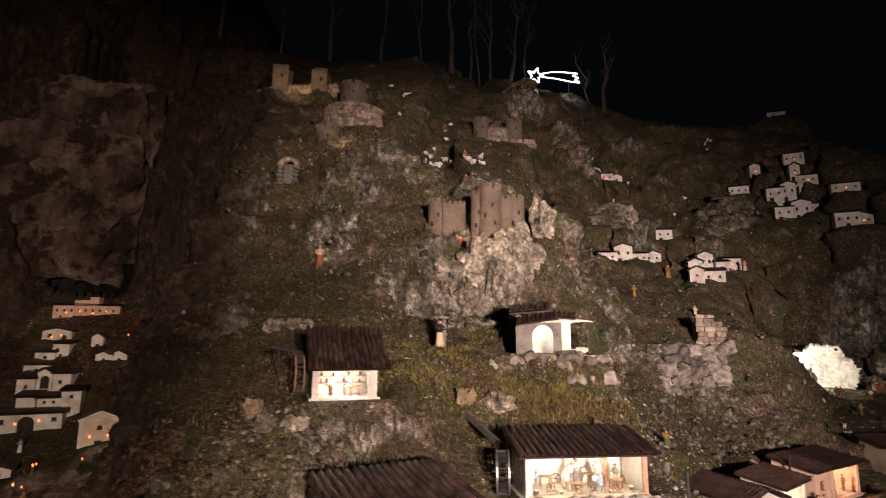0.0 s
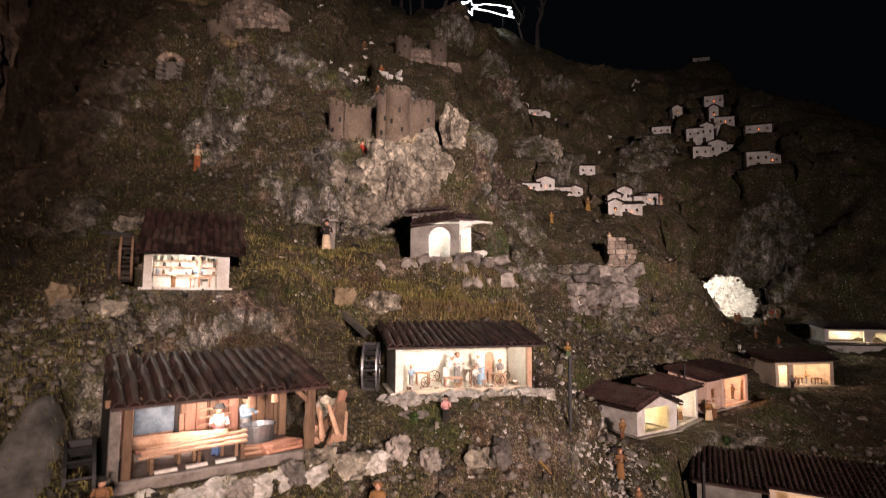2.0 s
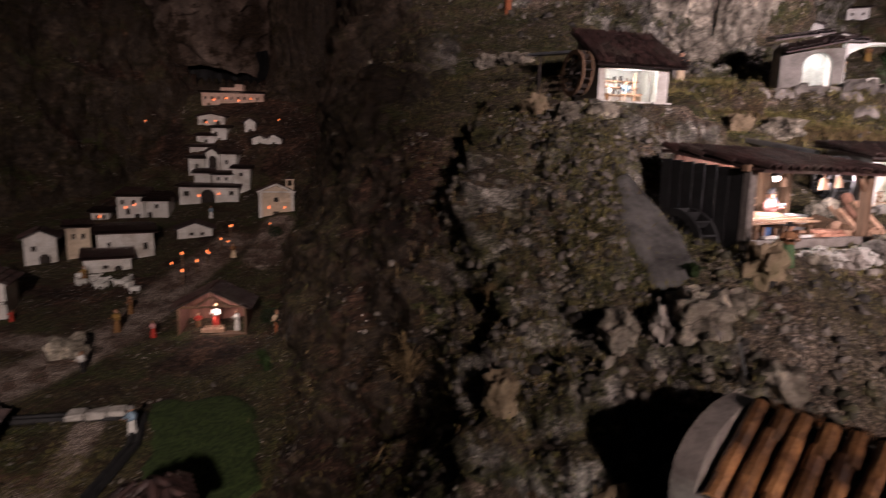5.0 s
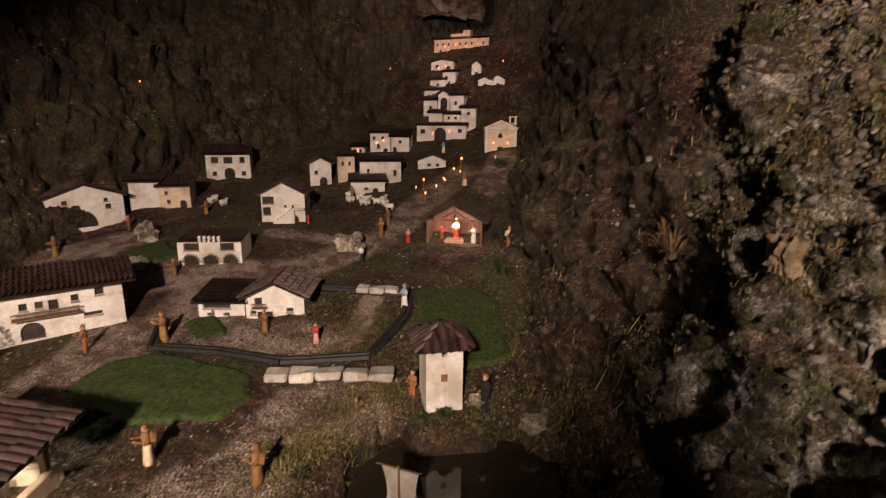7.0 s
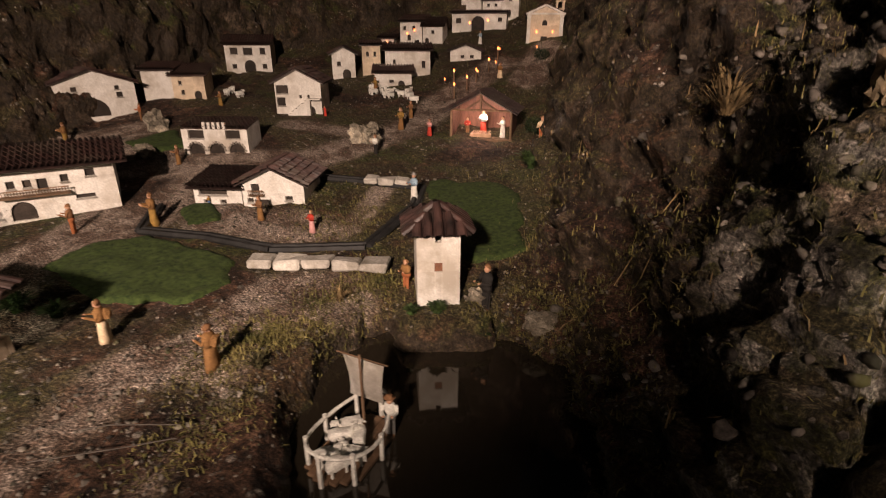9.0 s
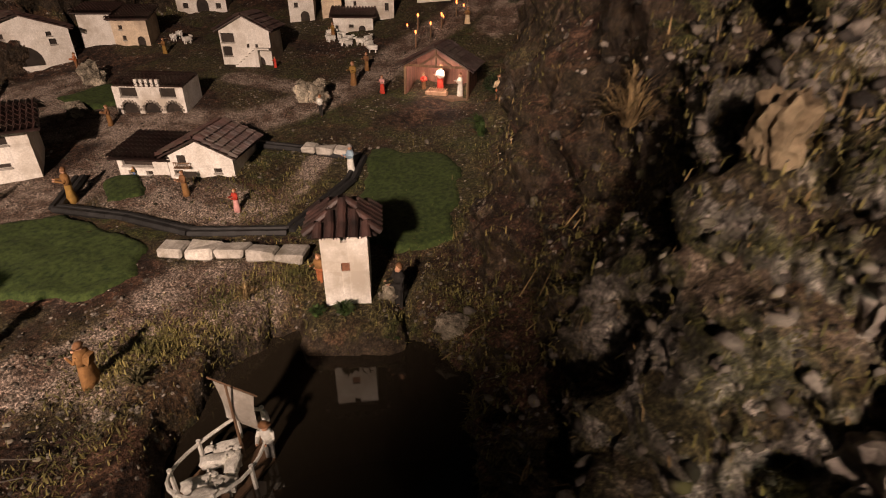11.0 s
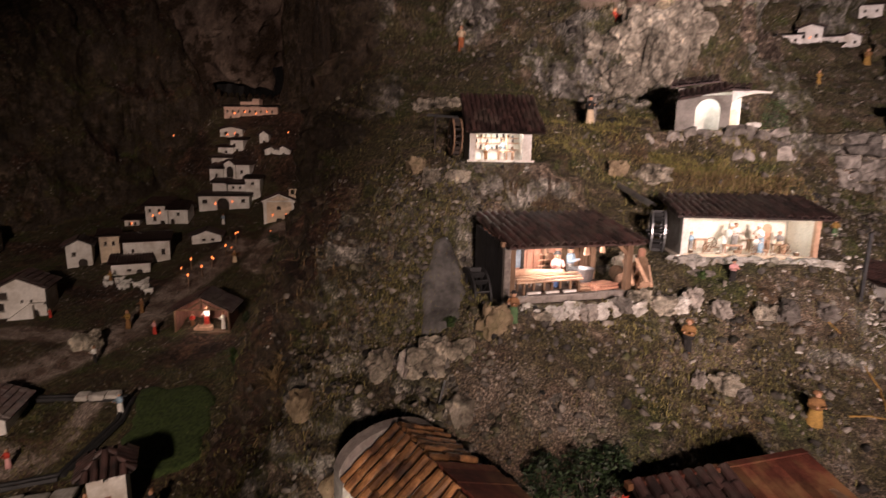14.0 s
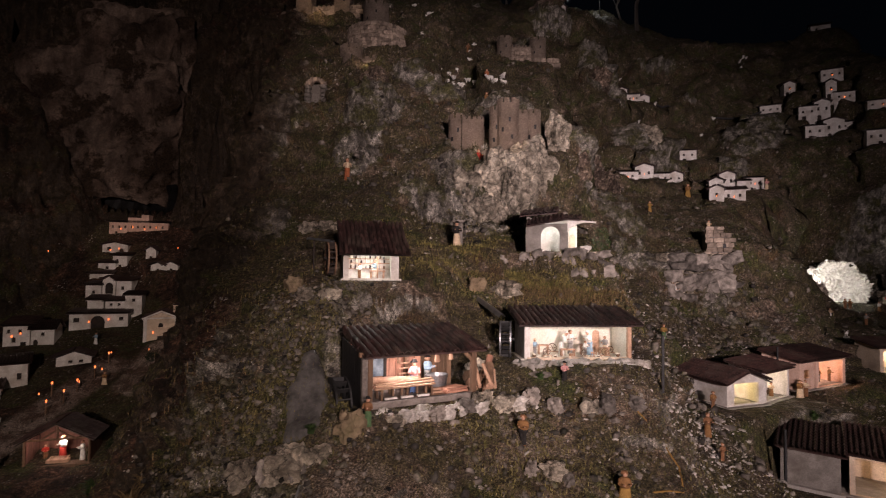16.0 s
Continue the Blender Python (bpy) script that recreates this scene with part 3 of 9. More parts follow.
def box(bm, x0, x1, y0, y1, z0, z1, bevel=0.0, m=None, wob=0.0):
    v = [bm.verts.new((x, y, z)) for z in (z0, z1) for y in (y0, y1) for x in (x0, x1)]
    if wob:
        for p in v:
            p.co += Vector((random.uniform(-wob, wob), random.uniform(-wob, wob), random.uniform(-wob, wob)))
    f = [bm.faces.new([v[i] for i in q]) for q in ((0, 2, 3, 1), (4, 5, 7, 6), (0, 1, 5, 4), (2, 6, 7, 3), (0, 4, 6, 2), (1, 3, 7, 5))]
    geom = list(v)
    if bevel:
        edges = list({e for q in f for e in q.edges})
        r = bmesh.ops.bevel(bm, geom=edges, offset=bevel, segments=1, affect="EDGES")
        geom = list({w for w in r["verts"]} | {w for w in v if w.is_valid})
    if m is not None:
        for p in geom:
            p.co = m @ p.co
    return bm


def prism(bm, pts, y0, y1, m=None):
    """A polygon in x, z swept along y."""
    a = [bm.verts.new((x, y0, z)) for x, z in pts]
    b = [bm.verts.new((x, y1, z)) for x, z in pts]
    bm.faces.new(a)
    bm.faces.new(b[::-1])
    n = len(pts)
    for i in range(n):
        bm.faces.new((a[(i + 1) % n], a[i], b[i], b[(i + 1) % n]))
    if m is not None:
        for p in a + b:
            p.co = m @ p.co
    bmesh.ops.recalc_face_normals(bm, faces=bm.faces)
    return bm


def rod(bm, p, q, r0, r1=None, n=8):
    """A tapered round bar from p to q."""
    r1 = r0 if r1 is None else r1
    p, q = Vector(p), Vector(q)
    m = (q - p).to_track_quat("Z", "Y").to_matrix()
    a, b = [], []
    for i in range(n):
        w = 2 * math.pi * i / n
        d = m @ Vector((math.cos(w), math.sin(w), 0))
        a.append(bm.verts.new(p + d * r0))
        b.append(bm.verts.new(q + d * r1))
    bm.faces.new(a[::-1])
    bm.faces.new(b)
    for i in range(n):
        bm.faces.new((a[i], a[(i + 1) % n], b[(i + 1) % n], b[i]))
    return bm


def blob(bm, c, r, sub=2, rough=0.25, seed=0.0, flat=1.0, sq=0.72):
    """A lumpy stone."""
    r = Vector(r) if isinstance(r, (tuple, Vector)) else Vector((r, r, r))
    vs = bmesh.ops.create_icosphere(bm, subdivisions=sub, radius=1)["verts"]
    for v in vs:
        d = v.co.normalized()
        k = 1 + rough * noise.noise(d * 1.6 + Vector((seed, seed * 1.7, 0))) + 0.5 * rough * noise.noise(d * 4 + Vector((0, seed, 3)))
        # squarish, broken faces
        q = Vector((max(-sq, min(sq, d.x)), max(-sq, min(sq, d.y)), max(-0.92 * sq, min(0.92 * sq, d.z)))) * (0.9 / sq)
        v.co = Vector((q.x * r.x, q.y * r.y, q.z * r.z * flat)) * k + Vector(c)
    return bm


def arch(w, h, n=8):
    """Outline of an arched opening, x from -w/2 to w/2, z from 0 to h."""
    r = w / 2
    return [(-r, 0)] + [(-r * math.cos(math.pi * i / n), h - r + r * math.sin(math.pi * i / n)) for i in range(n + 1)] + [(r, 0)]


def tile_mesh(name, w, l, mat, lift=0.48):
    """A curved roof tile, its long side along y, hollow below."""
    bm = bmesh.new()
    n, t = 5, w * 0.12
    rows = []
    for y, k in ((-l / 2, 1.0), (l / 2, 0.86)):
        up, dn = [], []
        for i in range(n + 1):
            a = math.pi * i / n
            x, z = -math.cos(a) * w / 2 * k, math.sin(a) * w * lift * k
            up.append(bm.verts.new((x, y, z + t)))
            dn.append(bm.verts.new((x * 0.86, y, z)))
        rows.append((up, dn))
    (u0, d0), (u1, d1) = rows
    for i in range(n):
        bm.faces.new((u0[i], u0[i + 1], u1[i + 1], u1[i]))
        bm.faces.new((d0[i + 1], d0[i], d1[i], d1[i + 1]))
        bm.faces.new((u0[i + 1], u0[i], d0[i], d0[i + 1]))
    bm.faces.new((u0[0], u1[0], d1[0], d0[0]))
    bm.faces.new((u1[n], u0[n], d0[n], d1[n]))
    me = bpy.data.meshes.new(name)
    bm.to_mesh(me)
    bm.free()
    me.materials.append(mat)
    for p in me.polygons:
        p.use_smooth = False
    return me


def tiled_slope(parent, me, w, l, m, width, length, gap=1.03, jitter=0.006):
    """Rows of tiles on a slope: m puts x across, y up the slope, z off it; the pieces are parts of parent."""
    nx, ny = max(1, round(width / (w * gap))), max(1, round(length / (l * 0.8)))
    for i in range(nx):
        for j in range(ny):
            x, y = (i + 0.5) * width / nx, (j + 0.5) * length / ny
            p = piece("roof_tile", me, parent, m @ pose(x, y, 0.004 + 0.001 * (j % 2), 5.5 + random.uniform(-2.5, 2.5), random.uniform(-4, 4), random.uniform(-2, 2)))
            p.location += Vector((random.uniform(-jitter, jitter), random.uniform(-jitter, jitter), 0))
    return nx * ny


def slope_pose(a, b, c):
    """A pose whose x runs from a to b and whose y runs from a to c."""
    a, b, c = Vector(a), Vector(b), Vector(c)
    x = (b - a).normalized()
    z = x.cross(c - a).normalized()
    y = z.cross(x)
    return Matrix(((x.x, y.x, z.x, a.x), (x.y, y.y, z.y, a.y), (x.z, y.z, z.z, a.z), (0, 0, 0, 1)))

# ---- levelled places, ground, pond ----
SAW = pose(-0.50, 2.82, 1.525, 0, 0, 29.4)
WHITE = pose(0.56, 3.84, 1.655, 0, 0, 7.8)
UPPER = pose(-0.93, 3.985, 2.265, 0, 0, 18)
pad(-0.255, 3.20, 1.515, 0.45, 0.27, 29.4, 0.15)
pad(0.95, 4.05, 1.65, 0.5, 0.25, 7.8, 0.15)
pad(-0.76, 4.22, 2.26, 0.3, 0.22, 18, 0.2)
pad(1.08, 5.48, 2.56, 0.42, 0.25, -13, 0.15)
pad(3.65, 4.55, 0.43, 0.80, 0.45, -34, 0.22)
pad(3.16, 5.62, 0.98, 0.80, 0.50, 30, 0.2)
pad(4.35, 6.42, 1.0, 0.62, 0.3, 33, 0.25)
pad(6.15, 7.3, 1.02, 0.62, 0.32, 3, 0.25)
pad(-0.03, 5.45, 2.62, 0.2, 0.15, 0, 0.3)
pad(-0.72, 1.55, 0.72, 0.22, 0.38, 40, 0.2)
pad(7.75, 10.55, 1.78, 0.75, 0.55, -28, 0.3)


# far houses: centre x, y, foot z, width, height, lit candles, roof
HAMLETS = (
    ("ridge hamlet", ((4.15, 15.0, 7.6, 0.40, 0.24, 0, "mono"), (4.43, 14.67, 7.21, 0.30, 0.40, 1, "gable_front"), (4.82, 14.85, 7.25, 0.36, 0.28, 1, "mono"), (5.16, 14.95, 7.23, 0.30, 0.26, 0, "gable_front"))),
    ("hill hamlet", ((9.93, 14.14, 7.59, 0.50, 0.36, 1, "mono"), (9.80, 13.50, 6.80, 0.45, 0.30, 1, "mono"), (9.55, 13.62, 6.95, 0.24, 0.46, 1, "gable_front"), (9.03, 14.51, 7.34, 0.28, 0.36, 1, "gable_front"), (8.28, 14.12, 6.65, 0.50, 0.30, 0, "mono"), (8.80, 13.40, 6.33, 0.38, 0.36, 0, "mono"), (9.20, 13.44, 6.33, 0.34, 0.50, 0, "gable_front"), (8.62, 12.85, 5.67, 0.40, 0.36, 0, "mono"), (9.10, 12.88, 5.70, 0.44, 0.48, 0, "gable_front"), (9.45, 13.0, 5.9, 0.30, 0.26, 0, "mono"), (10.14, 12.70, 6.37, 0.60, 0.26, 1, "mono"), (9.45, 11.9, 5.29, 0.50, 0.38, 0, "mono"), (9.90, 12.0, 5.35, 0.40, 0.28, 1, "gable_front"))),
    ("slope hamlet", ((5.61, 13.01, 5.15, 0.40, 0.30, 0, "mono"), (3.55, 11.14, 4.30, 0.38, 0.24, 1, "mono"), (4.10, 11.75, 4.39, 0.40, 0.39, 1, "gable_front"), (4.62, 12.1, 4.42, 0.34, 0.26, 0, "mono"), (5.02, 12.34, 4.44, 0.36, 0.28, 0, "gable_front"), (5.36, 10.97, 3.80, 0.28, 0.36, 1, "gable_front"), (5.80, 11.12, 3.79, 0.44, 0.38, 1, "gable_side"), (5.55, 11.4, 3.98, 0.28, 0.42, 0, "gable_front"), (5.95, 11.73, 4.17, 0.32, 0.44, 0, "gable_front"), (6.20, 11.5, 4.05, 0.26, 0.36, 0, "mono"), (6.58, 11.76, 4.22, 0.36, 0.31, 1, "mono"))),
)
for _, far_rows in HAMLETS:
    for x, y, z, w, h, _, _ in far_rows:
        pad(x, y - 0.05, z, w * 0.55, 0.26, -math.degrees(math.atan2(x - 0.2, y)) * 0.55, 0.30)
pad(-1.60, 9.0, 5.92, 0.70, 0.22, 4, 0.2)
pad(-1.86, 9.95, 6.62, 0.62, 0.38, 0, 0.25)
pad(-2.03, 10.85, 7.62, 0.3, 0.25, 0, 0.3)
pad(-3.4, 11.35, 8.02, 0.95, 0.22, -4, 0.3)
pad(1.28, 12.0, 7.25, 0.65, 0.3, 0, 0.3)
pad(-2.5, 8.0, 4.95, 0.2, 0.15, 0, 0.2)
pad(11.6, 17.2, 10.35, 0.4, 0.3, -20, 0.4)

CHUTE = ((-1.0, 3.6), (-0.90, 3.35), (-0.86, 3.1), (-0.82, 2.6))


CX, CY = -0.5, -0.9


def ledges(x, y, z):
    """Broken steps: noise cut into flat treads and short risers."""
    v = fbm(x, y, z, 4) * 5
    k = np.floor(v)
    return (k + smooth(0.55, 0.95, v - k)) / 5


# places where bare rock stands out of the turf: x, y, half width, half depth
OUTCROPS = ((-1.42, 7.67, 0.45, 0.35), (-1.50, 6.95, 0.30, 0.30), (-3.05, 6.95, 0.45, 0.40), (-2.46, 4.97, 0.30, 0.40), (-3.13, 6.47, 0.35, 0.40), (-2.2, 5.6, 0.22, 0.45), (3.47, 14.05, 0.45, 0.5), (4.3, 12.75, 0.7, 0.5), (5.1, 13.1, 0.4, 0.4), (-0.52, 6.31, 0.35, 0.22), (7.5, 13.4, 0.8, 0.6), (8.9, 10.9, 0.9, 0.5), (1.75, 7.5, 0.4, 0.35), (0.5, 6.4, 0.8, 0.35), (-0.6, 8.4, 0.5, 0.25), (2.3, 15.0, 0.6, 0.4), (6.4, 12.6, 0.4, 0.3), (-2.9, 7.5, 0.4, 0.3))


def bareness(X, Y, Z):
    """How far the limestone breaks through the turf, 0 to 1."""
    w = 0.45 * fbm(X * 2.4, Y * 2.4, Z * 2.4, 4)
    out = smooth(0.30, 0.46, fbm(X * 0.8 + 3, Y * 0.8, Z * 0.8, 4)) * smooth(4.6, 5.4, Y) * smooth(-4.6, -4.0, X) * 0.8
    for ox, oy, rx, ry in OUTCROPS:
        k = (np.abs(X - ox) < 2 * rx) & (np.abs(Y - oy) < 2 * ry)
        if k.any():
            out[k] = np.maximum(out[k], smooth(1.35, 0.75, np.hypot((X[k] - ox) / rx, (Y[k] - oy) / ry) + w[k]))
    return out


def relief(X, Y):
    """The ground's surface with its lumps, ledges and crags, at places X, Y."""
    Z = height(X, Y)
    gx = (height(X + 0.03, Y) - Z) / 0.03
    gy = (height(X, Y + 0.03) - Z) / 0.03
    N = np.stack([-gx, -gy, np.ones_like(Z)], -1)
    N /= np.linalg.norm(N, axis=-1, keepdims=True)
    steep = smooth(0.92, 0.55, N[..., 2])
    steep = steep * (1 - 0.8 * smooth(-2.05, -2.35, X) * smooth(3.0, 2.6, Y) * smooth(-4.5, -4.0, X))
    front = smooth(-0.75, -0.45, X) * smooth(4.2, 3.7, Y) * smooth(4.0, 3.0, X)
    steep = steep * (1 - 0.75 * front)
    R = np.hypot(X - CX, Y - CY)
    keep = 1 - 0.9 * near_line(X, Y, CHUTE, 0.15)
    for px, py, pz, rx, ry, yaw, soft in PADS:
        reach = 1.5 * max(rx, ry) + soft
        k = (np.abs(X - px) < reach) & (np.abs(Y - py) < reach)
        if k.any():
            c, s = math.cos(yaw), math.sin(yaw)
            u, v = (X[k] - px) * c + (Y[k] - py) * s, (Y[k] - py) * c - (X[k] - px) * s
            keep[k] *= 1 - 0.95 * smooth(soft * 0.8, 0, np.maximum(np.abs(u) - rx, np.abs(v) - ry))
    town = smooth(-4.6, -5.2, X) * smooth(10.2, 9.95, Y) * smooth(-8.0, -7.4, X)
    keep = keep * (1 - 0.85 * town)
    keep = keep * (1 - 0.95 * smooth(-8.5, -8.1, X) * smooth(-5.8, -6.1, X) * smooth(9.8, 9.95, Y) * smooth(12.8, 12.4, Y))
    far = smooth(5, 13, R)
    vale = smooth(-2.2, -3.2, X) * smooth(8.5, 6.5, Y)
    big = fbm(X * 1.1, Y * 1.1, Z * 1.1, 4, True) * (0.03 + 0.10 * steep + 0.20 * far * (0.5 + steep)) * (1 - 0.7 * vale * (1 - steep))
    mid = fbm(X * 3.6 + Z, Y * 3.6, Z * 5, 5, True) * (0.018 + 0.07 * steep + 0.03 * far)
    crag = ledges(X * 3 + Z, Y * 3 - Z, Z * 4) * (0.02 + 0.13 * steep) + ledges(X * 9, Y * 9 + Z * 4, Z * 9) * (0.012 + 0.07 * steep)
    small = fbm(X * 17, Y * 17, Z * 17, 4) * (0.013 + 0.02 * steep)
    B = bareness(X, Y, Z)
    stand = B * (0.06 + 0.05 * far + 0.22 * ledges(X * 2.2 + Z, Y * 2.2, Z * 3) + 0.10 * fbm(X * 6, Y * 6, Z * 3, 4, True))
    D = ((big + mid + crag + stand) * keep + small * (0.2 + 0.8 * keep))[..., None] * N
    return np.stack([X, Y, Z], -1) + D


def surf(x, y):
    return float(relief(np.array([x]), np.array([y]))[0, 2])


def build_ground():
    nr, na = 800, 900
    r = 0.5 * np.exp(np.linspace(0, math.log(110), nr))
    a = np.radians(np.linspace(-96, 92, na))
    R, A = np.meshgrid(r, a, indexing="ij")
    X, Y = CX + R * np.sin(A), CY + R * np.cos(A)
    P = relief(X, Y)
    idx = np.arange(nr * na).reshape(nr, na)
    faces = np.stack([idx[:-1, :-1], idx[:-1, 1:], idx[1:, 1:], idx[1:, :-1]], -1).reshape(-1, 4)[:, ::-1]
    me = grid_mesh("ground", P.reshape(-1, 3), faces)
    across, out = np.gradient(P, axis=1), np.gradient(P, axis=0)
    nv = np.cross(out, across)
    nz = np.abs(nv[..., 2]) / (np.linalg.norm(nv, axis=-1) + 1e-12)
    crest = smooth(-1.75, -1.5, X) * smooth(-0.5, -0.9, X) * smooth(1.9, 2.3, Y) * smooth(4.1, 3.7, Y)
    gravel, turf, brown_dim = zones(X, Y)
    hillside = smooth(3.9, 4.4, Y) * (1 - brown_dim)
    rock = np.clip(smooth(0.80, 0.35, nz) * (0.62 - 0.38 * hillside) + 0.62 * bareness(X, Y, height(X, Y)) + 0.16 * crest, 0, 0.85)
    for name, v in zip(("gravel", "turf", "rock", "brown_dim"), (gravel, turf, rock, brown_dim)):
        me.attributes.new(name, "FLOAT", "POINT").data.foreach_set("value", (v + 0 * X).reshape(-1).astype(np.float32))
    me.materials.append(M_GROUND)
    return tagged(new("ground", me), "rocky hillside with soil, gravel, winter grass and limestone cliffs", "ground", kind="structure")


def grid_mesh(name, verts, faces):
    """A mesh from arrays of places and of equal-sided faces."""
    me = bpy.data.meshes.new(name)
    k = faces.shape[1]
    me.vertices.add(len(verts))
    me.vertices.foreach_set("co", np.asarray(verts, np.float32).reshape(-1))
    me.loops.add(faces.size)
    me.loops.foreach_set("vertex_index", faces.reshape(-1).astype(np.int32))
    me.polygons.add(len(faces))
    me.polygons.foreach_set("loop_start", np.arange(0, faces.size, k, dtype=np.int32))
    me.update(calc_edges=True)
    return me


build_ground()


def pond():
    m, nt, b = nodes_of("dark_water", 0.04, 0, 0.5)
    b.inputs["Base Color"].default_value = (0.020, 0.016, 0.011, 1)
    n = tex(nt, 9, 2, 0.5)
    bump(nt, b, [(n.outputs[0], 0.05)], 0.5, 0.01)
    bm = bmesh.new()
    rim = [bm.verts.new((-2.52 + 0.80 * math.cos(a), 1.78 + 0.88 * math.sin(a), -0.18)) for a in np.linspace(0, 2 * math.pi, 40)[:-1]]
    bm.faces.new(rim)
    me = bpy.data.meshes.new("water")
    bm.to_mesh(me)
    bm.free()
    me.materials.append(m)
    tagged(new("water", me), "still dark pond water among stones", "pond", kind="structure")


pond()


LAWNS = []


def patch(name, label, pts, mat, thick=0.03, step=0.025):
    """A thin mat that follows the ground inside an outline, with a rounded rim."""
    LAWNS.append(pts)
    xs, ys = [p[0] for p in pts], [p[1] for p in pts]
    gx, gy = np.meshgrid(np.arange(min(xs), max(xs), step), np.arange(min(ys), max(ys), step), indexing="ij")
    inside = np.zeros(gx.shape, bool)
    edge = np.full(gx.shape, 9.0)
    for (ax, ay), (bx, by) in zip(pts, pts[1:] + pts[:1]):
        inside ^= ((ay > gy) != (by > gy)) & (gx < (bx - ax) * (gy - ay) / (by - ay + 1e-9) + ax)
        t = np.clip(((gx - ax) * (bx - ax) + (gy - ay) * (by - ay)) / ((bx - ax) ** 2 + (by - ay) ** 2), 0, 1)
        edge = np.minimum(edge, np.hypot(gx - ax - t * (bx - ax), gy - ay - t * (by - ay)))
    edge = np.where(inside, edge, -edge) + 0.06 * fbm(gx * 6, gy * 6, 0 * gx, 4)
    z = height(gx, gy) + thick + 0.012 * fbm(gx * 9, gy * 9, 0 * gx + 4, 2) - 0.12 * smooth(0.04, -0.06, edge)
    ok = edge > -0.09
    idx = -np.ones(gx.shape, int)
    idx[ok] = np.arange(ok.sum())
    q = np.stack([idx[:-1, :-1], idx[1:, :-1], idx[1:, 1:], idx[:-1, 1:]], -1).reshape(-1, 4)
    q = q[(q >= 0).all(1)]
    me = grid_mesh(name, np.stack([gx[ok], gy[ok], z[ok]], -1), q)
    for p in me.polygons:
        p.use_smooth = True
    me.materials.append(mat)
    return tagged(new(name, me), label, "lawn", kind="structure")


patch("lawn", "dark green felt lawn in the valley garden", [(-4.95, 1.5), (-4.3, 1.5), (-3.9, 1.72), (-3.85, 2.0), (-4.12, 2.2), (-4.9, 2.12), (-5.05, 1.8)], M_LAWN)
patch("lawn", "dark green felt lawn below the cliff", [(-3.95, 3.8), (-3.4, 4.05), (-3.05, 3.7), (-2.72, 3.1), (-2.95, 2.85), (-3.3, 2.9), (-3.6, 3.3)], M_LAWN)
patch("lawn", "small green felt lawn beside the farmhouse", [(-5.25, 2.45), (-4.85, 2.3), (-4.72, 2.5), (-5.05, 2.68)], M_LAWN)
patch("lawn", "small green felt lawn below the barn", [(-7.05, 3.0), (-6.5, 3.0), (-6.35, 3.3), (-6.9, 3.45)], M_LAWN)

patch("wet_rock", "dark wet cement chute below the water wheel", [(-0.97, 3.12), (-0.82, 3.18), (-0.73, 2.95), (-0.68, 2.62), (-0.90, 2.56), (-0.96, 2.85)], M_WET, 0.025)


def channel(pts, wide=0.021, label="narrow black water channel lined with dark stone"):
    """A low-walled channel that follows the ground."""
    t = thing("water_channel", Matrix(), label, "channel")
    for (ax, ay), (bx, by) in zip(pts, pts[1:]):
        n = max(2, int(math.hypot(bx - ax, by - ay) / 0.12))
        for s in (-1, 1):
            bm = bmesh.new()
            for k in range(n):
                p, q = k / n, (k + 1) / n
                ux, uy = (by - ay), -(bx - ax)
                l = math.hypot(ux, uy)
                ux, uy = ux / l * wide * s, uy / l * wide * s
                P = Vector((ax + (bx - ax) * p + ux, ay + (by - ay) * p + uy, 0))
                Q = Vector((ax + (bx - ax) * q + ux, ay + (by - ay) * q + uy, 0))
                P.z, Q.z = ground(P.x, P.y) + 0.02, ground(Q.x, Q.y) + 0.02
                rod(bm, P, Q, 0.022, 0.024, 6)
            part("edging", bm, M_BLACK, t)
    return t


channel([(-5.35, 2.4), (-5.0, 2.1), (-4.55, 2.3), (-4.1, 2.42), (-3.6, 2.72), (-3.72, 3.35), (-3.9, 3.66), (-4.4, 3.5), (-4.9, 3.3)])


def overhang():
    """The bulging cliff that hangs over the upper village, with the dark slot under it."""
    bm = bmesh.new()
    for v in bmesh.ops.create_icosphere(bm, subdivisions=6, radius=1)["verts"]:
        d = v.co.normalized()
        k = 1 + 0.26 * noise.noise(d * 1.7) + 0.16 * noise.noise(d * 4.5) - 0.13 * abs(noise.noise(Vector((d.x * 6, d.y * 6, d.z * 2.5)))) + 0.06 * noise.noise(d * 11) + 0.025 * noise.noise(d * 30)
        z = max(d.z, -0.80 + 0.06 * noise.noise(d * 5))
        f = max(0.3, math.hypot(d.x, d.y)) ** -0.65 if d.z < 0 else 1.0
        v.co = Vector((d.x * 2.6 * k * f, d.y * 1.2 * k * f, z * 2.35 * k))
    me = bpy.data.meshes.new("cliff_overhang")
    bm.to_mesh(me)
    bm.free()
    me.materials.append(M_CLIFF)
    ob = new("cliff_overhang", me)
    ob.matrix_world = pose(-8.0, 10.9, 5.90, 0, 5, 8)
    tagged(ob, "bulging limestone cliff over a dark rock shelter", "cliff", kind="structure")


overhang()


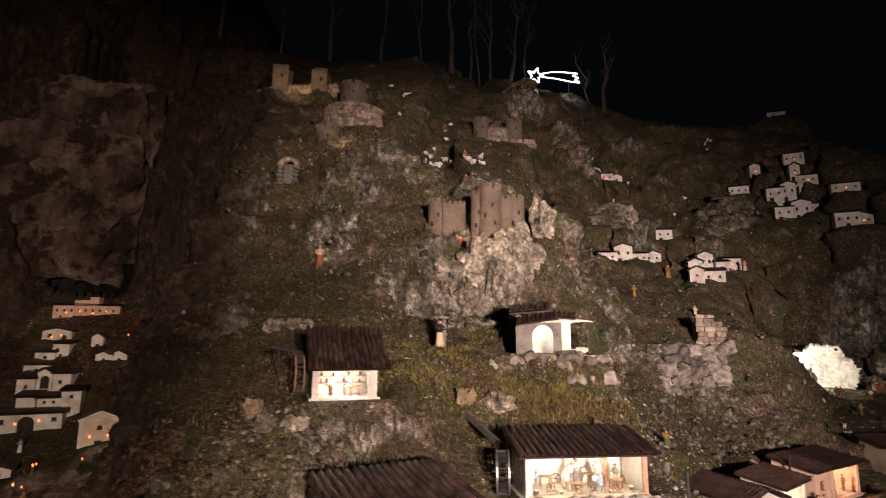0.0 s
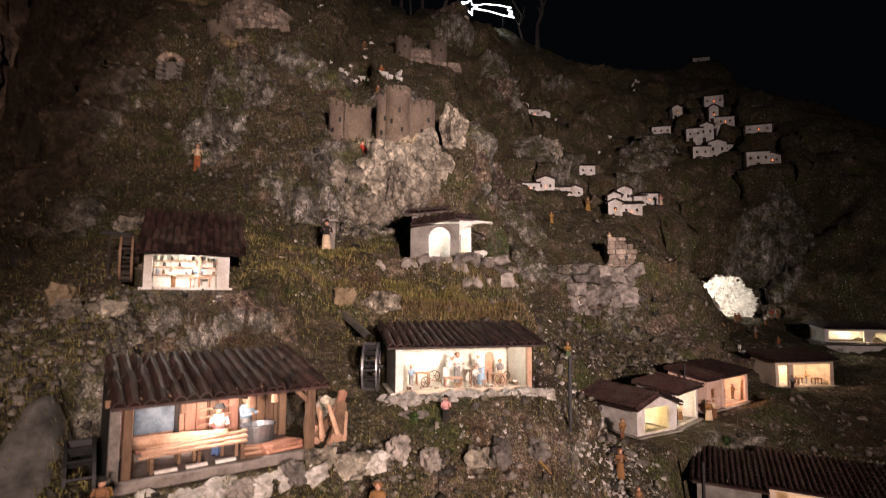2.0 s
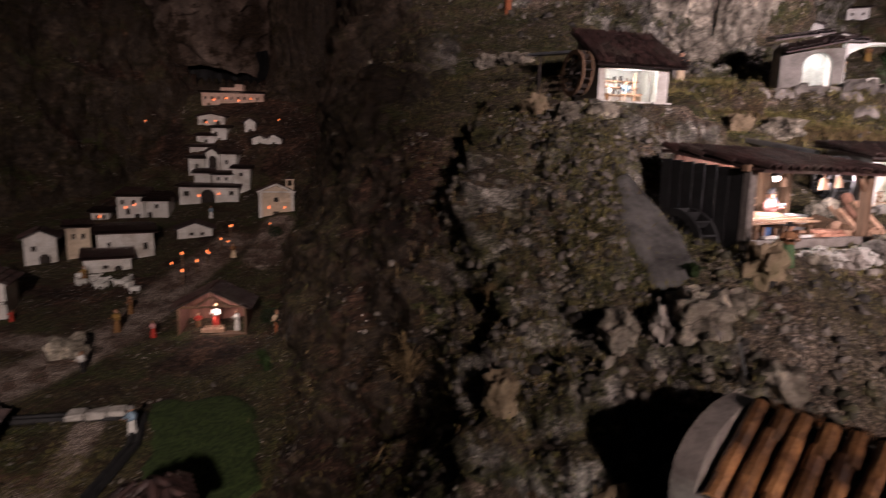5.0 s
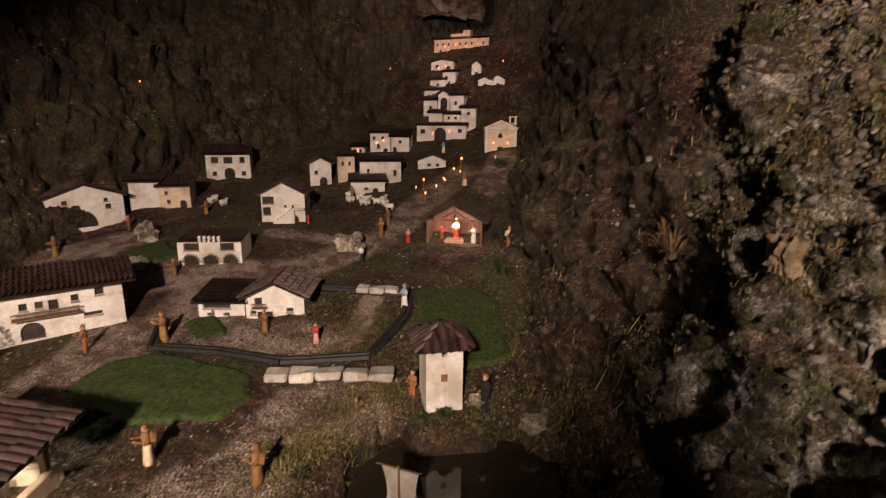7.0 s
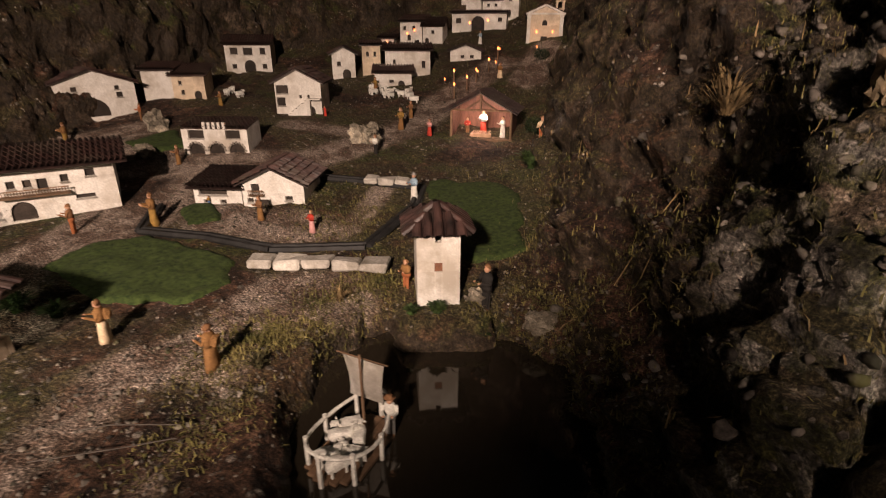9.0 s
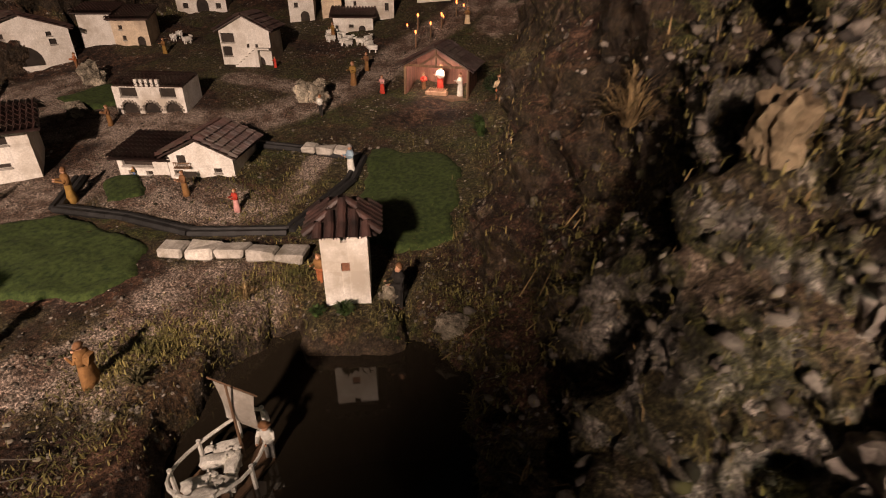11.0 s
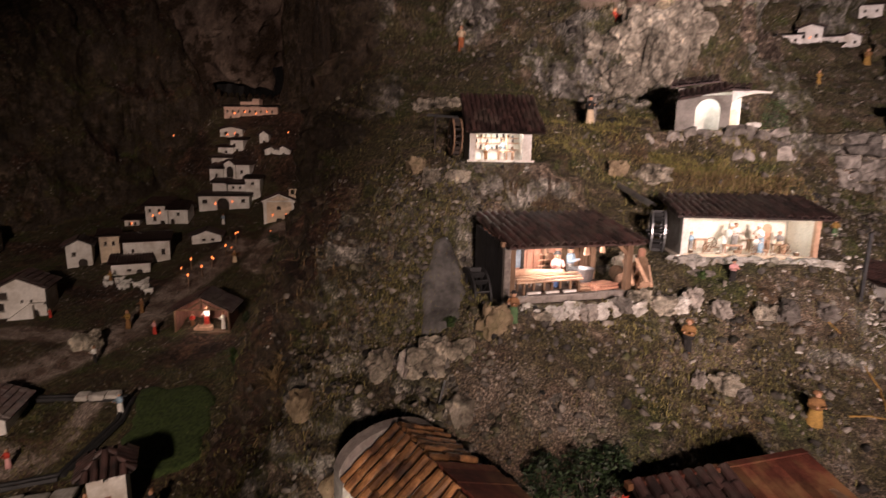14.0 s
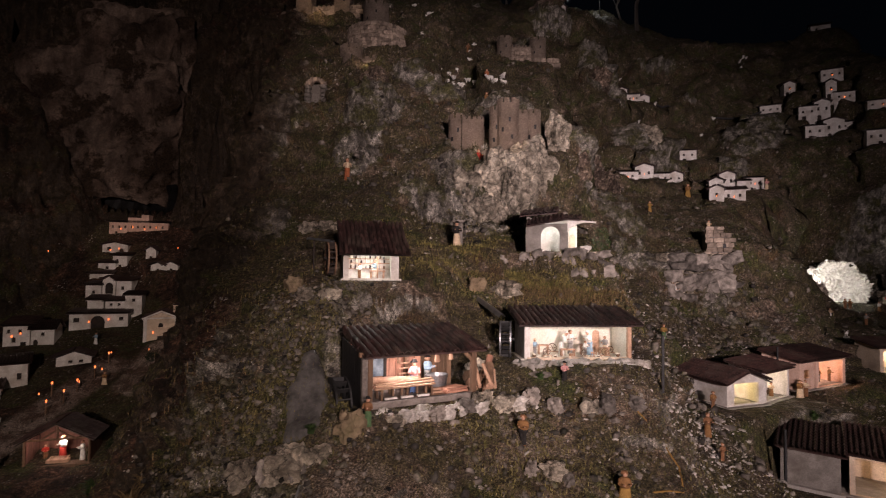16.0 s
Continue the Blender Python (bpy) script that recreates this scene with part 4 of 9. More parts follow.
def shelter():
    """Black sheet set deep under the overhang, standing for the shade in the rock shelter."""
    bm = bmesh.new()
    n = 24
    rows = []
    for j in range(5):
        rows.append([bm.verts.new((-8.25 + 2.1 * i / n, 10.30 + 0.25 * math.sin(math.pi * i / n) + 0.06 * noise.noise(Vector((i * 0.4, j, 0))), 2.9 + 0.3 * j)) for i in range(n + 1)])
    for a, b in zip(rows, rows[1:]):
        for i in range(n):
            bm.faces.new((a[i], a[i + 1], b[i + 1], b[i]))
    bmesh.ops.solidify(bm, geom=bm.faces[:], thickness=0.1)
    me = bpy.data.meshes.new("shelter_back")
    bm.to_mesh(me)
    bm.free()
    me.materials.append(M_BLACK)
    tagged(new("shelter_back", me), "black sheet for the shade deep in the rock shelter", "cliff", kind="structure")


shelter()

# ---- houses of the village ----
def holed_wall(bm, w, h, t, holes, m, gable=0.0):
    """A wall in x and z, t thick along y, with openings (x0, x1, z0, z1, arched) right through it."""
    xs = sorted({0, w, *[v for o in holes for v in o[:2]]})
    zs = sorted({-0.15, h, *[v for o in holes for v in o[2:4]]})
    for x0, x1 in zip(xs, xs[1:]):
        for z0, z1 in zip(zs, zs[1:]):
            cx, cz = (x0 + x1) / 2, (z0 + z1) / 2
            if not any(o[0] < cx < o[1] and o[2] < cz < o[3] for o in holes):
                box(bm, x0, x1, 0, t, z0, z1, m=m)
    for o in holes:
        if len(o) > 4 and o[4]:
            r, cx, n = (o[1] - o[0]) / 2, (o[0] + o[1]) / 2, 6
            k = min(1.0, (o[3] - o[2]) / r * 0.8)
            for s in (-1, 1):
                pts = [(cx + s * r, o[3])] + [(cx + s * r * math.cos(a), o[3] - r * k + r * k * math.sin(a)) for a in np.linspace(0, math.pi / 2, n)]
                prism(bm, pts, 0, t, m)
    if gable:
        prism(bm, [(0, h), (w, h), (w / 2, h + gable)], 0, t, m)


def tile_sheet(bm, width, length, m, pitch=0.035, row=0.06, thick=0.008):
    """A tiled slope as one sheet: rounded rows that step down course by course."""
    waves, rows = max(3, round(width / pitch)), max(2, round(length / row))
    nx = waves * 4
    top = []
    for j in range(rows):
        for e in (0, 1):
            line = []
            for i in range(nx + 1):
                x = width * i / nx
                z = 0.30 * pitch * (1 + math.cos(2 * math.pi * i / 4 + math.pi)) + (0.010 if e == 0 else 0.0) + thick
                line.append(bm.verts.new(m @ Vector((x + random.uniform(-1, 1) * 0.002, (j + e) * length / rows - (0.004 if e == 0 else 0), z + random.uniform(-1, 1) * 0.0015))))
            top.append(line)
    for a, b in zip(top, top[1:]):
        for i in range(nx):
            bm.faces.new((a[i], a[i + 1], b[i + 1], b[i]))
    box(bm, 0, width, 0, length, -0.006, 0.004, m=m)


def roofs(t, w, d, h, kind, rise, over=0.05, pitch=0.035, mat=None):
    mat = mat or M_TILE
    if kind == "gable_front":
        l = math.hypot(w / 2 + over, rise * (w / 2 + over) / (w / 2))
        e = rise * over / (w / 2)
        for a, b, c in (((-over, d + over, h - e), (-over, -over, h - e), (w / 2, d + over, h + rise)), ((w + over, -over, h - e), (w + over, d + over, h - e), (w / 2, -over, h + rise))):
            bm = bmesh.new()
            tile_sheet(bm, d + 2 * over, l, slope_pose(a, b, c), pitch)
            part("roof_slope", bm, mat, t)
    elif kind == "gable_side":
        l = math.hypot(d / 2 + over, rise * (d / 2 + over) / (d / 2))
        e = rise * over / (d / 2)
        for a, b, c in (((-over, -over, h - e), (w + over, -over, h - e), (-over, d / 2, h + rise)), ((w + over, d + over, h - e), (-over, d + over, h - e), (w + over, d / 2, h + rise))):
            bm = bmesh.new()
            tile_sheet(bm, w + 2 * over, l, slope_pose(a, b, c), pitch)
            part("roof_slope", bm, mat, t)
    elif kind == "mono":
        bm = bmesh.new()
        a, b, c = (-over, -over, h), (w + over, -over, h), (-over, d + over, h + rise)
        tile_sheet(bm, w + 2 * over, math.hypot(d + 2 * over, rise), slope_pose(a, b, c), pitch)
        part("roof_slope", bm, mat, t)


def house(x, y, yaw, w, d, h, kind="gable_side", rise=0.08, mat=None, holes=(), label="white plastered miniature house with a tiled roof", z=None, group="village houses", candles=0, over=0.04, door=None):
    """x, y: the front's left corner. Openings are fractions of the front: (centre, width, foot, head, arched)."""
    mat = mat or M_PLASTER
    c, s = math.cos(radians(yaw)), math.sin(radians(yaw))
    if z is None:
        z = min(ground(x + c * k * w - s * j * 0.3 * d, y + s * k * w + c * j * 0.3 * d) for k in (0, 0.5, 1) for j in (0, 1)) + 0.01
    t = thing("house", pose(x, y, z, 0, 0, yaw), label, "house", group)
    th = min(0.03, w * 0.09)
    hs = [((o[0] - o[1] / 2) * w, (o[0] + o[1] / 2) * w, o[2] * h, o[3] * h, len(o) > 4 and o[4]) for o in holes]
    bm = bmesh.new()
    holed_wall(bm, w, h, th, hs, Matrix(), rise if kind == "gable_front" else 0)
    if kind == "gable_front":
        prism(bm, [(0, h), (w, h), (w / 2, h + rise)], d - th, d)
    box(bm, 0, w, d - th, d, -0.25, h + (rise if kind == "mono" else 0))
    for x0 in (0, w - th):
        box(bm, x0, x0 + th, th, d - th, -0.25, h)
        if kind in ("gable_side", "mono"):
            pts = [(0.0, h), (d, h), (d / 2, h + rise)] if kind == "gable_side" else [(0.0, h), (d, h), (d, h + rise)]
            prism(bm, pts, x0, x0 + th, Matrix(((0, 1, 0, 0), (1, 0, 0, 0), (0, 0, 1, 0), (0, 0, 0, 1))))
    part("wall", bm, mat, t)
    roofs(t, w, d, h, kind, rise, over)
    for x0, x1, z0, z1, a in hs:
        bm = bmesh.new()
        box(bm, x0, x1, th * 0.75, th * 0.95, z0, z1)
        low = z0 < 0.08 * h
        part("door" if low else "window", bm, M_DARKW, t)
        if not low and (x1 - x0) > 0.03:
            bm = bmesh.new()
            box(bm, x0 - 0.005, x1 + 0.005, -0.010, 0.0, z0 - 0.010, z0)
            part("window_sill", bm, M_GREYP, t)
    for k in range(candles):
        u = (k + 1) / (candles + 1) * w
        candle(t.matrix_world @ Vector((u, -0.012, h * (0.55 + 0.12 * (k % 2)))))
    return t


M_FLAME = glow("candle_flame", (1.0, 0.19, 0.04), 3.5)


def candle(p, size=0.015):
    """A small electric candle with an orange flame bulb."""
    t = thing("candle_lamp", Matrix.Translation(p), "tiny orange electric candle lamp on a white socket", "lamp", "candle lamps")
    bm = bmesh.new()
    rod(bm, (0, 0, -size * 2.2), (0, 0, -size * 0.6), size * 0.45, size * 0.45, 6)
    part("socket", bm, M_PLASTER, t)
    bm = bmesh.new()
    vs = bmesh.ops.create_icosphere(bm, subdivisions=1, radius=size)["verts"]
    for v in vs:
        v.co.z *= 1.5
        v.co.xy *= 0.75
    part("flame", bm, M_FLAME, t)
    return t


# white farmhouse beside the channel
farm = house(-4.82, 2.75, 32, 0.45, 0.42, 0.20, "gable_front", 0.11, holes=((0.22, 0.13, 0.62, 0.95), (0.75, 0.12, 0.35, 0.52), (0.30, 0.22, 0.0, 0.38), (0.12, 0.10, 0.25, 0.42)), label="white farmhouse with a broad tiled gable and small balcony", z=0.01)
bm = bmesh.new()
for k in range(9):
    rod(bm, (0.06 + 0.012 * k, -0.035, 0.115), (0.06 + 0.012 * k, -0.035, 0.145), 0.002, n=5)
box(bm, 0.055, 0.165, -0.04, 0.0, 0.108, 0.115)
box(bm, 0.055, 0.165, -0.04, -0.032, 0.145, 0.150)
part("balcony", bm, M_TIMBER, farm)
house(-5.16, 2.58, 30, 0.36, 0.34, 0.15, "mono", 0.06, holes=((0.4, 0.6, 0.62, 0.95), (0.25, 0.14, 0.2, 0.4), (0.6, 0.14, 0.2, 0.4)), label="low white hay barn with an open loft of straw", z=0.01)
# large white house with a long balcony
big = house(-5.93, 1.56, 66, 0.78, 0.55, 0.38, "gable_side", 0.08, holes=((0.23, 0.06, 0.58, 0.72), (0.345, 0.06, 0.58, 0.72), (0.45, 0.075, 0.50, 0.72), (0.615, 0.06, 0.62, 0.76), (0.81, 0.075, 0.68, 0.82), (0.74, 0.15, 0.28, 0.36), (0.27, 0.18, 0.0, 0.34, True)), label="large white farmhouse with a long wooden balcony and broad roof", z=0.0, over=0.09)
bm = bmesh.new()
box(bm, 0.11, 0.50, -0.07, 0.0, 0.165, 0.175)
box(bm, 0.11, 0.50, -0.072, -0.064, 0.215, 0.222)
for k in range(24):
    rod(bm, (0.115 + 0.0165 * k, -0.068, 0.17), (0.115 + 0.0165 * k, -0.068, 0.22), 0.0025, n=5)
part("balcony", bm, M_TIMBER, big)
# house with a crenellated arcade
gate = house(-6.20, 3.13, 33, 0.60, 0.32, 0.24, "mono", 0.05, holes=((0.20, 0.24, 0.0, 0.50, True), (0.51, 0.24, 0.0, 0.50, True), (0.82, 0.24, 0.0, 0.50, True), (0.22, 0.24, 0.66, 0.97), (0.78, 0.22, 0.66, 0.97)), label="white arcaded house with battlements and three arches", z=0.17, over=0.0)
for k in range(5):
    bm = bmesh.new()
    box(bm, 0.20 + 0.045 * k, 0.225 + 0.045 * k, 0, 0.03, 0.24, 0.30)
    part("merlon", bm, M_PLASTER, gate)
for cx in (0.12, 0.306, 0.492):
    bm = bmesh.new()
    for a in np.linspace(0.1, math.pi - 0.1, 9):
        m = Matrix.Translation((cx - math.cos(a) * 0.078, -0.004, 0.045 + math.sin(a) * 0.078)) @ Matrix.Rotation(-(a - math.pi / 2), 4, "Y")
        box(bm, -0.009, 0.009, -0.004, 0.004, -0.011, 0.011, m=m)
    part("arch_stones", bm, M_STONE, gate)
# house with an outside stair
stair = house(-6.41, 4.36, 35, 0.50, 0.42, 0.36, "gable_front", 0.13, holes=((0.16, 0.26, 0.66, 0.90), (0.55, 0.05, 0.52, 0.62), (0.72, 0.05, 0.52, 0.62), (0.12, 0.18, 0.30, 0.55), (0.74, 0.22, 0.0, 0.30, True)), label="white gabled house with an outside stair", z=0.38)
bm = bmesh.new()
for k in range(7):
    box(bm, 0.14 + 0.035 * k, 0.175 + 0.035 * k, -0.07, 0.0, -0.05, 0.03 + 0.027 * k)
box(bm, 0.385, 0.50, -0.07, 0.0, 0.175, 0.19)
part("stair", bm, M_PLASTER, stair)
# barn with a great arch
house(-7.99, 2.80, 79, 0.80, 0.55, 0.34, "gable_front", 0.14, holes=((0.42, 0.46, 0.0, 0.58, True), (0.28, 0.07, 0.78, 0.92), (0.80, 0.08, 0.56, 0.72), (0.78, 0.06, 0.80, 0.92)), label="white barn with a great dark archway", z=0.38)
house(-8.05, 2.52, 79, 0.30, 0.5, 0.20, "mono", 0.10, M_TIMBER, holes=((0.5, 0.8, 0.0, 0.8),), label="open timber shed leaning on the barn", z=0.38)
house(-7.81, 4.0, 44, 0.36, 0.40, 0.30, "mono", 0.10, M_CREAM, holes=((0.25, 0.10, 0.66, 0.80), (0.30, 0.10, 0.30, 0.45), (0.76, 0.22, 0.0, 0.42, True)), label="cream house with a single-pitch tiled roof", z=0.47)
house(-8.05, 3.78, 44, 0.33, 0.40, 0.36, "mono", 0.06, M_PLASTER, label="plain white house wall beside the cream house", z=0.47)
house(-8.45, 5.17, 43, 0.62, 0.40, 0.38, "gable_side", 0.10, holes=((0.18, 0.10, 0.12, 0.28), (0.84, 0.10, 0.12, 0.28), (0.52, 0.24, 0.0, 0.42, True), (0.2, 0.16, 0.62, 0.84), (0.5, 0.2, 0.60, 0.84), (0.82, 0.12, 0.62, 0.84)), label="white house with an arched door and loggia", z=0.74)
house(-6.89, 5.69, 43, 0.30, 0.36, 0.34, "gable_front", 0.08, holes=((0.30, 0.16, 0.55, 0.70), (0.62, 0.36, 0.0, 0.42, True)), label="white house with an arched cellar door", z=0.66)
house(-6.62, 5.98, 43, 0.24, 0.36, 0.40, "mono", 0.05, M_CREAM, holes=((0.3, 0.14, 0.66, 0.80), (0.7, 0.14, 0.66, 0.80)), label="narrow cream house with two small windows", z=0.70)
house(-6.16, 5.70, 39, 0.46, 0.28, 0.20, "mono", 0.08, holes=((0.45, 0.12, 0.42, 0.6), (0.72, 0.18, 0.0, 0.55, True)), label="low white house with a dark tiled roof", z=0.58)
house(-6.22, 5.98, 39, 0.58, 0.30, 0.42, "mono", 0.08, holes=((0.2, 0.06, 0.62, 0.74), (0.85, 0.08, 0.5, 0.7)), label="white house with a long single-pitch roof", z=0.62)
house(-6.93, 7.17, 22, 0.34, 0.36, 0.36, "mono", 0.10, holes=((0.2, 0.12, 0.70, 0.84), (0.4, 0.16, 0.30, 0.52, True), (0.62, 0.14, 0.70, 0.84), (0.75, 0.22, 0.0, 0.30)), label="white house with many small windows", z=1.06, candles=2)
house(-6.60, 7.30, 22, 0.30, 0.34, 0.30, "gable_side", 0.10, holes=((0.5, 0.16, 0.60, 0.76), (0.2, 0.2, 0.0, 0.4, True)), label="white house with a small upper window", z=1.08)
house(-7.22, 7.03, 25, 0.22, 0.22, 0.13, "mono", 0.05, holes=((0.35, 0.2, 0.3, 0.7), (0.7, 0.2, 0.3, 0.7)), label="tiny white cottage with two windows", z=1.06, candles=1)
house(-6.44, 7.84, 23, 0.84, 0.40, 0.30, "mono", 0.05, holes=((0.12, 0.10, 0.55, 0.78), (0.48, 0.24, 0.12, 0.88, True), (0.88, 0.08, 0.62, 0.80)), label="broad white palace with a barred arch", z=1.25, candles=2)
house(-6.40, 8.18, 20, 0.24, 0.26, 0.44, "mono", 0.06, label="white house over the palace roof", z=1.32)
house(-6.16, 8.28, 20, 0.30, 0.26, 0.40, "mono", 0.05, holes=((0.3, 0.14, 0.8, 0.9), (0.7, 0.14, 0.8, 0.9)), label="white house with a pair of windows", z=1.34)
house(-5.86, 8.36, 20, 0.26, 0.26, 0.50, "mono", 0.05, holes=((0.5, 0.2, 0.78, 0.88),), label="white house with one window", z=1.34)
house(-6.74, 8.56, 10, 0.26, 0.26, 0.28, "mono", 0.05, holes=((0.5, 0.2, 0.45, 0.65),), label="white house on the village stair", z=1.72)
house(-6.47, 8.62, 10, 0.22, 0.26, 0.36, "gable_front", 0.06, holes=((0.5, 0.6, 0.3, 0.85, True),), label="white house with a tall arched niche", z=1.74)
house(-6.24, 8.66, 8, 0.26, 0.26, 0.32, "mono", 0.05, holes=((0.4, 0.2, 0.5, 0.68),), label="white house beside the niche", z=1.76)
house(-6.92, 8.88, 6, 0.38, 0.24, 0.16, "mono", 0.06, holes=((0.5, 0.16, 0.3, 0.6),), label="low white house with a dark roof", z=2.04)
house(-6.90, 9.06, 5, 0.32, 0.24, 0.16, "mono", 0.06, holes=((0.5, 0.2, 0.3, 0.6),), label="low white cottage on the steps", z=2.24)
house(-6.66, 9.12, 6, 0.26, 0.24, 0.26, "mono", 0.05, holes=((0.3, 0.2, 0.55, 0.75), (0.5, 0.2, 0.1, 0.35)), label="white house under the monastery", z=2.28)
house(-7.04, 9.34, 8, 0.47, 0.26, 0.24, "gable_front", 0.05, holes=((0.25, 0.16, 0.55, 0.8), (0.75, 0.18, 0.4, 0.7, True)), label="white house with lit windows", z=2.52, candles=2)
house(-6.14, 9.31, 13, 0.18, 0.2, 0.22, "gable_front", 0.06, holes=((0.5, 0.3, 0.1, 0.4),), label="small white chapel house", z=2.45)
house(-5.90, 9.10, 6, 0.26, 0.24, 0.17, "gable_front", 0.05, holes=((0.5, 0.2, 0.3, 0.6),), label="small white house below the cliff", z=2.20)
house(-5.66, 9.13, 6, 0.26, 0.24, 0.18, "gable_front", 0.06, holes=((0.5, 0.2, 0.3, 0.6),), label="small white house with a rounded gable", z=2.20)
house(-5.78, 6.82, 33, 0.42, 0.30, 0.15, "gable_front", 0.08, holes=((0.4, 0.12, 0.4, 0.65), (0.7, 0.12, 0.4, 0.65)), label="low white cottage with a broad gable", z=0.88)
house(-7.95, 1.95, 96, 0.45, 0.4, 0.36, "mono", 0.08, holes=((0.2, 0.10, 0.25, 0.38), (0.75, 0.10, 0.25, 0.38)), label="plain white house at the valley edge", z=0.38)
# monastery under the overhang
mon = house(-7.17, 9.68, 11, 1.12, 0.30, 0.30, "mono", 0.02, M_PINK, holes=tuple((0.06 + 0.105 * k, 0.035, 0.62, 0.78) for k in range(9)) + tuple((0.12 + 0.2 * k, 0.04, 0.22, 0.38) for k in range(4)), label="long pink monastery wall with lit windows under the overhang", z=2.93, candles=4)
bm = bmesh.new()
box(bm, 0.34, 0.74, 0.02, 0.28, 0.30, 0.40)
box(bm, 0.60, 0.74, 0.01, 0.28, 0.40, 0.46)
part("upper_storey", bm, M_PINK, mon)


def church():
    t = thing("church", pose(-5.11, 7.74, 1.08, 0, 0, 27), "cream baroque church with pediment and bell tower", "church")
    w, d, h = 0.50, 0.6, 0.42
    bm = bmesh.new()
    holed_wall(bm, w, h, 0.03, [(0.20, 0.29, 0.0, 0.14), (0.21, 0.28, 0.28, 0.35, True)], Matrix(), 0.11)
    for x0 in (0, w - 0.03):
        box(bm, x0, x0 + 0.03, 0.03, d, -0.2, h)
    box(bm, 0, w, d, d + 0.03, -0.2, h)
    part("wall", bm, M_CREAM, t)
    for x0 in (0.0, w - 0.05):
        bm = bmesh.new()
        box(bm, x0, x0 + 0.05, -0.014, 0.0, -0.05, h - 0.02, 0.003)
        box(bm, x0 - 0.006, x0 + 0.056, -0.02, 0.0, h - 0.03, h - 0.004, 0.002)
        part("pilaster", bm, M_PLASTER, t)
    bm = bmesh.new()
    box(bm, -0.02, w + 0.02, -0.026, 0.0, h - 0.003, h + 0.02, 0.003)
    for s in (-1, 1):
        a = math.atan2(0.11, w / 2)
        m = Matrix.Translation((w / 2, 0, h + 0.12)) @ Matrix.Rotation(s * a, 4, "Y")
        box(bm, -0.29 if s < 0 else 0, 0 if s < 0 else 0.29, -0.026, 0.005, -0.012, 0.012, m=m)
    part("pediment", bm, M_PLASTER, t)
    roofs(t, w, d, h, "gable_front", 0.11, 0.02)
    bm = bmesh.new()
    box(bm, 0.20, 0.29, 0.02, 0.028, 0, 0.14)
    part("door", bm, M_DARKW, t)
    bm = bmesh.new()
    box(bm, 0.21, 0.28, 0.02, 0.028, 0.28, 0.35)
    part("window", bm, M_DARKW, t)
    tower = bmesh.new()
    m = Matrix.Translation((0.46, 0.35, 0))
    for z0, z1, k in ((0, 0.50, 0.055), (0.50, 0.515, 0.065), (0.60, 0.615, 0.065)):
        box(tower, -k, k, -k, k, z0, z1, m=m)
    for sx in (-1, 1):
        for sy in (-1, 1):
            box(tower, sx * 0.045 - 0.012, sx * 0.045 + 0.012, sy * 0.045 - 0.012, sy * 0.045 + 0.012, 0.515, 0.60, m=m)
    part("bell_tower", tower, M_CREAM, t)
    bm = bmesh.new()
    r = bmesh.ops.create_cone(bm, segments=4, radius1=0.095, radius2=0.0, depth=0.06)["verts"]
    for v in r:
        v.co = Matrix.Translation((0.46, 0.35, 0.645)) @ Matrix.Rotation(math.pi / 4, 4, "Z") @ v.co
    part("spire", bm, M_TILE, t)
    bm = bmesh.new()
    for k in range(4):
        box(bm, 0.14 - 0.02 * k, 0.36 + 0.02 * k, -0.03 - 0.035 * k, 0.0, -0.15, -0.012 - 0.022 * k)
    part("steps", bm, M_STONE, t)
    for u in (0.14, 0.36):
        candle(t.matrix_world @ Vector((u, -0.015, 0.20)))


church()
for x, y in ((-5.2, 7.15), (-5.0, 6.7), (-5.05, 6.35), (-5.3, 6.0), (-4.75, 7.35)):
    candle(Vector((x, y, ground(x, y) + 0.13)), 0.011)
for x, y, z in ((-7.5, 8.6, 2.6), (-8.9, 4.6, 2.1), (-5.5, 9.3, 2.7)):
    candle(Vector((x, y, max(z, ground(x, y) + 0.06))), 0.012)


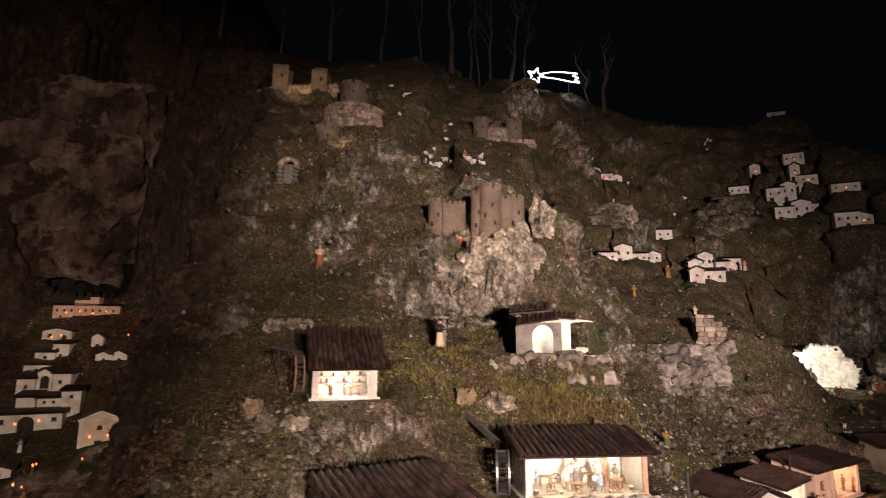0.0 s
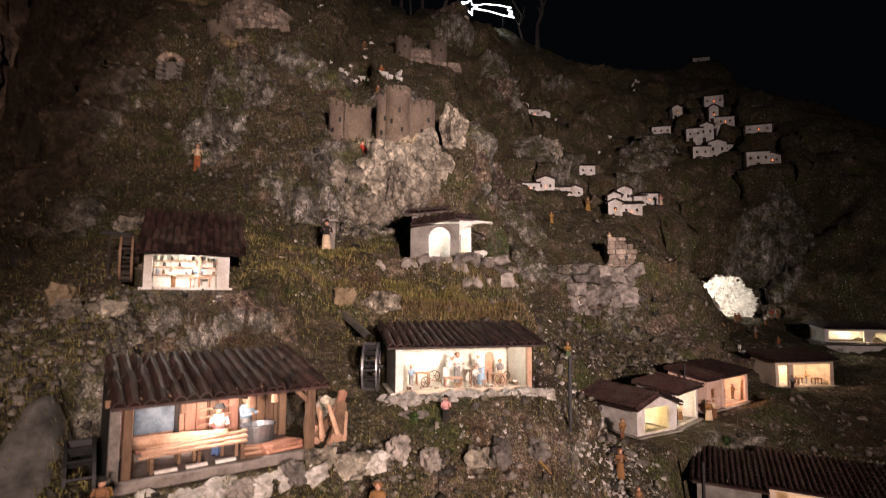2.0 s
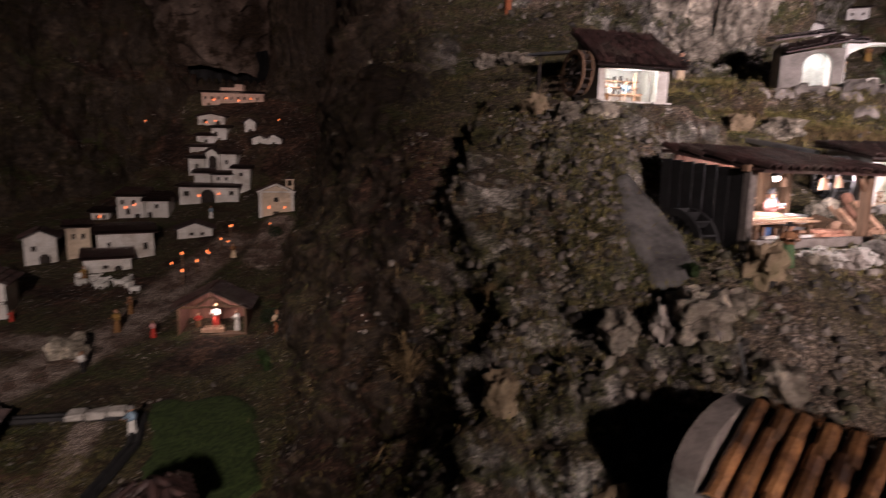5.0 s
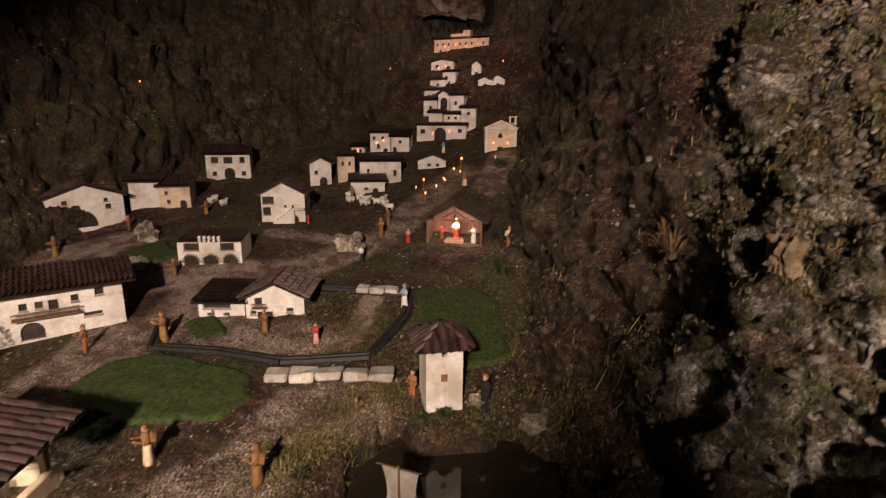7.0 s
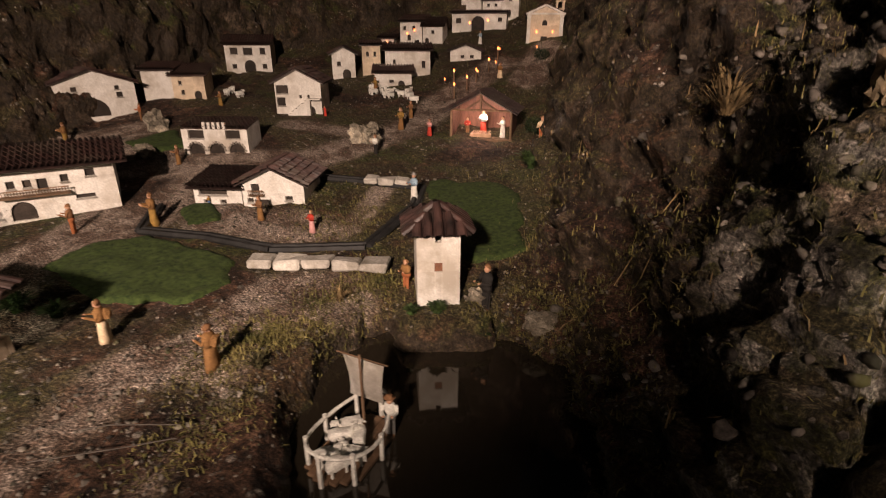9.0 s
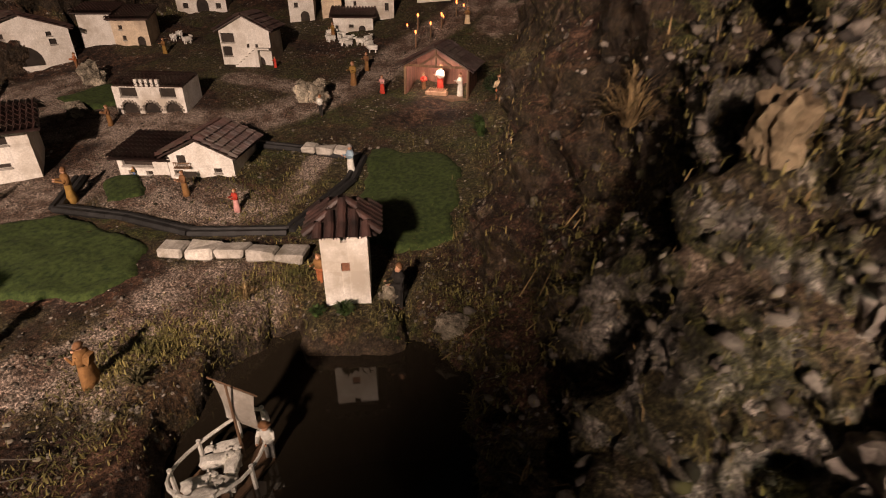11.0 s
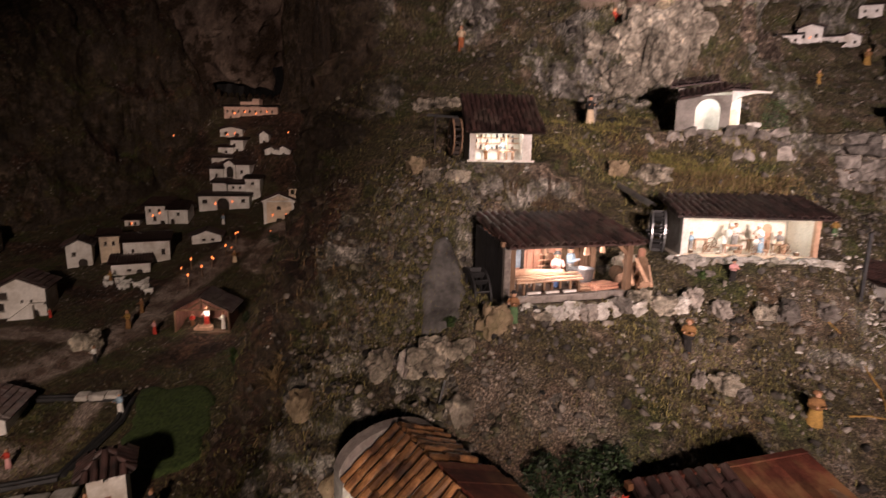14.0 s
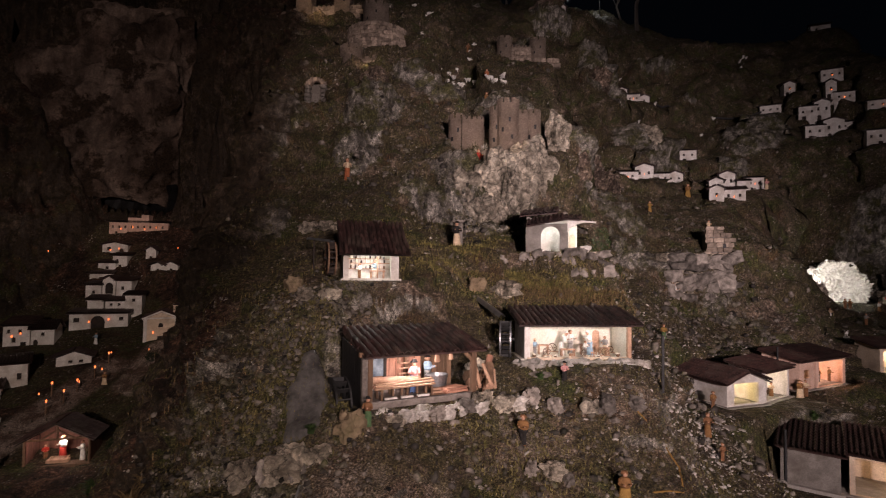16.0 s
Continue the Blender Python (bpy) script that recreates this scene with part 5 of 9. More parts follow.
def pigeon_tower():
    t = thing("pigeon_tower", pose(-2.955, 2.38, -0.08, 0, 0, 41), "white plastered pigeon tower with a hipped tiled roof", "tower")
    w, h = 0.205, 0.41
    bm = bmesh.new()
    holed_wall(bm, w, h, 0.025, [(0.083, 0.121, 0.215, 0.26), (0.088, 0.116, 0.36, 0.405)], Matrix())
    box(bm, 0, 0.025, 0.025, w, -0.1, h)
    box(bm, w - 0.025, w, 0.025, w, -0.1, h)
    box(bm, 0, w, w, w + 0.025, -0.1, h)
    part("wall", bm, M_PLASTER, t)
    bm = bmesh.new()
    box(bm, 0.083, 0.121, 0.006, 0.014, 0.215, 0.26)
    part("shutter", bm, surface("brown_shutter", (0.20, 0.09, 0.05), (0.30, 0.14, 0.08), 30, 0.7), t, "brown wooden shutter")
    bm = bmesh.new()
    box(bm, 0.10, 0.13, 0.006, 0.014, 0.325, 0.372)
    part("opening", bm, M_GREYP, t)
    o, top = 0.045, (w / 2, w / 2 + 0.01, h + 0.10)
    me = tile_mesh("roof_tile", 0.045, 0.075, M_TILE)
    c = [(-o, -o, h), (w + o, -o, h), (w + o, w + 0.025 + o, h), (-o, w + 0.025 + o, h)]
    bm = bmesh.new()
    vs = [bm.verts.new(p) for p in c] + [bm.verts.new(top)]
    bm.faces.new(vs[3::-1])
    for i in range(4):
        bm.faces.new((vs[i], vs[(i + 1) % 4], vs[4]))
    part("roof_deck", bm, M_TILE, t)
    for i in range(4):
        a, b = Vector(c[i]), Vector(c[(i + 1) % 4])
        m = slope_pose(a, b, top)
        l, hh = (b - a).length, (m.inverted() @ Vector(top)).y
        for j in range(3):
            y = (j + 0.45) * hh / 3.1
            half = l / 2 * (1 - y / hh)
            n = max(1, round(2 * half / 0.046))
            for k in range(n):
                piece("roof_tile", me, t, m @ pose(l / 2 - half + (k + 0.5) * 2 * half / n, y, 0.004, 4, random.uniform(-4, 4), random.uniform(-4, 4)))


pigeon_tower()


def stable():
    """The open stall with the lit manger."""
    t = thing("stable", pose(-4.43, 4.83, 0.285, 0, 0, 20), "open timber stable with a tiled gable roof, lit inside", "stable")
    w, d, h, rise = 0.60, 0.34, 0.26, 0.16
    bm = bmesh.new()
    box(bm, 0, w, d, d + 0.02, -0.2, h)
    prism(bm, [(0, h), (w, h), (w / 2, h + rise)], d, d + 0.02)
    for x0 in (0, w - 0.02):
        box(bm, x0, x0 + 0.02, 0.02, d, -0.2, h)
    part("wall", bm, surface("red_boards", (0.10, 0.045, 0.03), (0.24, 0.11, 0.075), 18, 0.75, stretch=(1, 1, 0.2)), t)
    bm = bmesh.new()
    box(bm, -0.01, w + 0.01, -0.03, d, -0.2, 0.0)
    part("floor", bm, M_TIMBER, t)
    for p, q in (((0.01, 0, 0), (0.01, 0, h)), ((w - 0.01, 0, 0), (w - 0.01, 0, h)), ((w / 2, 0, h), (w / 2, 0, h + rise)), ((0, 0, h), (w, 0, h)), ((0, 0, h), (w / 2, 0, h + rise)), ((w, 0, h), (w / 2, 0, h + rise)), ((0.15, 0, h), (w / 2, 0, h + rise * 0.6)), ((w - 0.15, 0, h), (w / 2, 0, h + rise * 0.6))):
        bm = bmesh.new()
        rod(bm, p, q, 0.011, n=6)
        part("beam", bm, M_TIMBER, t)
    roofs(t, w, d, h, "gable_front", rise, 0.05, 0.04)
    p = t.matrix_world @ Vector((w / 2, 0.10, 0.27))
    bulb("stable_bulb", *p, 3.6, (1.0, 0.72, 0.58))


stable()

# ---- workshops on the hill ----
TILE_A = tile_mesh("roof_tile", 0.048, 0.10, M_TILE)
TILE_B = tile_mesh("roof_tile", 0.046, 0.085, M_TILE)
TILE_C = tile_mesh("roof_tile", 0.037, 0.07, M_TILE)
TILE_D = tile_mesh("roof_tile", 0.044, 0.085, M_TILE2)


def roof_deck(t, a, b, c, thick=0.012, mat=None, over=0.0):
    """A board under the tiles; a, b: the eave's ends, c: the top over a."""
    m = slope_pose(a, b, c)
    w, l = (Vector(b) - Vector(a)).length, (m.inverted() @ Vector(c)).y
    bm = bmesh.new()
    box(bm, 0, w, 0, l, -thick, 0.0, m=m)
    part("roof_deck", bm, mat or M_TILE, t)
    return m, w, l


def beam(t, p, q, r, mat, name="post", wob=0.002):
    bm = bmesh.new()
    p, q = Vector(p), Vector(q)
    m = Matrix.Translation(p) @ (q - p).to_track_quat("Z", "Y").to_matrix().to_4x4()
    box(bm, -r, r, -r, r, 0, (q - p).length, r * 0.2, m, 0)
    return part(name, bm, mat, t)


def planks(t, name, x0, x1, y, z0, z1, mat, n, thick=0.012, along="x"):
    """A boarded wall in x and z, board by board."""
    for k in range(n):
        bm = bmesh.new()
        g = 0.0015
        if along == "x":
            a, b = x0 + (x1 - x0) * k / n, x0 + (x1 - x0) * (k + 1) / n
            box(bm, a + g, b - g, y, y + thick + random.uniform(0, 0.003), z0, z1, 0.001)
        else:
            a, b = z0 + (z1 - z0) * k / n, z0 + (z1 - z0) * (k + 1) / n
            box(bm, x0, x1, y, y + thick + random.uniform(0, 0.003), a + g, b - g, 0.001)
        part(name, bm, mat, t)


def wheel(name, hut, m, r, wide, mat, rim_mat, spokes=8, paddles=16, label="black water wheel with a pale worn rim"):
    """A water wheel that turns about its x axis."""
    bm = bmesh.new()
    rod(bm, (-wide * 0.9, 0, 0), (wide * 0.9, 0, 0), 0.012, n=8)
    t = part(name, bm, mat, hut, label)
    t.matrix_local = m
    for side in (-1, 1):
        bm = bmesh.new()
        n = 28
        ring = []
        for i in range(n):
            a = 2 * math.pi * i / n
            ring.append([bm.verts.new((side * wide / 2 + dx, rr * math.cos(a), rr * math.sin(a))) for dx, rr in ((-0.006, r), (0.006, r), (0.006, r * 0.80), (-0.006, r * 0.80))])
        for i in range(n):
            p, q = ring[i], ring[(i + 1) % n]
            for j in range(4):
                bm.faces.new((p[j], p[(j + 1) % 4], q[(j + 1) % 4], q[j]))
        bmesh.ops.recalc_face_normals(bm, faces=bm.faces)
        part("rim", bm, rim_mat, t)
        for i in range(spokes):
            a = 2 * math.pi * i / spokes
            bm = bmesh.new()
            rod(bm, (side * wide / 2, 0, 0), (side * wide / 2, r * 0.82 * math.cos(a), r * 0.82 * math.sin(a)), 0.006, n=5)
            part("spoke", bm, mat, t)
    for i in range(paddles):
        a = 2 * math.pi * i / paddles
        bm = bmesh.new()
        box(bm, -wide / 2, wide / 2, r * 0.78, r * 0.99, -0.004, 0.004, m=Matrix.Rotation(a, 4, "X"))
        part("paddle", bm, mat, t)
    return t


M_PINKW = surface("reddish_boards", (0.34, 0.16, 0.10), (0.52, 0.28, 0.19), 14, 0.75, grain=60, rel=0.5, vary=0.25, stretch=(1, 1, 0.2))
M_BLUE = surface("painted_sky_board", (0.09, 0.12, 0.15), (0.26, 0.31, 0.34), 12, 0.8, grain=40, rel=0.1, vary=0.05)
M_GREYW = surface("weathered_timber", (0.14, 0.12, 0.105), (0.27, 0.24, 0.21), 14, 0.85, grain=70, rel=0.6, vary=0.2)
M_CREAMIN = surface("cream_interior", (0.72, 0.66, 0.54), (0.84, 0.79, 0.68), 10, 0.85, grain=90, rel=0.2, vary=0.05)


def sawmill():
    t = thing("sawmill", SAW, "open timber sawmill hut with a dark tiled roof", "hut")
    w, d, h = 0.765, 0.42, 0.32
    bm = bmesh.new()
    box(bm, 0, w, -0.01, d, -0.12, 0.012)
    part("floor", bm, M_GREYW, t)
    beam(t, (-0.01, -0.005, 0.012), (w + 0.02, -0.005, 0.012), 0.02, M_GREYW, "sill_beam")
    planks(t, "board", 0.02, w * 0.72, d - 0.02, 0.0, h + 0.07, M_PINKW, 11)
    planks(t, "board", w * 0.72, w, d - 0.02, 0.0, h + 0.07, M_TIMBER, 5)
    # left side boards in black: this side's shade is put into their colour
    for k in range(7):
        bm = bmesh.new()
        box(bm, -0.012, 0.0, 0.02 + k * 0.062, 0.079 + k * 0.062, -0.10, h + 0.008 * k, 0.001)
        part("side_board", bm, M_BLACK, t)
    for x, y, r, mat in ((0.005, 0.0, 0.018, M_GREYW), (0.05, 0.03, 0.016, M_TIMBER), (w - 0.01, 0.0, 0.019, M_TIMBER), (w - 0.01, d - 0.05, 0.018, M_TIMBER), (w * 0.55, d - 0.06, 0.014, M_TIMBER)):
        beam(t, (x, y, 0), (x, y, h + (0.06 if y > 0.3 else 0)), r, mat)
    beam(t, (-0.03, 0.0, h), (w + 0.03, 0.0, h), 0.014, M_TIMBER, "wall_plate")
    beam(t, (w - 0.01, 0.0, h - 0.09), (w - 0.10, 0.0, h), 0.010, M_TIMBER, "brace")
    a, b, c = (-0.015, -0.07, h - 0.005), (w + 0.05, -0.07, h - 0.005), (-0.015, d + 0.03, h + 0.095)
    m, rw, rl = roof_deck(t, a, b, c)
    tiled_slope(t, TILE_A, 0.048, 0.10, m, rw, rl)
    bm = bmesh.new()
    box(bm, 0.10, 0.27, d - 0.032, d - 0.024, 0.10, 0.30)
    part("painted_board", bm, M_BLUE, t, "dull blue painted backdrop board")
    for x0, x1 in ((0.085, 0.105), (0.265, 0.285)):
        bm = bmesh.new()
        box(bm, x0, x1, d - 0.04, d - 0.02, 0.08, 0.31)
        part("frame", bm, M_DARKW, t)
    # rail of the ladder rack at the back
    for k in range(4):
        beam(t, (0.36, d - 0.08, 0.08 + 0.035 * k), (0.50, d - 0.08, 0.085 + 0.035 * k), 0.005, M_PLANK, "rail")
    p = SAW @ Vector((0.38, 0.12, 0.268))
    bulb("sawmill_bulb", *p, 8, (1.0, 0.80, 0.70))
    bm = bmesh.new()
    bmesh.ops.create_icosphere(bm, subdivisions=2, radius=0.014)
    o = part("bulb_glass", bm, glow("white_bulb", (1.0, 0.86, 0.72), 16.0), t)
    o.location = (0.38, 0.16, 0.285)
    o.visible_shadow = False
    bm = bmesh.new()
    rod(bm, (0.38, 0.16, 0.296), (0.38, 0.16, 0.335), 0.028, 0.008, 14)
    part("lamp_shade", bm, M_BLACK, t, "small black cone lamp shade")
    for u, z, r in ((0.50, 0.29, 0.020), (0.60, 0.30, 0.016), (0.235, 0.30, 0.014)):
        bm = bmesh.new()
        rod(bm, (u, 0.03, z), (u + 0.004, 0.03, z - 0.05), r * 0.6, r, 10)
        rod(bm, (u, 0.03, z), (u, 0.03, 0.33), 0.002, n=5)
        part("hanging_sack", bm, M_PLANK, t)
    return t


SAWMILL = sawmill()


def log(m, l, r, label="peeled pale log of fresh wood", bark=None, name="log"):
    """A cut log along x with ringed ends."""
    t = thing(name, m, label, "log", "cut logs")
    bm = bmesh.new()
    n, k = 12, 5
    rings = []
    for j in range(k + 1):
        rr = r * (1 + random.uniform(-0.05, 0.05))
        rings.append([bm.verts.new((l * j / k, rr * math.cos(2 * math.pi * i / n), rr * math.sin(2 * math.pi * i / n) * (1 + random.uniform(-0.04, 0.04)))) for i in range(n)])
    for a, b in zip(rings, rings[1:]):
        for i in range(n):
            bm.faces.new((a[i], b[i], b[(i + 1) % n], a[(i + 1) % n]))
    part("bark", bm, bark or M_PLANK, t)
    for x, ring in ((0, rings[0]), (l, rings[-1])):
        bm = bmesh.new()
        for rr, dx in ((r * 0.99, 0.0), (r * 0.66, 0.0015), (r * 0.33, 0.003)):
            f = bm.faces.new([bm.verts.new((x + (dx if x else -dx), rr * math.cos(2 * math.pi * i / n), rr * math.sin(2 * math.pi * i / n))) for i in range(n)])
        part("cut_end", bm, M_PLANK, t)
    return t


def at(hut, x, y, z, rx=0, ry=0, rz=0):
    return hut @ pose(x, y, z, rx, ry, rz)


log(at(SAW, 0.045, 0.20, 0.115, 0, 2, -4), 0.40, 0.028, "peeled pale log lying on the saw bench")
log(at(SAW, 0.837, 0.16, 0.045, 0, -8, 70), 0.14, 0.045, "short bark-covered log beside the sawmill", M_TIMBER)
log(at(SAW, 0.9, 0.02, 0.05, 0, -30, 60), 0.22, 0.03, "red-brown log leaning beside the sawmill", M_TIMBER)
log(at(SAW, 0.828, 0.10, 0.03, 0, -25, 40), 0.24, 0.022, "split log leaning beside the sawmill", M_TIMBER)
log(at(SAW, 0.927, 0.12, 0.09, 0, -35, 50), 0.20, 0.024, "red-brown log on the woodpile", M_PINKW)
for k in range(7):
    log(at(SAW, 0.837 + 0.03 * (k % 4), 0.0 + 0.05 * (k % 3), 0.02 + 0.022 * (k // 3), 0, -20 - 4 * k, 35 + 9 * k), 0.17, 0.011, "thin split stick on the woodpile", M_PLANK)


def board(m, l, w, th, mat=None, label="pale sawn board in the sawmill", name="sawn_board"):
    bm = bmesh.new()
    box(bm, 0, l, 0, w, 0, th, 0.001)
    me = bpy.data.meshes.new(name)
    bm.to_mesh(me)
    bm.free()
    me.materials.append(mat or M_PLANK)
    ob = new(name, me)
    ob.matrix_world = m
    return tagged(ob, label, "board", "sawn boards")


def trestle(m, w, d, h):
    t = thing("trestle_bench", m, "low wooden trestle for sawn boards", "bench")
    for x in (0.03, w / 2, w - 0.03):
        for y in (0, d):
            beam(t, (x, y, 0), (x, y, h), 0.007, M_TIMBER, "leg")
        beam(t, (x, -0.01, h), (x, d + 0.01, h), 0.007, M_TIMBER, "crosspiece")


trestle(at(SAW, 0.108, 0.055, 0.012), 0.40, 0.09, 0.065)
for k in range(5):
    board(at(SAW, 0.09 + 0.012 * k, 0.040 + 0.026 * k, 0.088 + 0.0095 * (k % 2), 0, -1.5, -3 + 2 * k), 0.40, 0.03, 0.008)
trestle(at(SAW, 0.054, 0.17, 0.012), 0.40, 0.06, 0.066)
for k in range(3):
    board(at(SAW, 0.495, 0.04 + 0.035 * k, 0.013 + 0.013 * k, 0, 0, 4 - 6 * k), 0.17, 0.035, 0.012, label="golden sawn offcut on the floor")
for k in range(9):
    board(at(SAW, 0.567 + 0.018 * (k % 4), 0.03 + 0.03 * (k // 4), 0.013 + 0.014 * (k % 3), 0, 0, 8 * (k % 3)), 0.16, 0.03, 0.013, M_PINKW, "reddish split firewood in the sawmill")
for k in range(3):
    board(at(SAW, 0.144 + 0.11 * k, 0.01, 0.033, 0, 0, 2), 0.08, 0.02, 0.012, M_PLASTER, "pale squared timber on the sill")


def tub(m, r, h):
    t = thing("tub", m, "grey zinc washing tub on the floor", "tub")
    bm = bmesh.new()
    n = 18
    prof = ((r * 0.8, 0.0), (r, h), (r * 1.05, h), (r * 1.05, h + 0.006), (r * 0.94, h + 0.006), (r * 0.76, 0.01))
    rings = [[bm.verts.new((q * math.cos(2 * math.pi * i / n) * 1.3, q * math.sin(2 * math.pi * i / n), z)) for i in range(n)] for q, z in prof]
    for a, b in zip(rings, rings[1:]):
        for i in range(n):
            bm.faces.new((a[i], a[(i + 1) % n], b[(i + 1) % n], b[i]))
    bm.faces.new(rings[0][::-1])
    bm.faces.new(rings[-1])
    part("body", bm, M_METAL, t)


tub(at(SAW, 0.594, 0.22, 0.012), 0.06, 0.10)


def flume(p, q, r=0.03):
    """An open gutter from p to q."""
    t = thing("water_flume", Matrix(), "sloping zinc gutter that feeds a water wheel", "gutter")
    p, q = Vector(p), Vector(q)
    m = (q - p).to_track_quat("Z", "Y").to_matrix()
    bm = bmesh.new()
    n = 8
    rows = []
    for c in (p, q):
        rows.append([bm.verts.new(c + m @ Vector((rr * math.cos(a), rr * math.sin(a), 0))) for rr in (r, r * 0.86) for a in np.linspace(0, math.pi, n)])
    a, b = rows
    for off, flip in ((0, 1), (n, -1)):
        for i in range(n - 1):
            bm.faces.new((a[off + i], a[off + i + 1], b[off + i + 1], b[off + i])[::flip])
    for i in (0, n - 1):
        bm.faces.new((a[i], b[i], b[n + i], a[n + i]))
    part("gutter", bm, M_METAL, t)
    bm = bmesh.new()
    mid = p.lerp(q, 0.25)
    rod(bm, (mid.x, mid.y, ground(mid.x, mid.y) - 0.03), mid, 0.008, n=6)
    part("prop", bm, M_DARKW, t)


flume((0.20, 4.62, 2.08), (0.40, 4.08, 1.965))
flume((-1.35, 4.35, 2.62), (-1.06, 4.12, 2.585), 0.02)


def white_hut():
    t = thing("workshop_hut", WHITE, "brightly lit white workshop hut with a dark tiled roof", "hut")
    w, d, h = 0.86, 0.34, 0.28
    bm = bmesh.new()
    box(bm, -0.03, w + 0.02, -0.012, d, -0.15, 0.012)
    part("floor", bm, M_CREAMIN, t)
    bm = bmesh.new()
    box(bm, 0.03, w, d - 0.02, d, 0.012, h + 0.1)
    part("back_wall", bm, M_CREAMIN, t)
    for x0, x1, mat in ((0.0, 0.03, M_GREYP), (w - 0.02, w, M_CREAMIN)):
        bm = bmesh.new()
        box(bm, x0, x1, 0.0, d, -0.12, h)
        prism(bm, [(0.0, h), (d, h), (d, h + 0.1)], x0, x1, Matrix(((0, 1, 0, 0), (1, 0, 0, 0), (0, 0, 1, 0), (0, 0, 0, 1))))
        part("side_wall", bm, mat, t)
    bm = bmesh.new()
    box(bm, 0.0, 0.045, -0.012, 0.0, 0.012, h, 0.002)
    part("jamb", bm, M_PLASTER, t)
    beam(t, (w - 0.012, -0.004, 0.0), (w - 0.012, -0.004, h), 0.016, M_PLANK)
    beam(t, (0.02, -0.006, 0.014), (w, -0.006, 0.014), 0.012, M_CREAM, "sill_beam")
    beam(t, (0.0, -0.004, h - 0.005), (w, -0.004, h - 0.005), 0.010, M_TIMBER, "lintel")
    a, b, c = (-0.06, -0.08, h + 0.005), (w + 0.07, -0.08, h + 0.005), (-0.06, d + 0.04, h + 0.10)
    m, rw, rl = roof_deck(t, a, b, c)
    tiled_slope(t, TILE_B, 0.046, 0.085, m, rw, rl)
    bm = bmesh.new()
    prism(bm, [(x + 0.70, z + 0.012) for x, z in arch(0.06, 0.19)], d - 0.027, d - 0.02)
    part("door", bm, M_PLANK, t, "small brown arched door in the back wall")
    bm = bmesh.new()
    box(bm, 0.08, 0.30, d - 0.04, d - 0.02, 0.235, 0.245)
    part("shelf", bm, M_TIMBER, t)
    for u in (0.24, 0.60):
        p = WHITE @ Vector((u, 0.06, 0.258))
        bulb("workshop_bulb", *p, 2.0, (1.0, 0.89, 0.76))
    for u, v, l, zz in ((0.17, 0.20, 0.09, 0.07), (0.33, 0.10, 0.12, 0.05), (0.52, 0.17, 0.14, 0.08), (0.66, 0.12, 0.07, 0.06)):
        b2 = thing("work_table", at(WHITE, u, v, 0.0125), "small pale work table in the lit hut", "table", "work tables")
        bm = bmesh.new()
        box(bm, 0, l, 0, 0.05, zz, zz + 0.008, 0.001)
        part("tabletop", bm, M_PLANK, b2)
        for x in (0.008, l - 0.008):
            for y in (0.008, 0.042):
                beam(b2, (x, y, 0), (x, y, zz), 0.004, M_PLANK, "leg")
    for u, v, hh in ((0.74, 0.15, 0.12), (0.40, 0.06, 0.05), (0.58, 0.07, 0.07)):
        b2 = thing("stool", at(WHITE, u, v, 0.0125, 0, 0, 20), "small wooden stool in the lit hut", "stool", "stools")
        bm = bmesh.new()
        rod(bm, (0, 0, hh * 0.5), (0, 0, hh * 0.5 + 0.006), 0.02, n=10)
        part("seat", bm, M_PLANK, b2)
        for k in range(3):
            an = 2 * math.pi * k / 3
            bm = bmesh.new()
            rod(bm, (0.018 * math.cos(an), 0.018 * math.sin(an), 0), (0.008 * math.cos(an), 0.008 * math.sin(an), hh * 0.5), 0.003, n=5)
            part("leg", bm, M_PLANK, b2)
    return t


WHITE_HUT = white_hut()


def spinning_wheel(m, r):
    """A small spoked wheel on a three-legged bench."""
    t = thing("spinning_wheel", m, "small wooden spinning wheel on a slanted bench", "spinning wheel", "spinning wheels")
    bm = bmesh.new()
    n = 16
    for i in range(n):
        a, b = 2 * math.pi * i / n, 2 * math.pi * (i + 1) / n
        rod(bm, (r * math.cos(a), 0, r * math.sin(a) + r * 1.5), (r * math.cos(b), 0, r * math.sin(b) + r * 1.5), 0.003, n=5)
    rim = part("rim", bm, M_TIMBER, t)
    for i in range(6):
        a = math.pi * i / 3
        bm = bmesh.new()
        rod(bm, (0, 0, r * 1.5), (r * math.cos(a), 0, r * math.sin(a) + r * 1.5), 0.0018, n=4)
        part("spoke", bm, M_TIMBER, rim)
    bm = bmesh.new()
    box(bm, -r * 1.1, r * 1.6, -0.008, 0.008, r * 0.45, r * 0.58, 0.001)
    part("bench", bm, M_PLANK, t)
    for x, y in ((-r, -0.015), (-r, 0.015), (r * 1.4, 0)):
        bm = bmesh.new()
        rod(bm, (x, y, 0), (x * 0.9, y * 0.4, r * 0.5), 0.0025, n=5)
        part("leg", bm, M_PLANK, t)


def basket(m, r, h):
    t = thing("basket", m, "small round wicker basket with pale wool", "basket", "baskets")
    bm = bmesh.new()
    rod(bm, (0, 0, 0), (0, 0, h), r * 0.75, r, 12)
    part("body", bm, M_TIMBER, t)
    bm = bmesh.new()
    blob(bm, (0, 0, h), (r * 0.85, r * 0.85, r * 0.5), 2, 0.3, r * 97)
    part("wool", bm, M_CREAMIN, t)


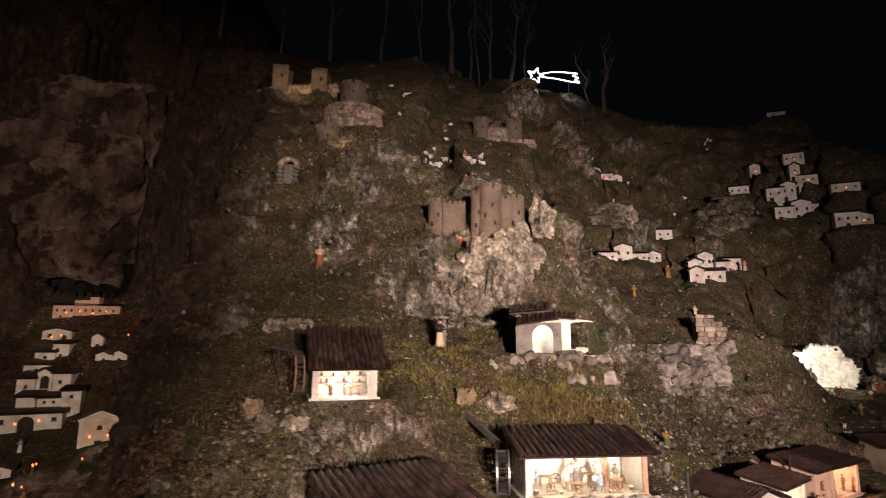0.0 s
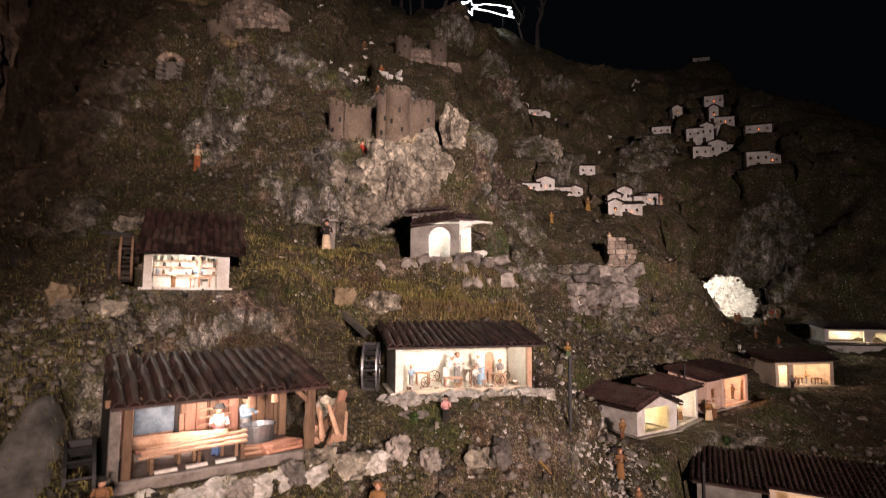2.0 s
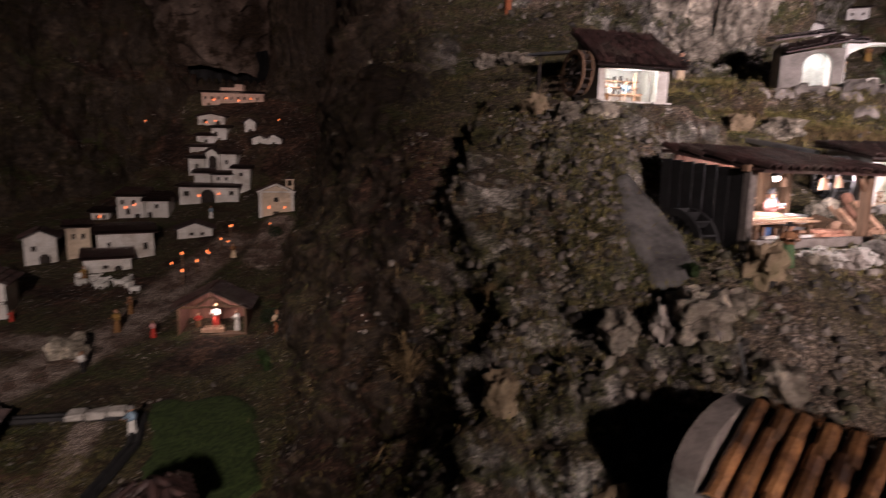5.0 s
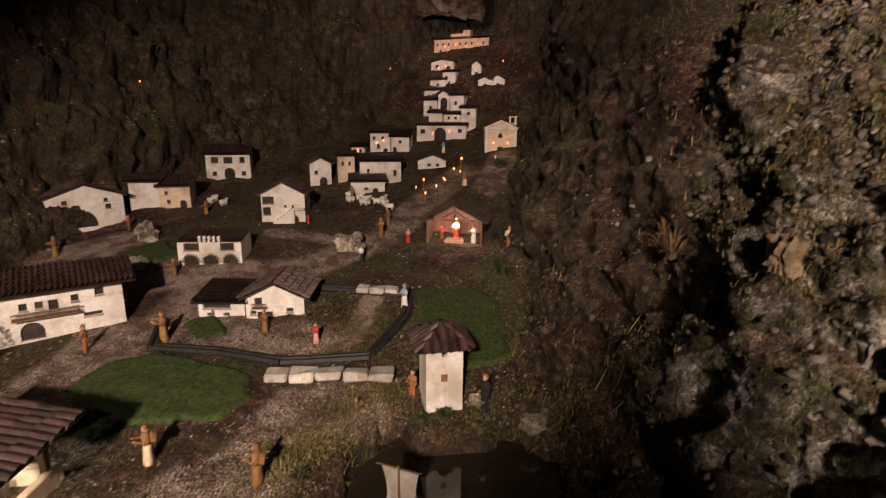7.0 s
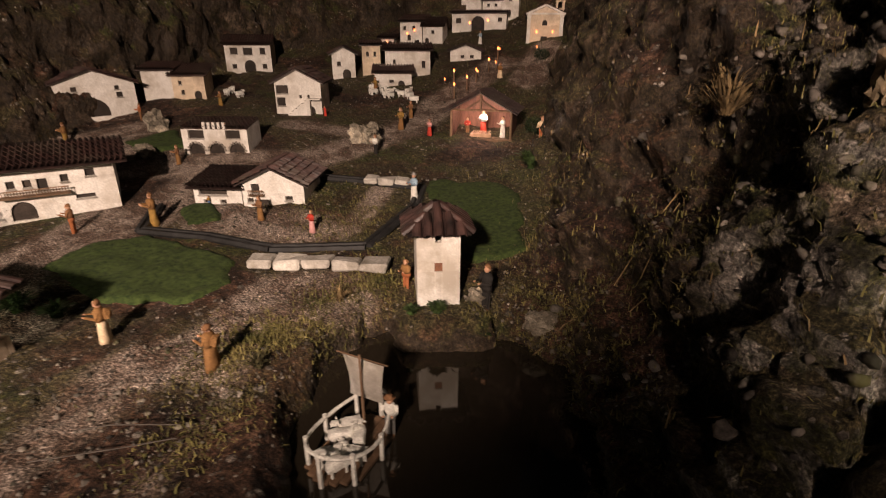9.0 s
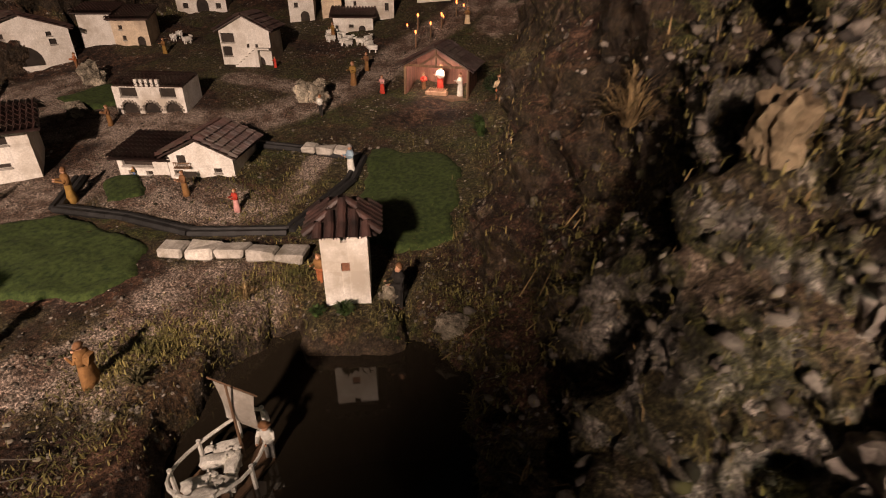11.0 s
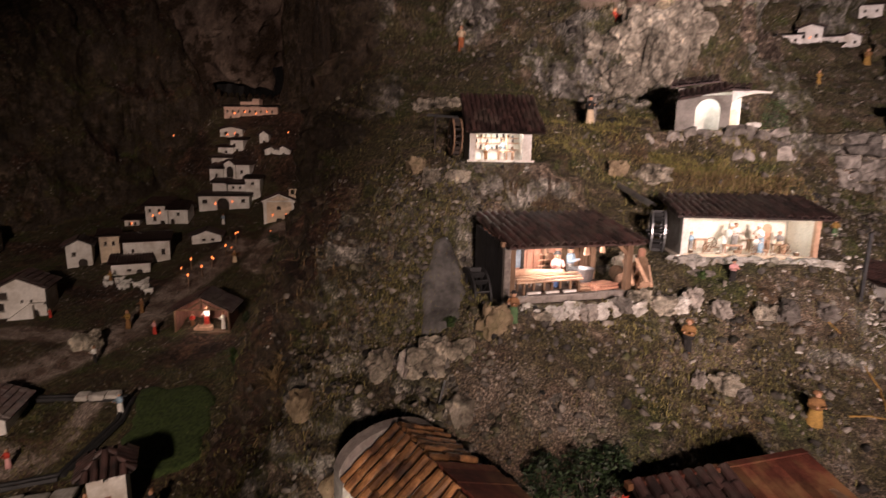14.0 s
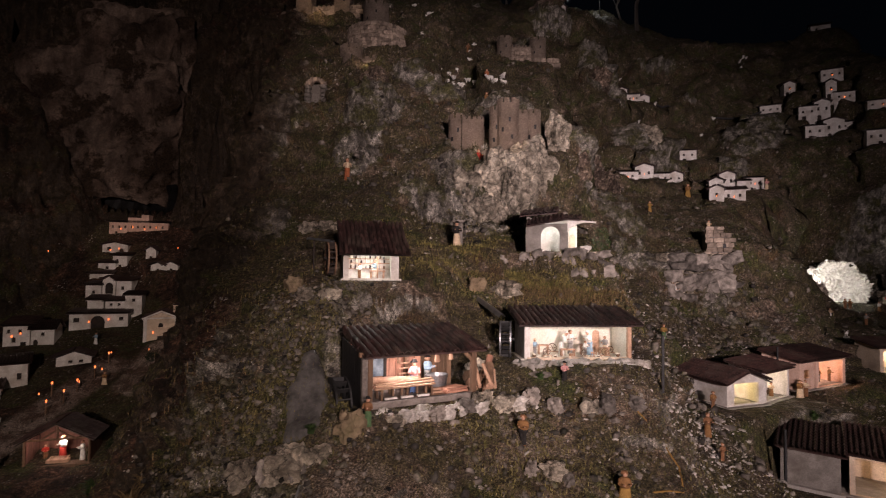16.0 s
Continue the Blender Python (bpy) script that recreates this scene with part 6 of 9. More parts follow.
for u, v, a, r in ((0.20, 0.07, 10, 0.030), (0.30, 0.25, -20, 0.034), (0.50, 0.05, 25, 0.026), (0.68, 0.06, -30, 0.030), (0.78, 0.20, 15, 0.028)):
    spinning_wheel(at(WHITE, u, v, 0.0125, 0, 0, a), r)
for u, v, r in ((0.10, 0.08, 0.018), (0.27, 0.06, 0.014), (0.42, 0.14, 0.016), (0.62, 0.05, 0.014), (0.80, 0.10, 0.02)):
    basket(at(WHITE, u, v, 0.0125), r, r * 1.1)


def upper_hut():
    t = thing("workshop_hut", UPPER, "small white workshop with a steep tiled roof, lit inside", "hut")
    w, d, h = 0.47, 0.32, 0.225
    bm = bmesh.new()
    box(bm, -0.02, w + 0.02, -0.02, d, -0.15, 0.01)
    part("floor", bm, M_PLASTER, t)
    bm = bmesh.new()
    holed_wall(bm, w, h, 0.03, [(0.045, 0.40, 0.012, 0.205)], Matrix())
    for x0 in (0, w - 0.02):
        box(bm, x0, x0 + 0.02, 0.03, d, -0.1, h)
        prism(bm, [(0.0, h), (d, h), (d, h + 0.22)], x0, x0 + 0.02, Matrix(((0, 1, 0, 0), (1, 0, 0, 0), (0, 0, 1, 0), (0, 0, 0, 1))))
    box(bm, 0, w, d, d + 0.02, -0.1, h + 0.22)
    part("wall", bm, M_PLASTER, t)
    a, b, c = (-0.04, -0.06, h - 0.01), (w + 0.09, -0.06, h - 0.01), (-0.04, d + 0.05, h + 0.285)
    m, rw, rl = roof_deck(t, a, b, c)
    tiled_slope(t, TILE_C, 0.037, 0.07, m, rw, rl)
    for k, z in enumerate((0.09, 0.14, 0.18)):
        bm = bmesh.new()
        box(bm, 0.03, 0.43, d - 0.05, d, z, z + 0.006)
        part("shelf", bm, M_PLANK, t)
        for j in range(9):
            x = 0.05 + 0.042 * j + random.uniform(-0.006, 0.006)
            bm = bmesh.new()
            rod(bm, (0, 0, 0), (0, 0, random.uniform(0.018, 0.034)), random.uniform(0.007, 0.012), random.uniform(0.005, 0.010), 8)
            o = part("jar", bm, random.choice((M_TILE, M_CREAMIN, M_BLUE, M_TIMBER)), t)
            o.location = (x, d - 0.03, z + 0.006)
    beam(t, (0.30, 0.10, 0.012), (0.30, 0.10, 0.20), 0.006, M_PLANK)
    p = UPPER @ Vector((0.22, 0.07, 0.19))
    bulb("workshop_bulb", *p, 4.2, (1.0, 0.88, 0.72))
    b2 = thing("work_table", at(UPPER, 0.24, 0.12, 0.0105), "small wooden bench in the upper workshop", "table", "work tables")
    bm = bmesh.new()
    box(bm, 0, 0.13, 0, 0.07, 0.06, 0.07, 0.001)
    part("tabletop", bm, M_PLANK, b2)
    for x in (0.01, 0.12):
        for y in (0.01, 0.06):
            beam(b2, (x, y, 0), (x, y, 0.06), 0.005, M_PLANK, "leg")
    return t


UPPER_HUT = upper_hut()
wheel("water_wheel", SAWMILL, pose(-0.09, 0.24, -0.02, 0, 0, 0), 0.17, 0.09, M_BLACK, M_BLACK, label="black water wheel dripping beside the sawmill")
wheel("water_wheel", WHITE_HUT, pose(-0.13, 0.10, 0.155, 0, 0, -12), 0.145, 0.08, M_BLACK, M_METAL)
wheel("water_wheel", UPPER_HUT, pose(-0.10, 0.10, 0.18, 0, 0, 5), 0.14, 0.06, M_DARKW, M_TIMBER, label="dark wooden water wheel beside the upper workshop")


def stone_wall(x, y, yaw, w, h, z, courses, label="dry-stone retaining wall of rough blocks", size=0.09, depth=0.10):
    """A dry wall, stone by stone."""
    t = thing("stone_wall", pose(x, y, z, 0, 0, yaw), label, "wall")
    bm = bmesh.new()
    box(bm, 0.02, w - 0.02, depth * 0.45, depth * 1.6, -0.1, h - 0.01)
    part("core", bm, M_ROCK, t)
    for j in range(courses):
        hh = h / courses
        u = -0.01 * (j % 2)
        while u < w - 0.02:
            l = random.uniform(0.55, 1.9) * size
            bm = bmesh.new()
            blob(bm, (0, 0, 0), (l * 0.5, depth * 0.5, hh * random.uniform(0.45, 0.8)), 2, 0.5, random.uniform(0, 90))
            o = part("stone", bm, M_STONE, t)
            o.location = (u + l / 2, depth * 0.4 + random.uniform(-0.03, 0.03), (j + 0.5) * hh + random.uniform(-0.3, 0.3) * hh)
            o.rotation_euler = (random.uniform(-0.3, 0.3), random.uniform(-0.4, 0.4), random.uniform(-0.4, 0.4))
            u += l * 0.92
    return t


def shrine():
    m0 = pose(0.725, 5.36, 2.565, 0, 0, -13)
    t = thing("shrine", m0, "white arched chapel ruin with tiled roofs, lit inside", "shrine")
    swap = Matrix(((0, 1, 0, 0), (1, 0, 0, 0), (0, 0, 1, 0), (0, 0, 0, 1)))
    bm = bmesh.new()
    holed_wall(bm, 0.44, 0.30, 0.05, [(0.16, 0.36, 0.0, 0.275, True)], Matrix())
    part("front_wall", bm, M_OLDP, t)
    bm = bmesh.new()
    box(bm, 0, 0.04, 0.05, 0.34, -0.1, 0.38, 0.003)
    part("side_wall", bm, M_OLDP, t)
    bm = bmesh.new()
    box(bm, 0.41, 0.44, 0.05, 0.20, -0.1, 0.26, 0.003)
    part("side_wall", bm, M_OLDP, t)
    bm = bmesh.new()
    box(bm, 0.04, 0.53, 0.30, 0.34, -0.1, 0.36)
    part("back_wall", bm, M_PLASTER, t)
    bm = bmesh.new()
    arc = [(0.44 + 0.24 * (1 - math.cos(a)) / 1.0 * 0.9, 0.20 + 0.11 * math.sin(a)) for a in np.linspace(0.1, math.pi * 0.62, 7)]
    prism(bm, arc + [(x, 0.345 - 0.10 * (x - 0.44)) for x, _ in arc[::-1]], 0.0, 0.07)
    part("broken_arch", bm, M_PLASTER, t, "crumbling lit half of a plaster arch")
    bm = bmesh.new()
    box(bm, 0.47, 0.66, 0.01, 0.10, -0.1, 0.045, 0.006)
    blob(bm, (0.63, 0.05, 0.04), (0.06, 0.05, 0.03), 2, 0.4, 3.0)
    part("low_wall", bm, M_PLASTER, t, "low crumbling plaster wall")
    bm = bmesh.new()
    prism(bm, [(x + 0.48, z) for x, z in arch(0.07, 0.20)], 0.285, 0.298)
    part("niche", bm, M_CREAM, t)
    for a, b, c in (((-0.06, -0.05, 0.385), (0.34, -0.05, 0.415), (-0.06, 0.34, 0.47)), ((0.02, -0.10, 0.275), (0.42, -0.10, 0.335), (0.02, 0.06, 0.335)), ((0.40, -0.04, 0.350), (0.58, -0.04, 0.335), (0.40, 0.12, 0.390))):
        mm, rw, rl = roof_deck(t, a, b, c)
        tiled_slope(t, TILE_B, 0.046, 0.085, mm, rw, rl, jitter=0.008)
    bulb("shrine_bulb", *(m0 @ Vector((0.25, 0.14, 0.22))), 2.6, (1.0, 0.90, 0.76))
    bulb("shrine_bulb", *(m0 @ Vector((0.54, 0.12, 0.16))), 2.0, (1.0, 0.84, 0.64))
    p = m0 @ Vector((-0.06, -0.13, 0))
    stone_wall(p.x, p.y, -13, 0.46, 0.27, 2.30, 3, "dark mortared stone base under the chapel", size=0.09)
    p = m0 @ Vector((0.40, -0.16, 0))
    stone_wall(p.x, p.y, -13, 0.40, 0.27, 2.30, 3, "pale mortared stone base under the chapel", 0.10)
    # pillar behind the monk
    t = thing("wayside_pillar", pose(-0.02, 5.66, surf(-0.02, 5.66) - 0.02, 0, 0, 8), "slim pale stone pillar with a flat cap", "pillar")
    bm = bmesh.new()
    box(bm, -0.05, 0.05, -0.04, 0.04, -0.05, 0.30, 0.006)
    part("shaft", bm, M_STONE, t)
    bm = bmesh.new()
    box(bm, -0.075, 0.075, -0.06, 0.06, 0.30, 0.325, 0.006)
    part("cap", bm, M_STONE, t)


shrine()


def small_hut(m, w, d, h, kind, rise, mat, holes, glow_c, watts, label, posts=()):
    """An open-fronted miniature hut with a lamp inside."""
    t = thing("small_hut", m, label, "hut", "lit huts")
    bm = bmesh.new()
    holed_wall(bm, w, h, 0.025, holes, Matrix(), rise if kind == "gable_front" else 0)
    for x0 in (0, w - 0.02):
        box(bm, x0, x0 + 0.02, 0.025, d, -0.15, h)
        if kind == "mono":
            prism(bm, [(0.0, h), (d, h), (d, h + rise)], x0, x0 + 0.02, Matrix(((0, 1, 0, 0), (1, 0, 0, 0), (0, 0, 1, 0), (0, 0, 0, 1))))
    box(bm, 0, w, d, d + 0.02, -0.15, h + (rise if kind == "mono" else 0))
    if kind == "gable_front":
        prism(bm, [(0, h), (w, h), (w / 2, h + rise)], d, d + 0.02)
    part("wall", bm, mat, t)
    bm = bmesh.new()
    box(bm, -0.03, w + 0.03, -0.05, d, -0.15, 0.012)
    part("floor", bm, M_GREYP, t)
    roofs(t, w, d, h, kind, rise, 0.05, 0.042)
    for x, y in posts:
        beam(t, (x, y, 0), (x, y, h), 0.012, M_PLASTER)
    if watts:
        bulb("hut_bulb", *(m @ Vector((w * 0.5, d * 0.42, h * 0.8))), watts, glow_c)
    return t


R1 = pose(2.75, 5.18, 0.98, 0, 0, 23)
small_hut(R1, 0.53, 0.72, 0.26, "gable_front", 0.10, M_PLASTER, [(0.10, 0.44, 0.03, 0.24)], (1.0, 0.70, 0.28), 6.5, "white gabled hut with a yellow-lit front")
R1B = pose(3.26, 5.42, 0.98, 0, 0, 38)
small_hut(R1B, 0.58, 0.36, 0.33, "mono", 0.06, M_PLASTER, [(0.03, 0.54, 0.02, 0.31)], (1.0, 0.74, 0.44), 3.4, "open white stall with a low tiled roof")
bm = bmesh.new()
box(bm, 0.05, 0.45, 0.10, 0.20, 0.012, 0.08)
part("counter", bm, M_TIMBER, thing("counter", R1B @ pose(0, 0.05, 0.002), "dark wooden counter inside the open stall", "counter"))
small_hut(pose(3.92, 5.92, 1.0, 0, 0, 33), 0.32, 0.40, 0.34, "mono", 0.08, M_PINK, [(0.10, 0.24, 0.14, 0.24)], (1.0, 0.6, 0.3), 0.5, "pink-walled hut with a small lit window")
small_hut(pose(4.22, 6.10, 1.0, 0, 0, 31), 0.66, 0.40, 0.34, "mono", 0.08, M_PINK, [(0.06, 0.60, 0.02, 0.31)], (1.0, 0.52, 0.30), 9.0, "pink smithy hut with a red-lit hearth")
small_hut(pose(5.70, 7.10, 1.02, 0, 0, 4), 0.92, 0.40, 0.34, "mono", 0.08, M_CREAM, [(0.05, 0.20, 0.02, 0.29), (0.28, 0.86, 0.02, 0.30)], (1.0, 0.66, 0.42), 12.0, "cream inn hut with a wide lit opening")
two = small_hut(pose(7.75, 8.45, 1.22, 0, 0, -14), 1.1, 0.45, 0.22, "mono", 0.02, M_PLASTER, [(0.15, 0.25, 0.05, 0.16), (0.80, 1.0, 0.0, 0.18, True)], (1.0, 0.78, 0.5), 2.0, "two-storey white house with a lit upper loggia")
small_hut(pose(7.77, 8.50, 1.46, 0, 0, -14), 1.05, 0.40, 0.24, "mono", 0.06, M_PLASTER, [(0.06, 0.60, 0.03, 0.20), (0.72, 0.96, 0.02, 0.2, True)], (1.0, 0.75, 0.45), 11.0, "lit upper loggia with a tiled roof")


def low_table(m, l, d, h, mat):
    """A small table with four legs, inside a hut."""
    t = thing("table", m, "small dark wooden table inside the lit hut", "table", "hut tables")
    bm = bmesh.new()
    box(bm, 0, l, 0, d, h, h + 0.01, 0.001)
    part("tabletop", bm, mat, t)
    for x in (0.008, l - 0.008):
        for y in (0.008, d - 0.008):
            beam(t, (x, y, 0), (x, y, h), 0.005, mat, "leg")


low_table(R1 @ pose(0.16, 0.16, 0.013), 0.12, 0.07, 0.06, M_TIMBER)
low_table(R1 @ pose(0.30, 0.30, 0.013), 0.12, 0.08, 0.09, M_PLANK)
SMITHY = pose(4.22, 6.10, 1.0, 0, 0, 31)
low_table(SMITHY @ pose(0.12, 0.14, 0.013), 0.14, 0.08, 0.08, M_DARKW)
low_table(SMITHY @ pose(0.34, 0.20, 0.013), 0.16, 0.10, 0.11, M_TIMBER)
INN = pose(5.70, 7.10, 1.02, 0, 0, 4)
for u, v in ((0.34, 0.10), (0.52, 0.16), (0.70, 0.08)):
    low_table(INN @ pose(u, v, 0.013), 0.12, 0.07, 0.07, M_TIMBER)
R4 = pose(2.99, 4.70, 0.45, 0, 0, -34)
small_hut(R4, 0.44, 0.5, 0.33, "mono", 0.12, M_OLDP, [], WARM, 0, "grey plastered barn with a dark tiled roof")
small_hut(R4 @ pose(0.50, 0.10, -0.02), 0.85, 0.55, 0.36, "mono", 0.12, M_CREAM, [(0.04, 0.40, 0.02, 0.33), (0.46, 0.81, 0.02, 0.33)], (1.0, 0.62, 0.34), 4.0, "open market stall lit orange inside")
beam(thing("lamp_post", pose(2.93, 4.52, ground(2.93, 4.52)), "thin black iron post beside the barn", "post"), (0, 0, -0.05), (0, 0, 0.55), 0.010, M_BLACK)
for x, y, hh in ((1.56, 3.66, 0.50), (3.75, 6.05, 0.5)):
    beam(thing("lamp_post", pose(x, y, ground(x, y)), "thin black iron post on the slope", "post"), (0, 0, -0.05), (0, 0, hh), 0.009, M_BLACK)


def mill_cottage():
    """The cottage just below the viewer, with ochre tiles, a boarded roof half and a round stone end."""
    m0 = pose(-0.83, 1.95, 1.235, 0, 0, -45)
    t = thing("cottage", m0, "cottage with an ochre tiled roof and a white lit wall", "hut")
    l, wl, wr = 0.64, 0.22, 0.24
    zl, zr = -0.15, -0.095
    m, rw, rl = roof_deck(t, (0.02, -wl, zl), (l, -wl, zl), (0.02, 0, 0))
    tiled_slope(t, TILE_D, 0.044, 0.085, m, rw, rl, 1.1)
    m, rw, rl = roof_deck(t, (l, wr, zr), (0.02, wr, zr), (l, 0, 0))
    tiled_slope(t, TILE_D, 0.044, 0.085, m @ Matrix.Translation((rw - 0.28, 0.05, 0)), 0.28, rl - 0.05, 1.1)
    n = 7
    for k in range(n):
        bm = bmesh.new()
        x0 = (rw - 0.29) * k / n
        box(bm, x0 + 0.001, x0 + (rw - 0.29) / n - 0.001, -0.03 + random.uniform(-0.01, 0.01), rl - 0.01, 0.002, 0.014 + random.uniform(0, 0.004), 0.001, m)
        part("roof_board", bm, M_RUST, t, "rust-brown roof board")
    bm = bmesh.new()
    box(bm, 0.06, l - 0.04, -wl + 0.05, -wl + 0.09, -0.75, zl + 0.01)
    part("wall", bm, M_PLASTER, t)
    bm = bmesh.new()
    prism(bm, [(-wl + 0.09, -0.75), (wr - 0.04, -0.75), (wr - 0.04, zr + 0.005), (0.0, -0.015), (-wl + 0.09, zl + 0.03)], l - 0.08, l - 0.04, Matrix(((0, 1, 0, 0), (1, 0, 0, 0), (0, 0, 1, 0), (0, 0, 0, 1))))
    box(bm, 0.06, l - 0.08, wr - 0.08, wr - 0.04, -0.75, zr)
    part("gable_wall", bm, M_PLASTER, t)
    # round stone end
    bm = bmesh.new()
    n = 20
    a0 = []
    for i in range(n + 1):
        an = math.pi * i / n
        a0.append((-0.235 * math.cos(an), 0.15 * math.sin(an) - 0.15))
    prism(bm, a0, -0.05, 0.01, Matrix(((0, 1, 0, 0), (1, 0, 0, 0), (0, 0, 1, 0), (0, 0, 0, 1))))
    box(bm, -0.05, 0.05, -0.235, 0.22, -0.75, -0.15)
    part("round_end", bm, M_GREYW, t, "grey rounded plaster gable end")
    bulb("cottage_bulb", *(m0 @ Vector((0.16, -wl - 0.07, -0.30))), 3.0, (1.0, 0.86, 0.66))


M_RUST = surface("rust_brown_boards", (0.045, 0.013, 0.008), (0.125, 0.038, 0.022), 10, 0.85, grain=50, rel=0.4, vary=0.4, spec=0.15, stain=(0.15, 0.08, 0.035))
mill_cottage()


def dark_roof_hut():
    m0 = pose(0.09, 1.99, 1.10, 0, -2, 27)
    t = thing("shed", m0, "low shed with a broad dark tiled roof", "shed")
    l, d = 0.80, 0.55
    bm = bmesh.new()
    box(bm, -0.02, l, -0.012, 0.02, -0.012, 0.016, 0.002)
    part("ridge_board", bm, M_RUST, t)
    m, rw, rl = roof_deck(t, (0, -d, -0.14), (l, -d, -0.14), (0, 0, 0), 0.015)
    tiled_slope(t, TILE_A, 0.048, 0.10, m, 0.42, rl)
    for k in range(9):
        bm = bmesh.new()
        x0 = 0.42 + (rw - 0.42) * k / 9
        box(bm, x0 + 0.001, x0 + (rw - 0.42) / 9 - 0.001, 0, rl, 0.002, 0.012, 0.001, m)
        part("roof_board", bm, M_RUST, t)
    bm = bmesh.new()
    box(bm, 0.05, l - 0.05, -d + 0.08, -d + 0.11, -0.7, -0.15)
    box(bm, 0.05, 0.08, -d + 0.11, -0.05, -0.7, -0.03)
    box(bm, l - 0.08, l - 0.05, -d + 0.11, -0.05, -0.7, -0.03)
    box(bm, 0.05, l - 0.05, -0.08, -0.05, -0.5, -0.03)
    part("wall", bm, M_TIMBER, t)


dark_roof_hut()


def wash_house():
    """The open lodge at the roadside, with posts, a low wall and a lit washing place."""
    t = thing("wash_house", pose(-3.80, 0.78, -0.06, 0, 0, 123), "open roadside lodge with timber posts and a dark roof", "shelter")
    l, d = 0.50, 0.62
    m, rw, rl = roof_deck(t, (-0.03, -0.04, 0.30), (l, -0.04, 0.30), (-0.03, d, 0.42), 0.012)
    tiled_slope(t, TILE_A, 0.048, 0.10, m, rw, rl)
    for x, y in ((0.10, 0.10), (0.40, 0.10), (0.05, d - 0.05), (0.45, d - 0.05)):
        beam(t, (x, y, 0), (x, y, 0.30 + 0.19 * y), 0.016, M_TIMBER)
    for x0, x1, y0, y1 in ((0.10, 0.42, 0.06, 0.10), (0.42, 0.45, 0.06, 0.5), (0.05, 0.08, 0.1, 0.55)):
        bm = bmesh.new()
        box(bm, x0, x1, y0, y1, -0.05, 0.085, 0.004)
        part("low_wall", bm, M_CREAM, t)
    bm = bmesh.new()
    box(bm, 0.14, 0.38, 0.24, 0.40, -0.05, 0.05, 0.004)
    part("basin", bm, M_STONE, t)
    bm = bmesh.new()
    box(bm, 0.15, 0.37, 0.26, 0.38, 0.03, 0.056, 0.008, wob=0.008)
    part("linen", bm, M_PLASTER, t, "white wet linen")
    bulb("lodge_bulb", *(t.matrix_world @ Vector((0.26, 0.36, 0.29))), 2.5, (1.0, 0.85, 0.60))


wash_house()

p = WHITE @ Vector((-0.04, -0.20, 0))
stone_wall(p.x, p.y, 7.8, 1.0, 0.14, 1.46, 2, "wall of broken pale blocks below the lit workshop", 0.10, 0.10)

# ---- castles and far houses ----
def tower(t, x, y, r, h, z=-0.2, merlons=8, mat=None, slits=((0.2, 0.6), (-0.5, 0.35))):
    """A round tower with battlements, part of t."""
    mat = mat or M_CASTLE
    bm = bmesh.new()
    n = 20
    rings = []
    for k, rr in ((z, r * 1.06), (h * 0.5, r), (h, r * 0.98), (h, r * 0.80), (h - 0.05, r * 0.80)):
        rings.append([bm.verts.new((x + rr * math.cos(2 * math.pi * i / n), y + rr * math.sin(2 * math.pi * i / n), k)) for i in range(n)])
    for a, b in zip(rings, rings[1:]):
        for i in range(n):
            bm.faces.new((a[i], a[(i + 1) % n], b[(i + 1) % n], b[i]))
    bm.faces.new(rings[-1])
    o = part("tower", bm, mat, t)
    for k in range(merlons):
        a = 2 * math.pi * (k + 0.5) / merlons
        bm = bmesh.new()
        mw = math.pi * r / merlons * 0.62
        box(bm, -mw, mw, -r * 0.09, r * 0.09, -0.005, 0.05 + r * 0.12, 0.002, Matrix.Translation((x + r * 0.89 * math.cos(a), y + r * 0.89 * math.sin(a), h)) @ Matrix.Rotation(a + math.pi / 2, 4, "Z"))
        part("merlon", bm, mat, o)
    for a, f in slits:
        bm = bmesh.new()
        aa = -math.pi / 2 + a
        box(bm, -0.015, 0.015, -0.004, 0.004, 0, 0.06, m=Matrix.Translation((x + r * 1.0 * math.cos(aa), y + r * 1.0 * math.sin(aa), h * f)) @ Matrix.Rotation(aa + math.pi / 2, 4, "Z"))
        part("window_slit", bm, M_BLACK, o)
    return o


def curtain(t, x0, y0, x1, y1, h, thick=0.07, z=-0.25, mat=None, merlon=0.08):
    """A battlemented wall between two points."""
    mat = mat or M_CASTLE
    l, yaw = math.hypot(x1 - x0, y1 - y0), math.atan2(y1 - y0, x1 - x0)
    m = Matrix.Translation((x0, y0, 0)) @ Matrix.Rotation(yaw, 4, "Z")
    bm = bmesh.new()
    n = max(2, int(l / 0.15))
    rings = []
    for k in range(n + 1):
        o, q = random.uniform(-0.006, 0.006), random.uniform(-0.01, 0.006)
        rings.append([bm.verts.new(m @ Vector((l * k / n, y, zz))) for y, zz in ((-thick / 2 + o, z), (thick / 2, z), (thick / 2, h + q), (-thick / 2 + o, h + q))])
    for a, b in zip(rings, rings[1:]):
        for i in range(4):
            bm.faces.new((a[i], b[i], b[(i + 1) % 4], a[(i + 1) % 4]))
    bm.faces.new(rings[0])
    bm.faces.new(rings[-1][::-1])
    bmesh.ops.recalc_face_normals(bm, faces=bm.faces)
    o = part("curtain_wall", bm, mat, t)
    k = int(l / merlon)
    for i in range(k):
        bm = bmesh.new()
        u = l * (i + 0.25) / k
        box(bm, u, u + l / k * 0.5, -thick / 2, thick / 2, h - 0.02, h + 0.045 + random.uniform(-0.008, 0.004), 0.002, m)
        part("merlon", bm, mat, o)
    return o


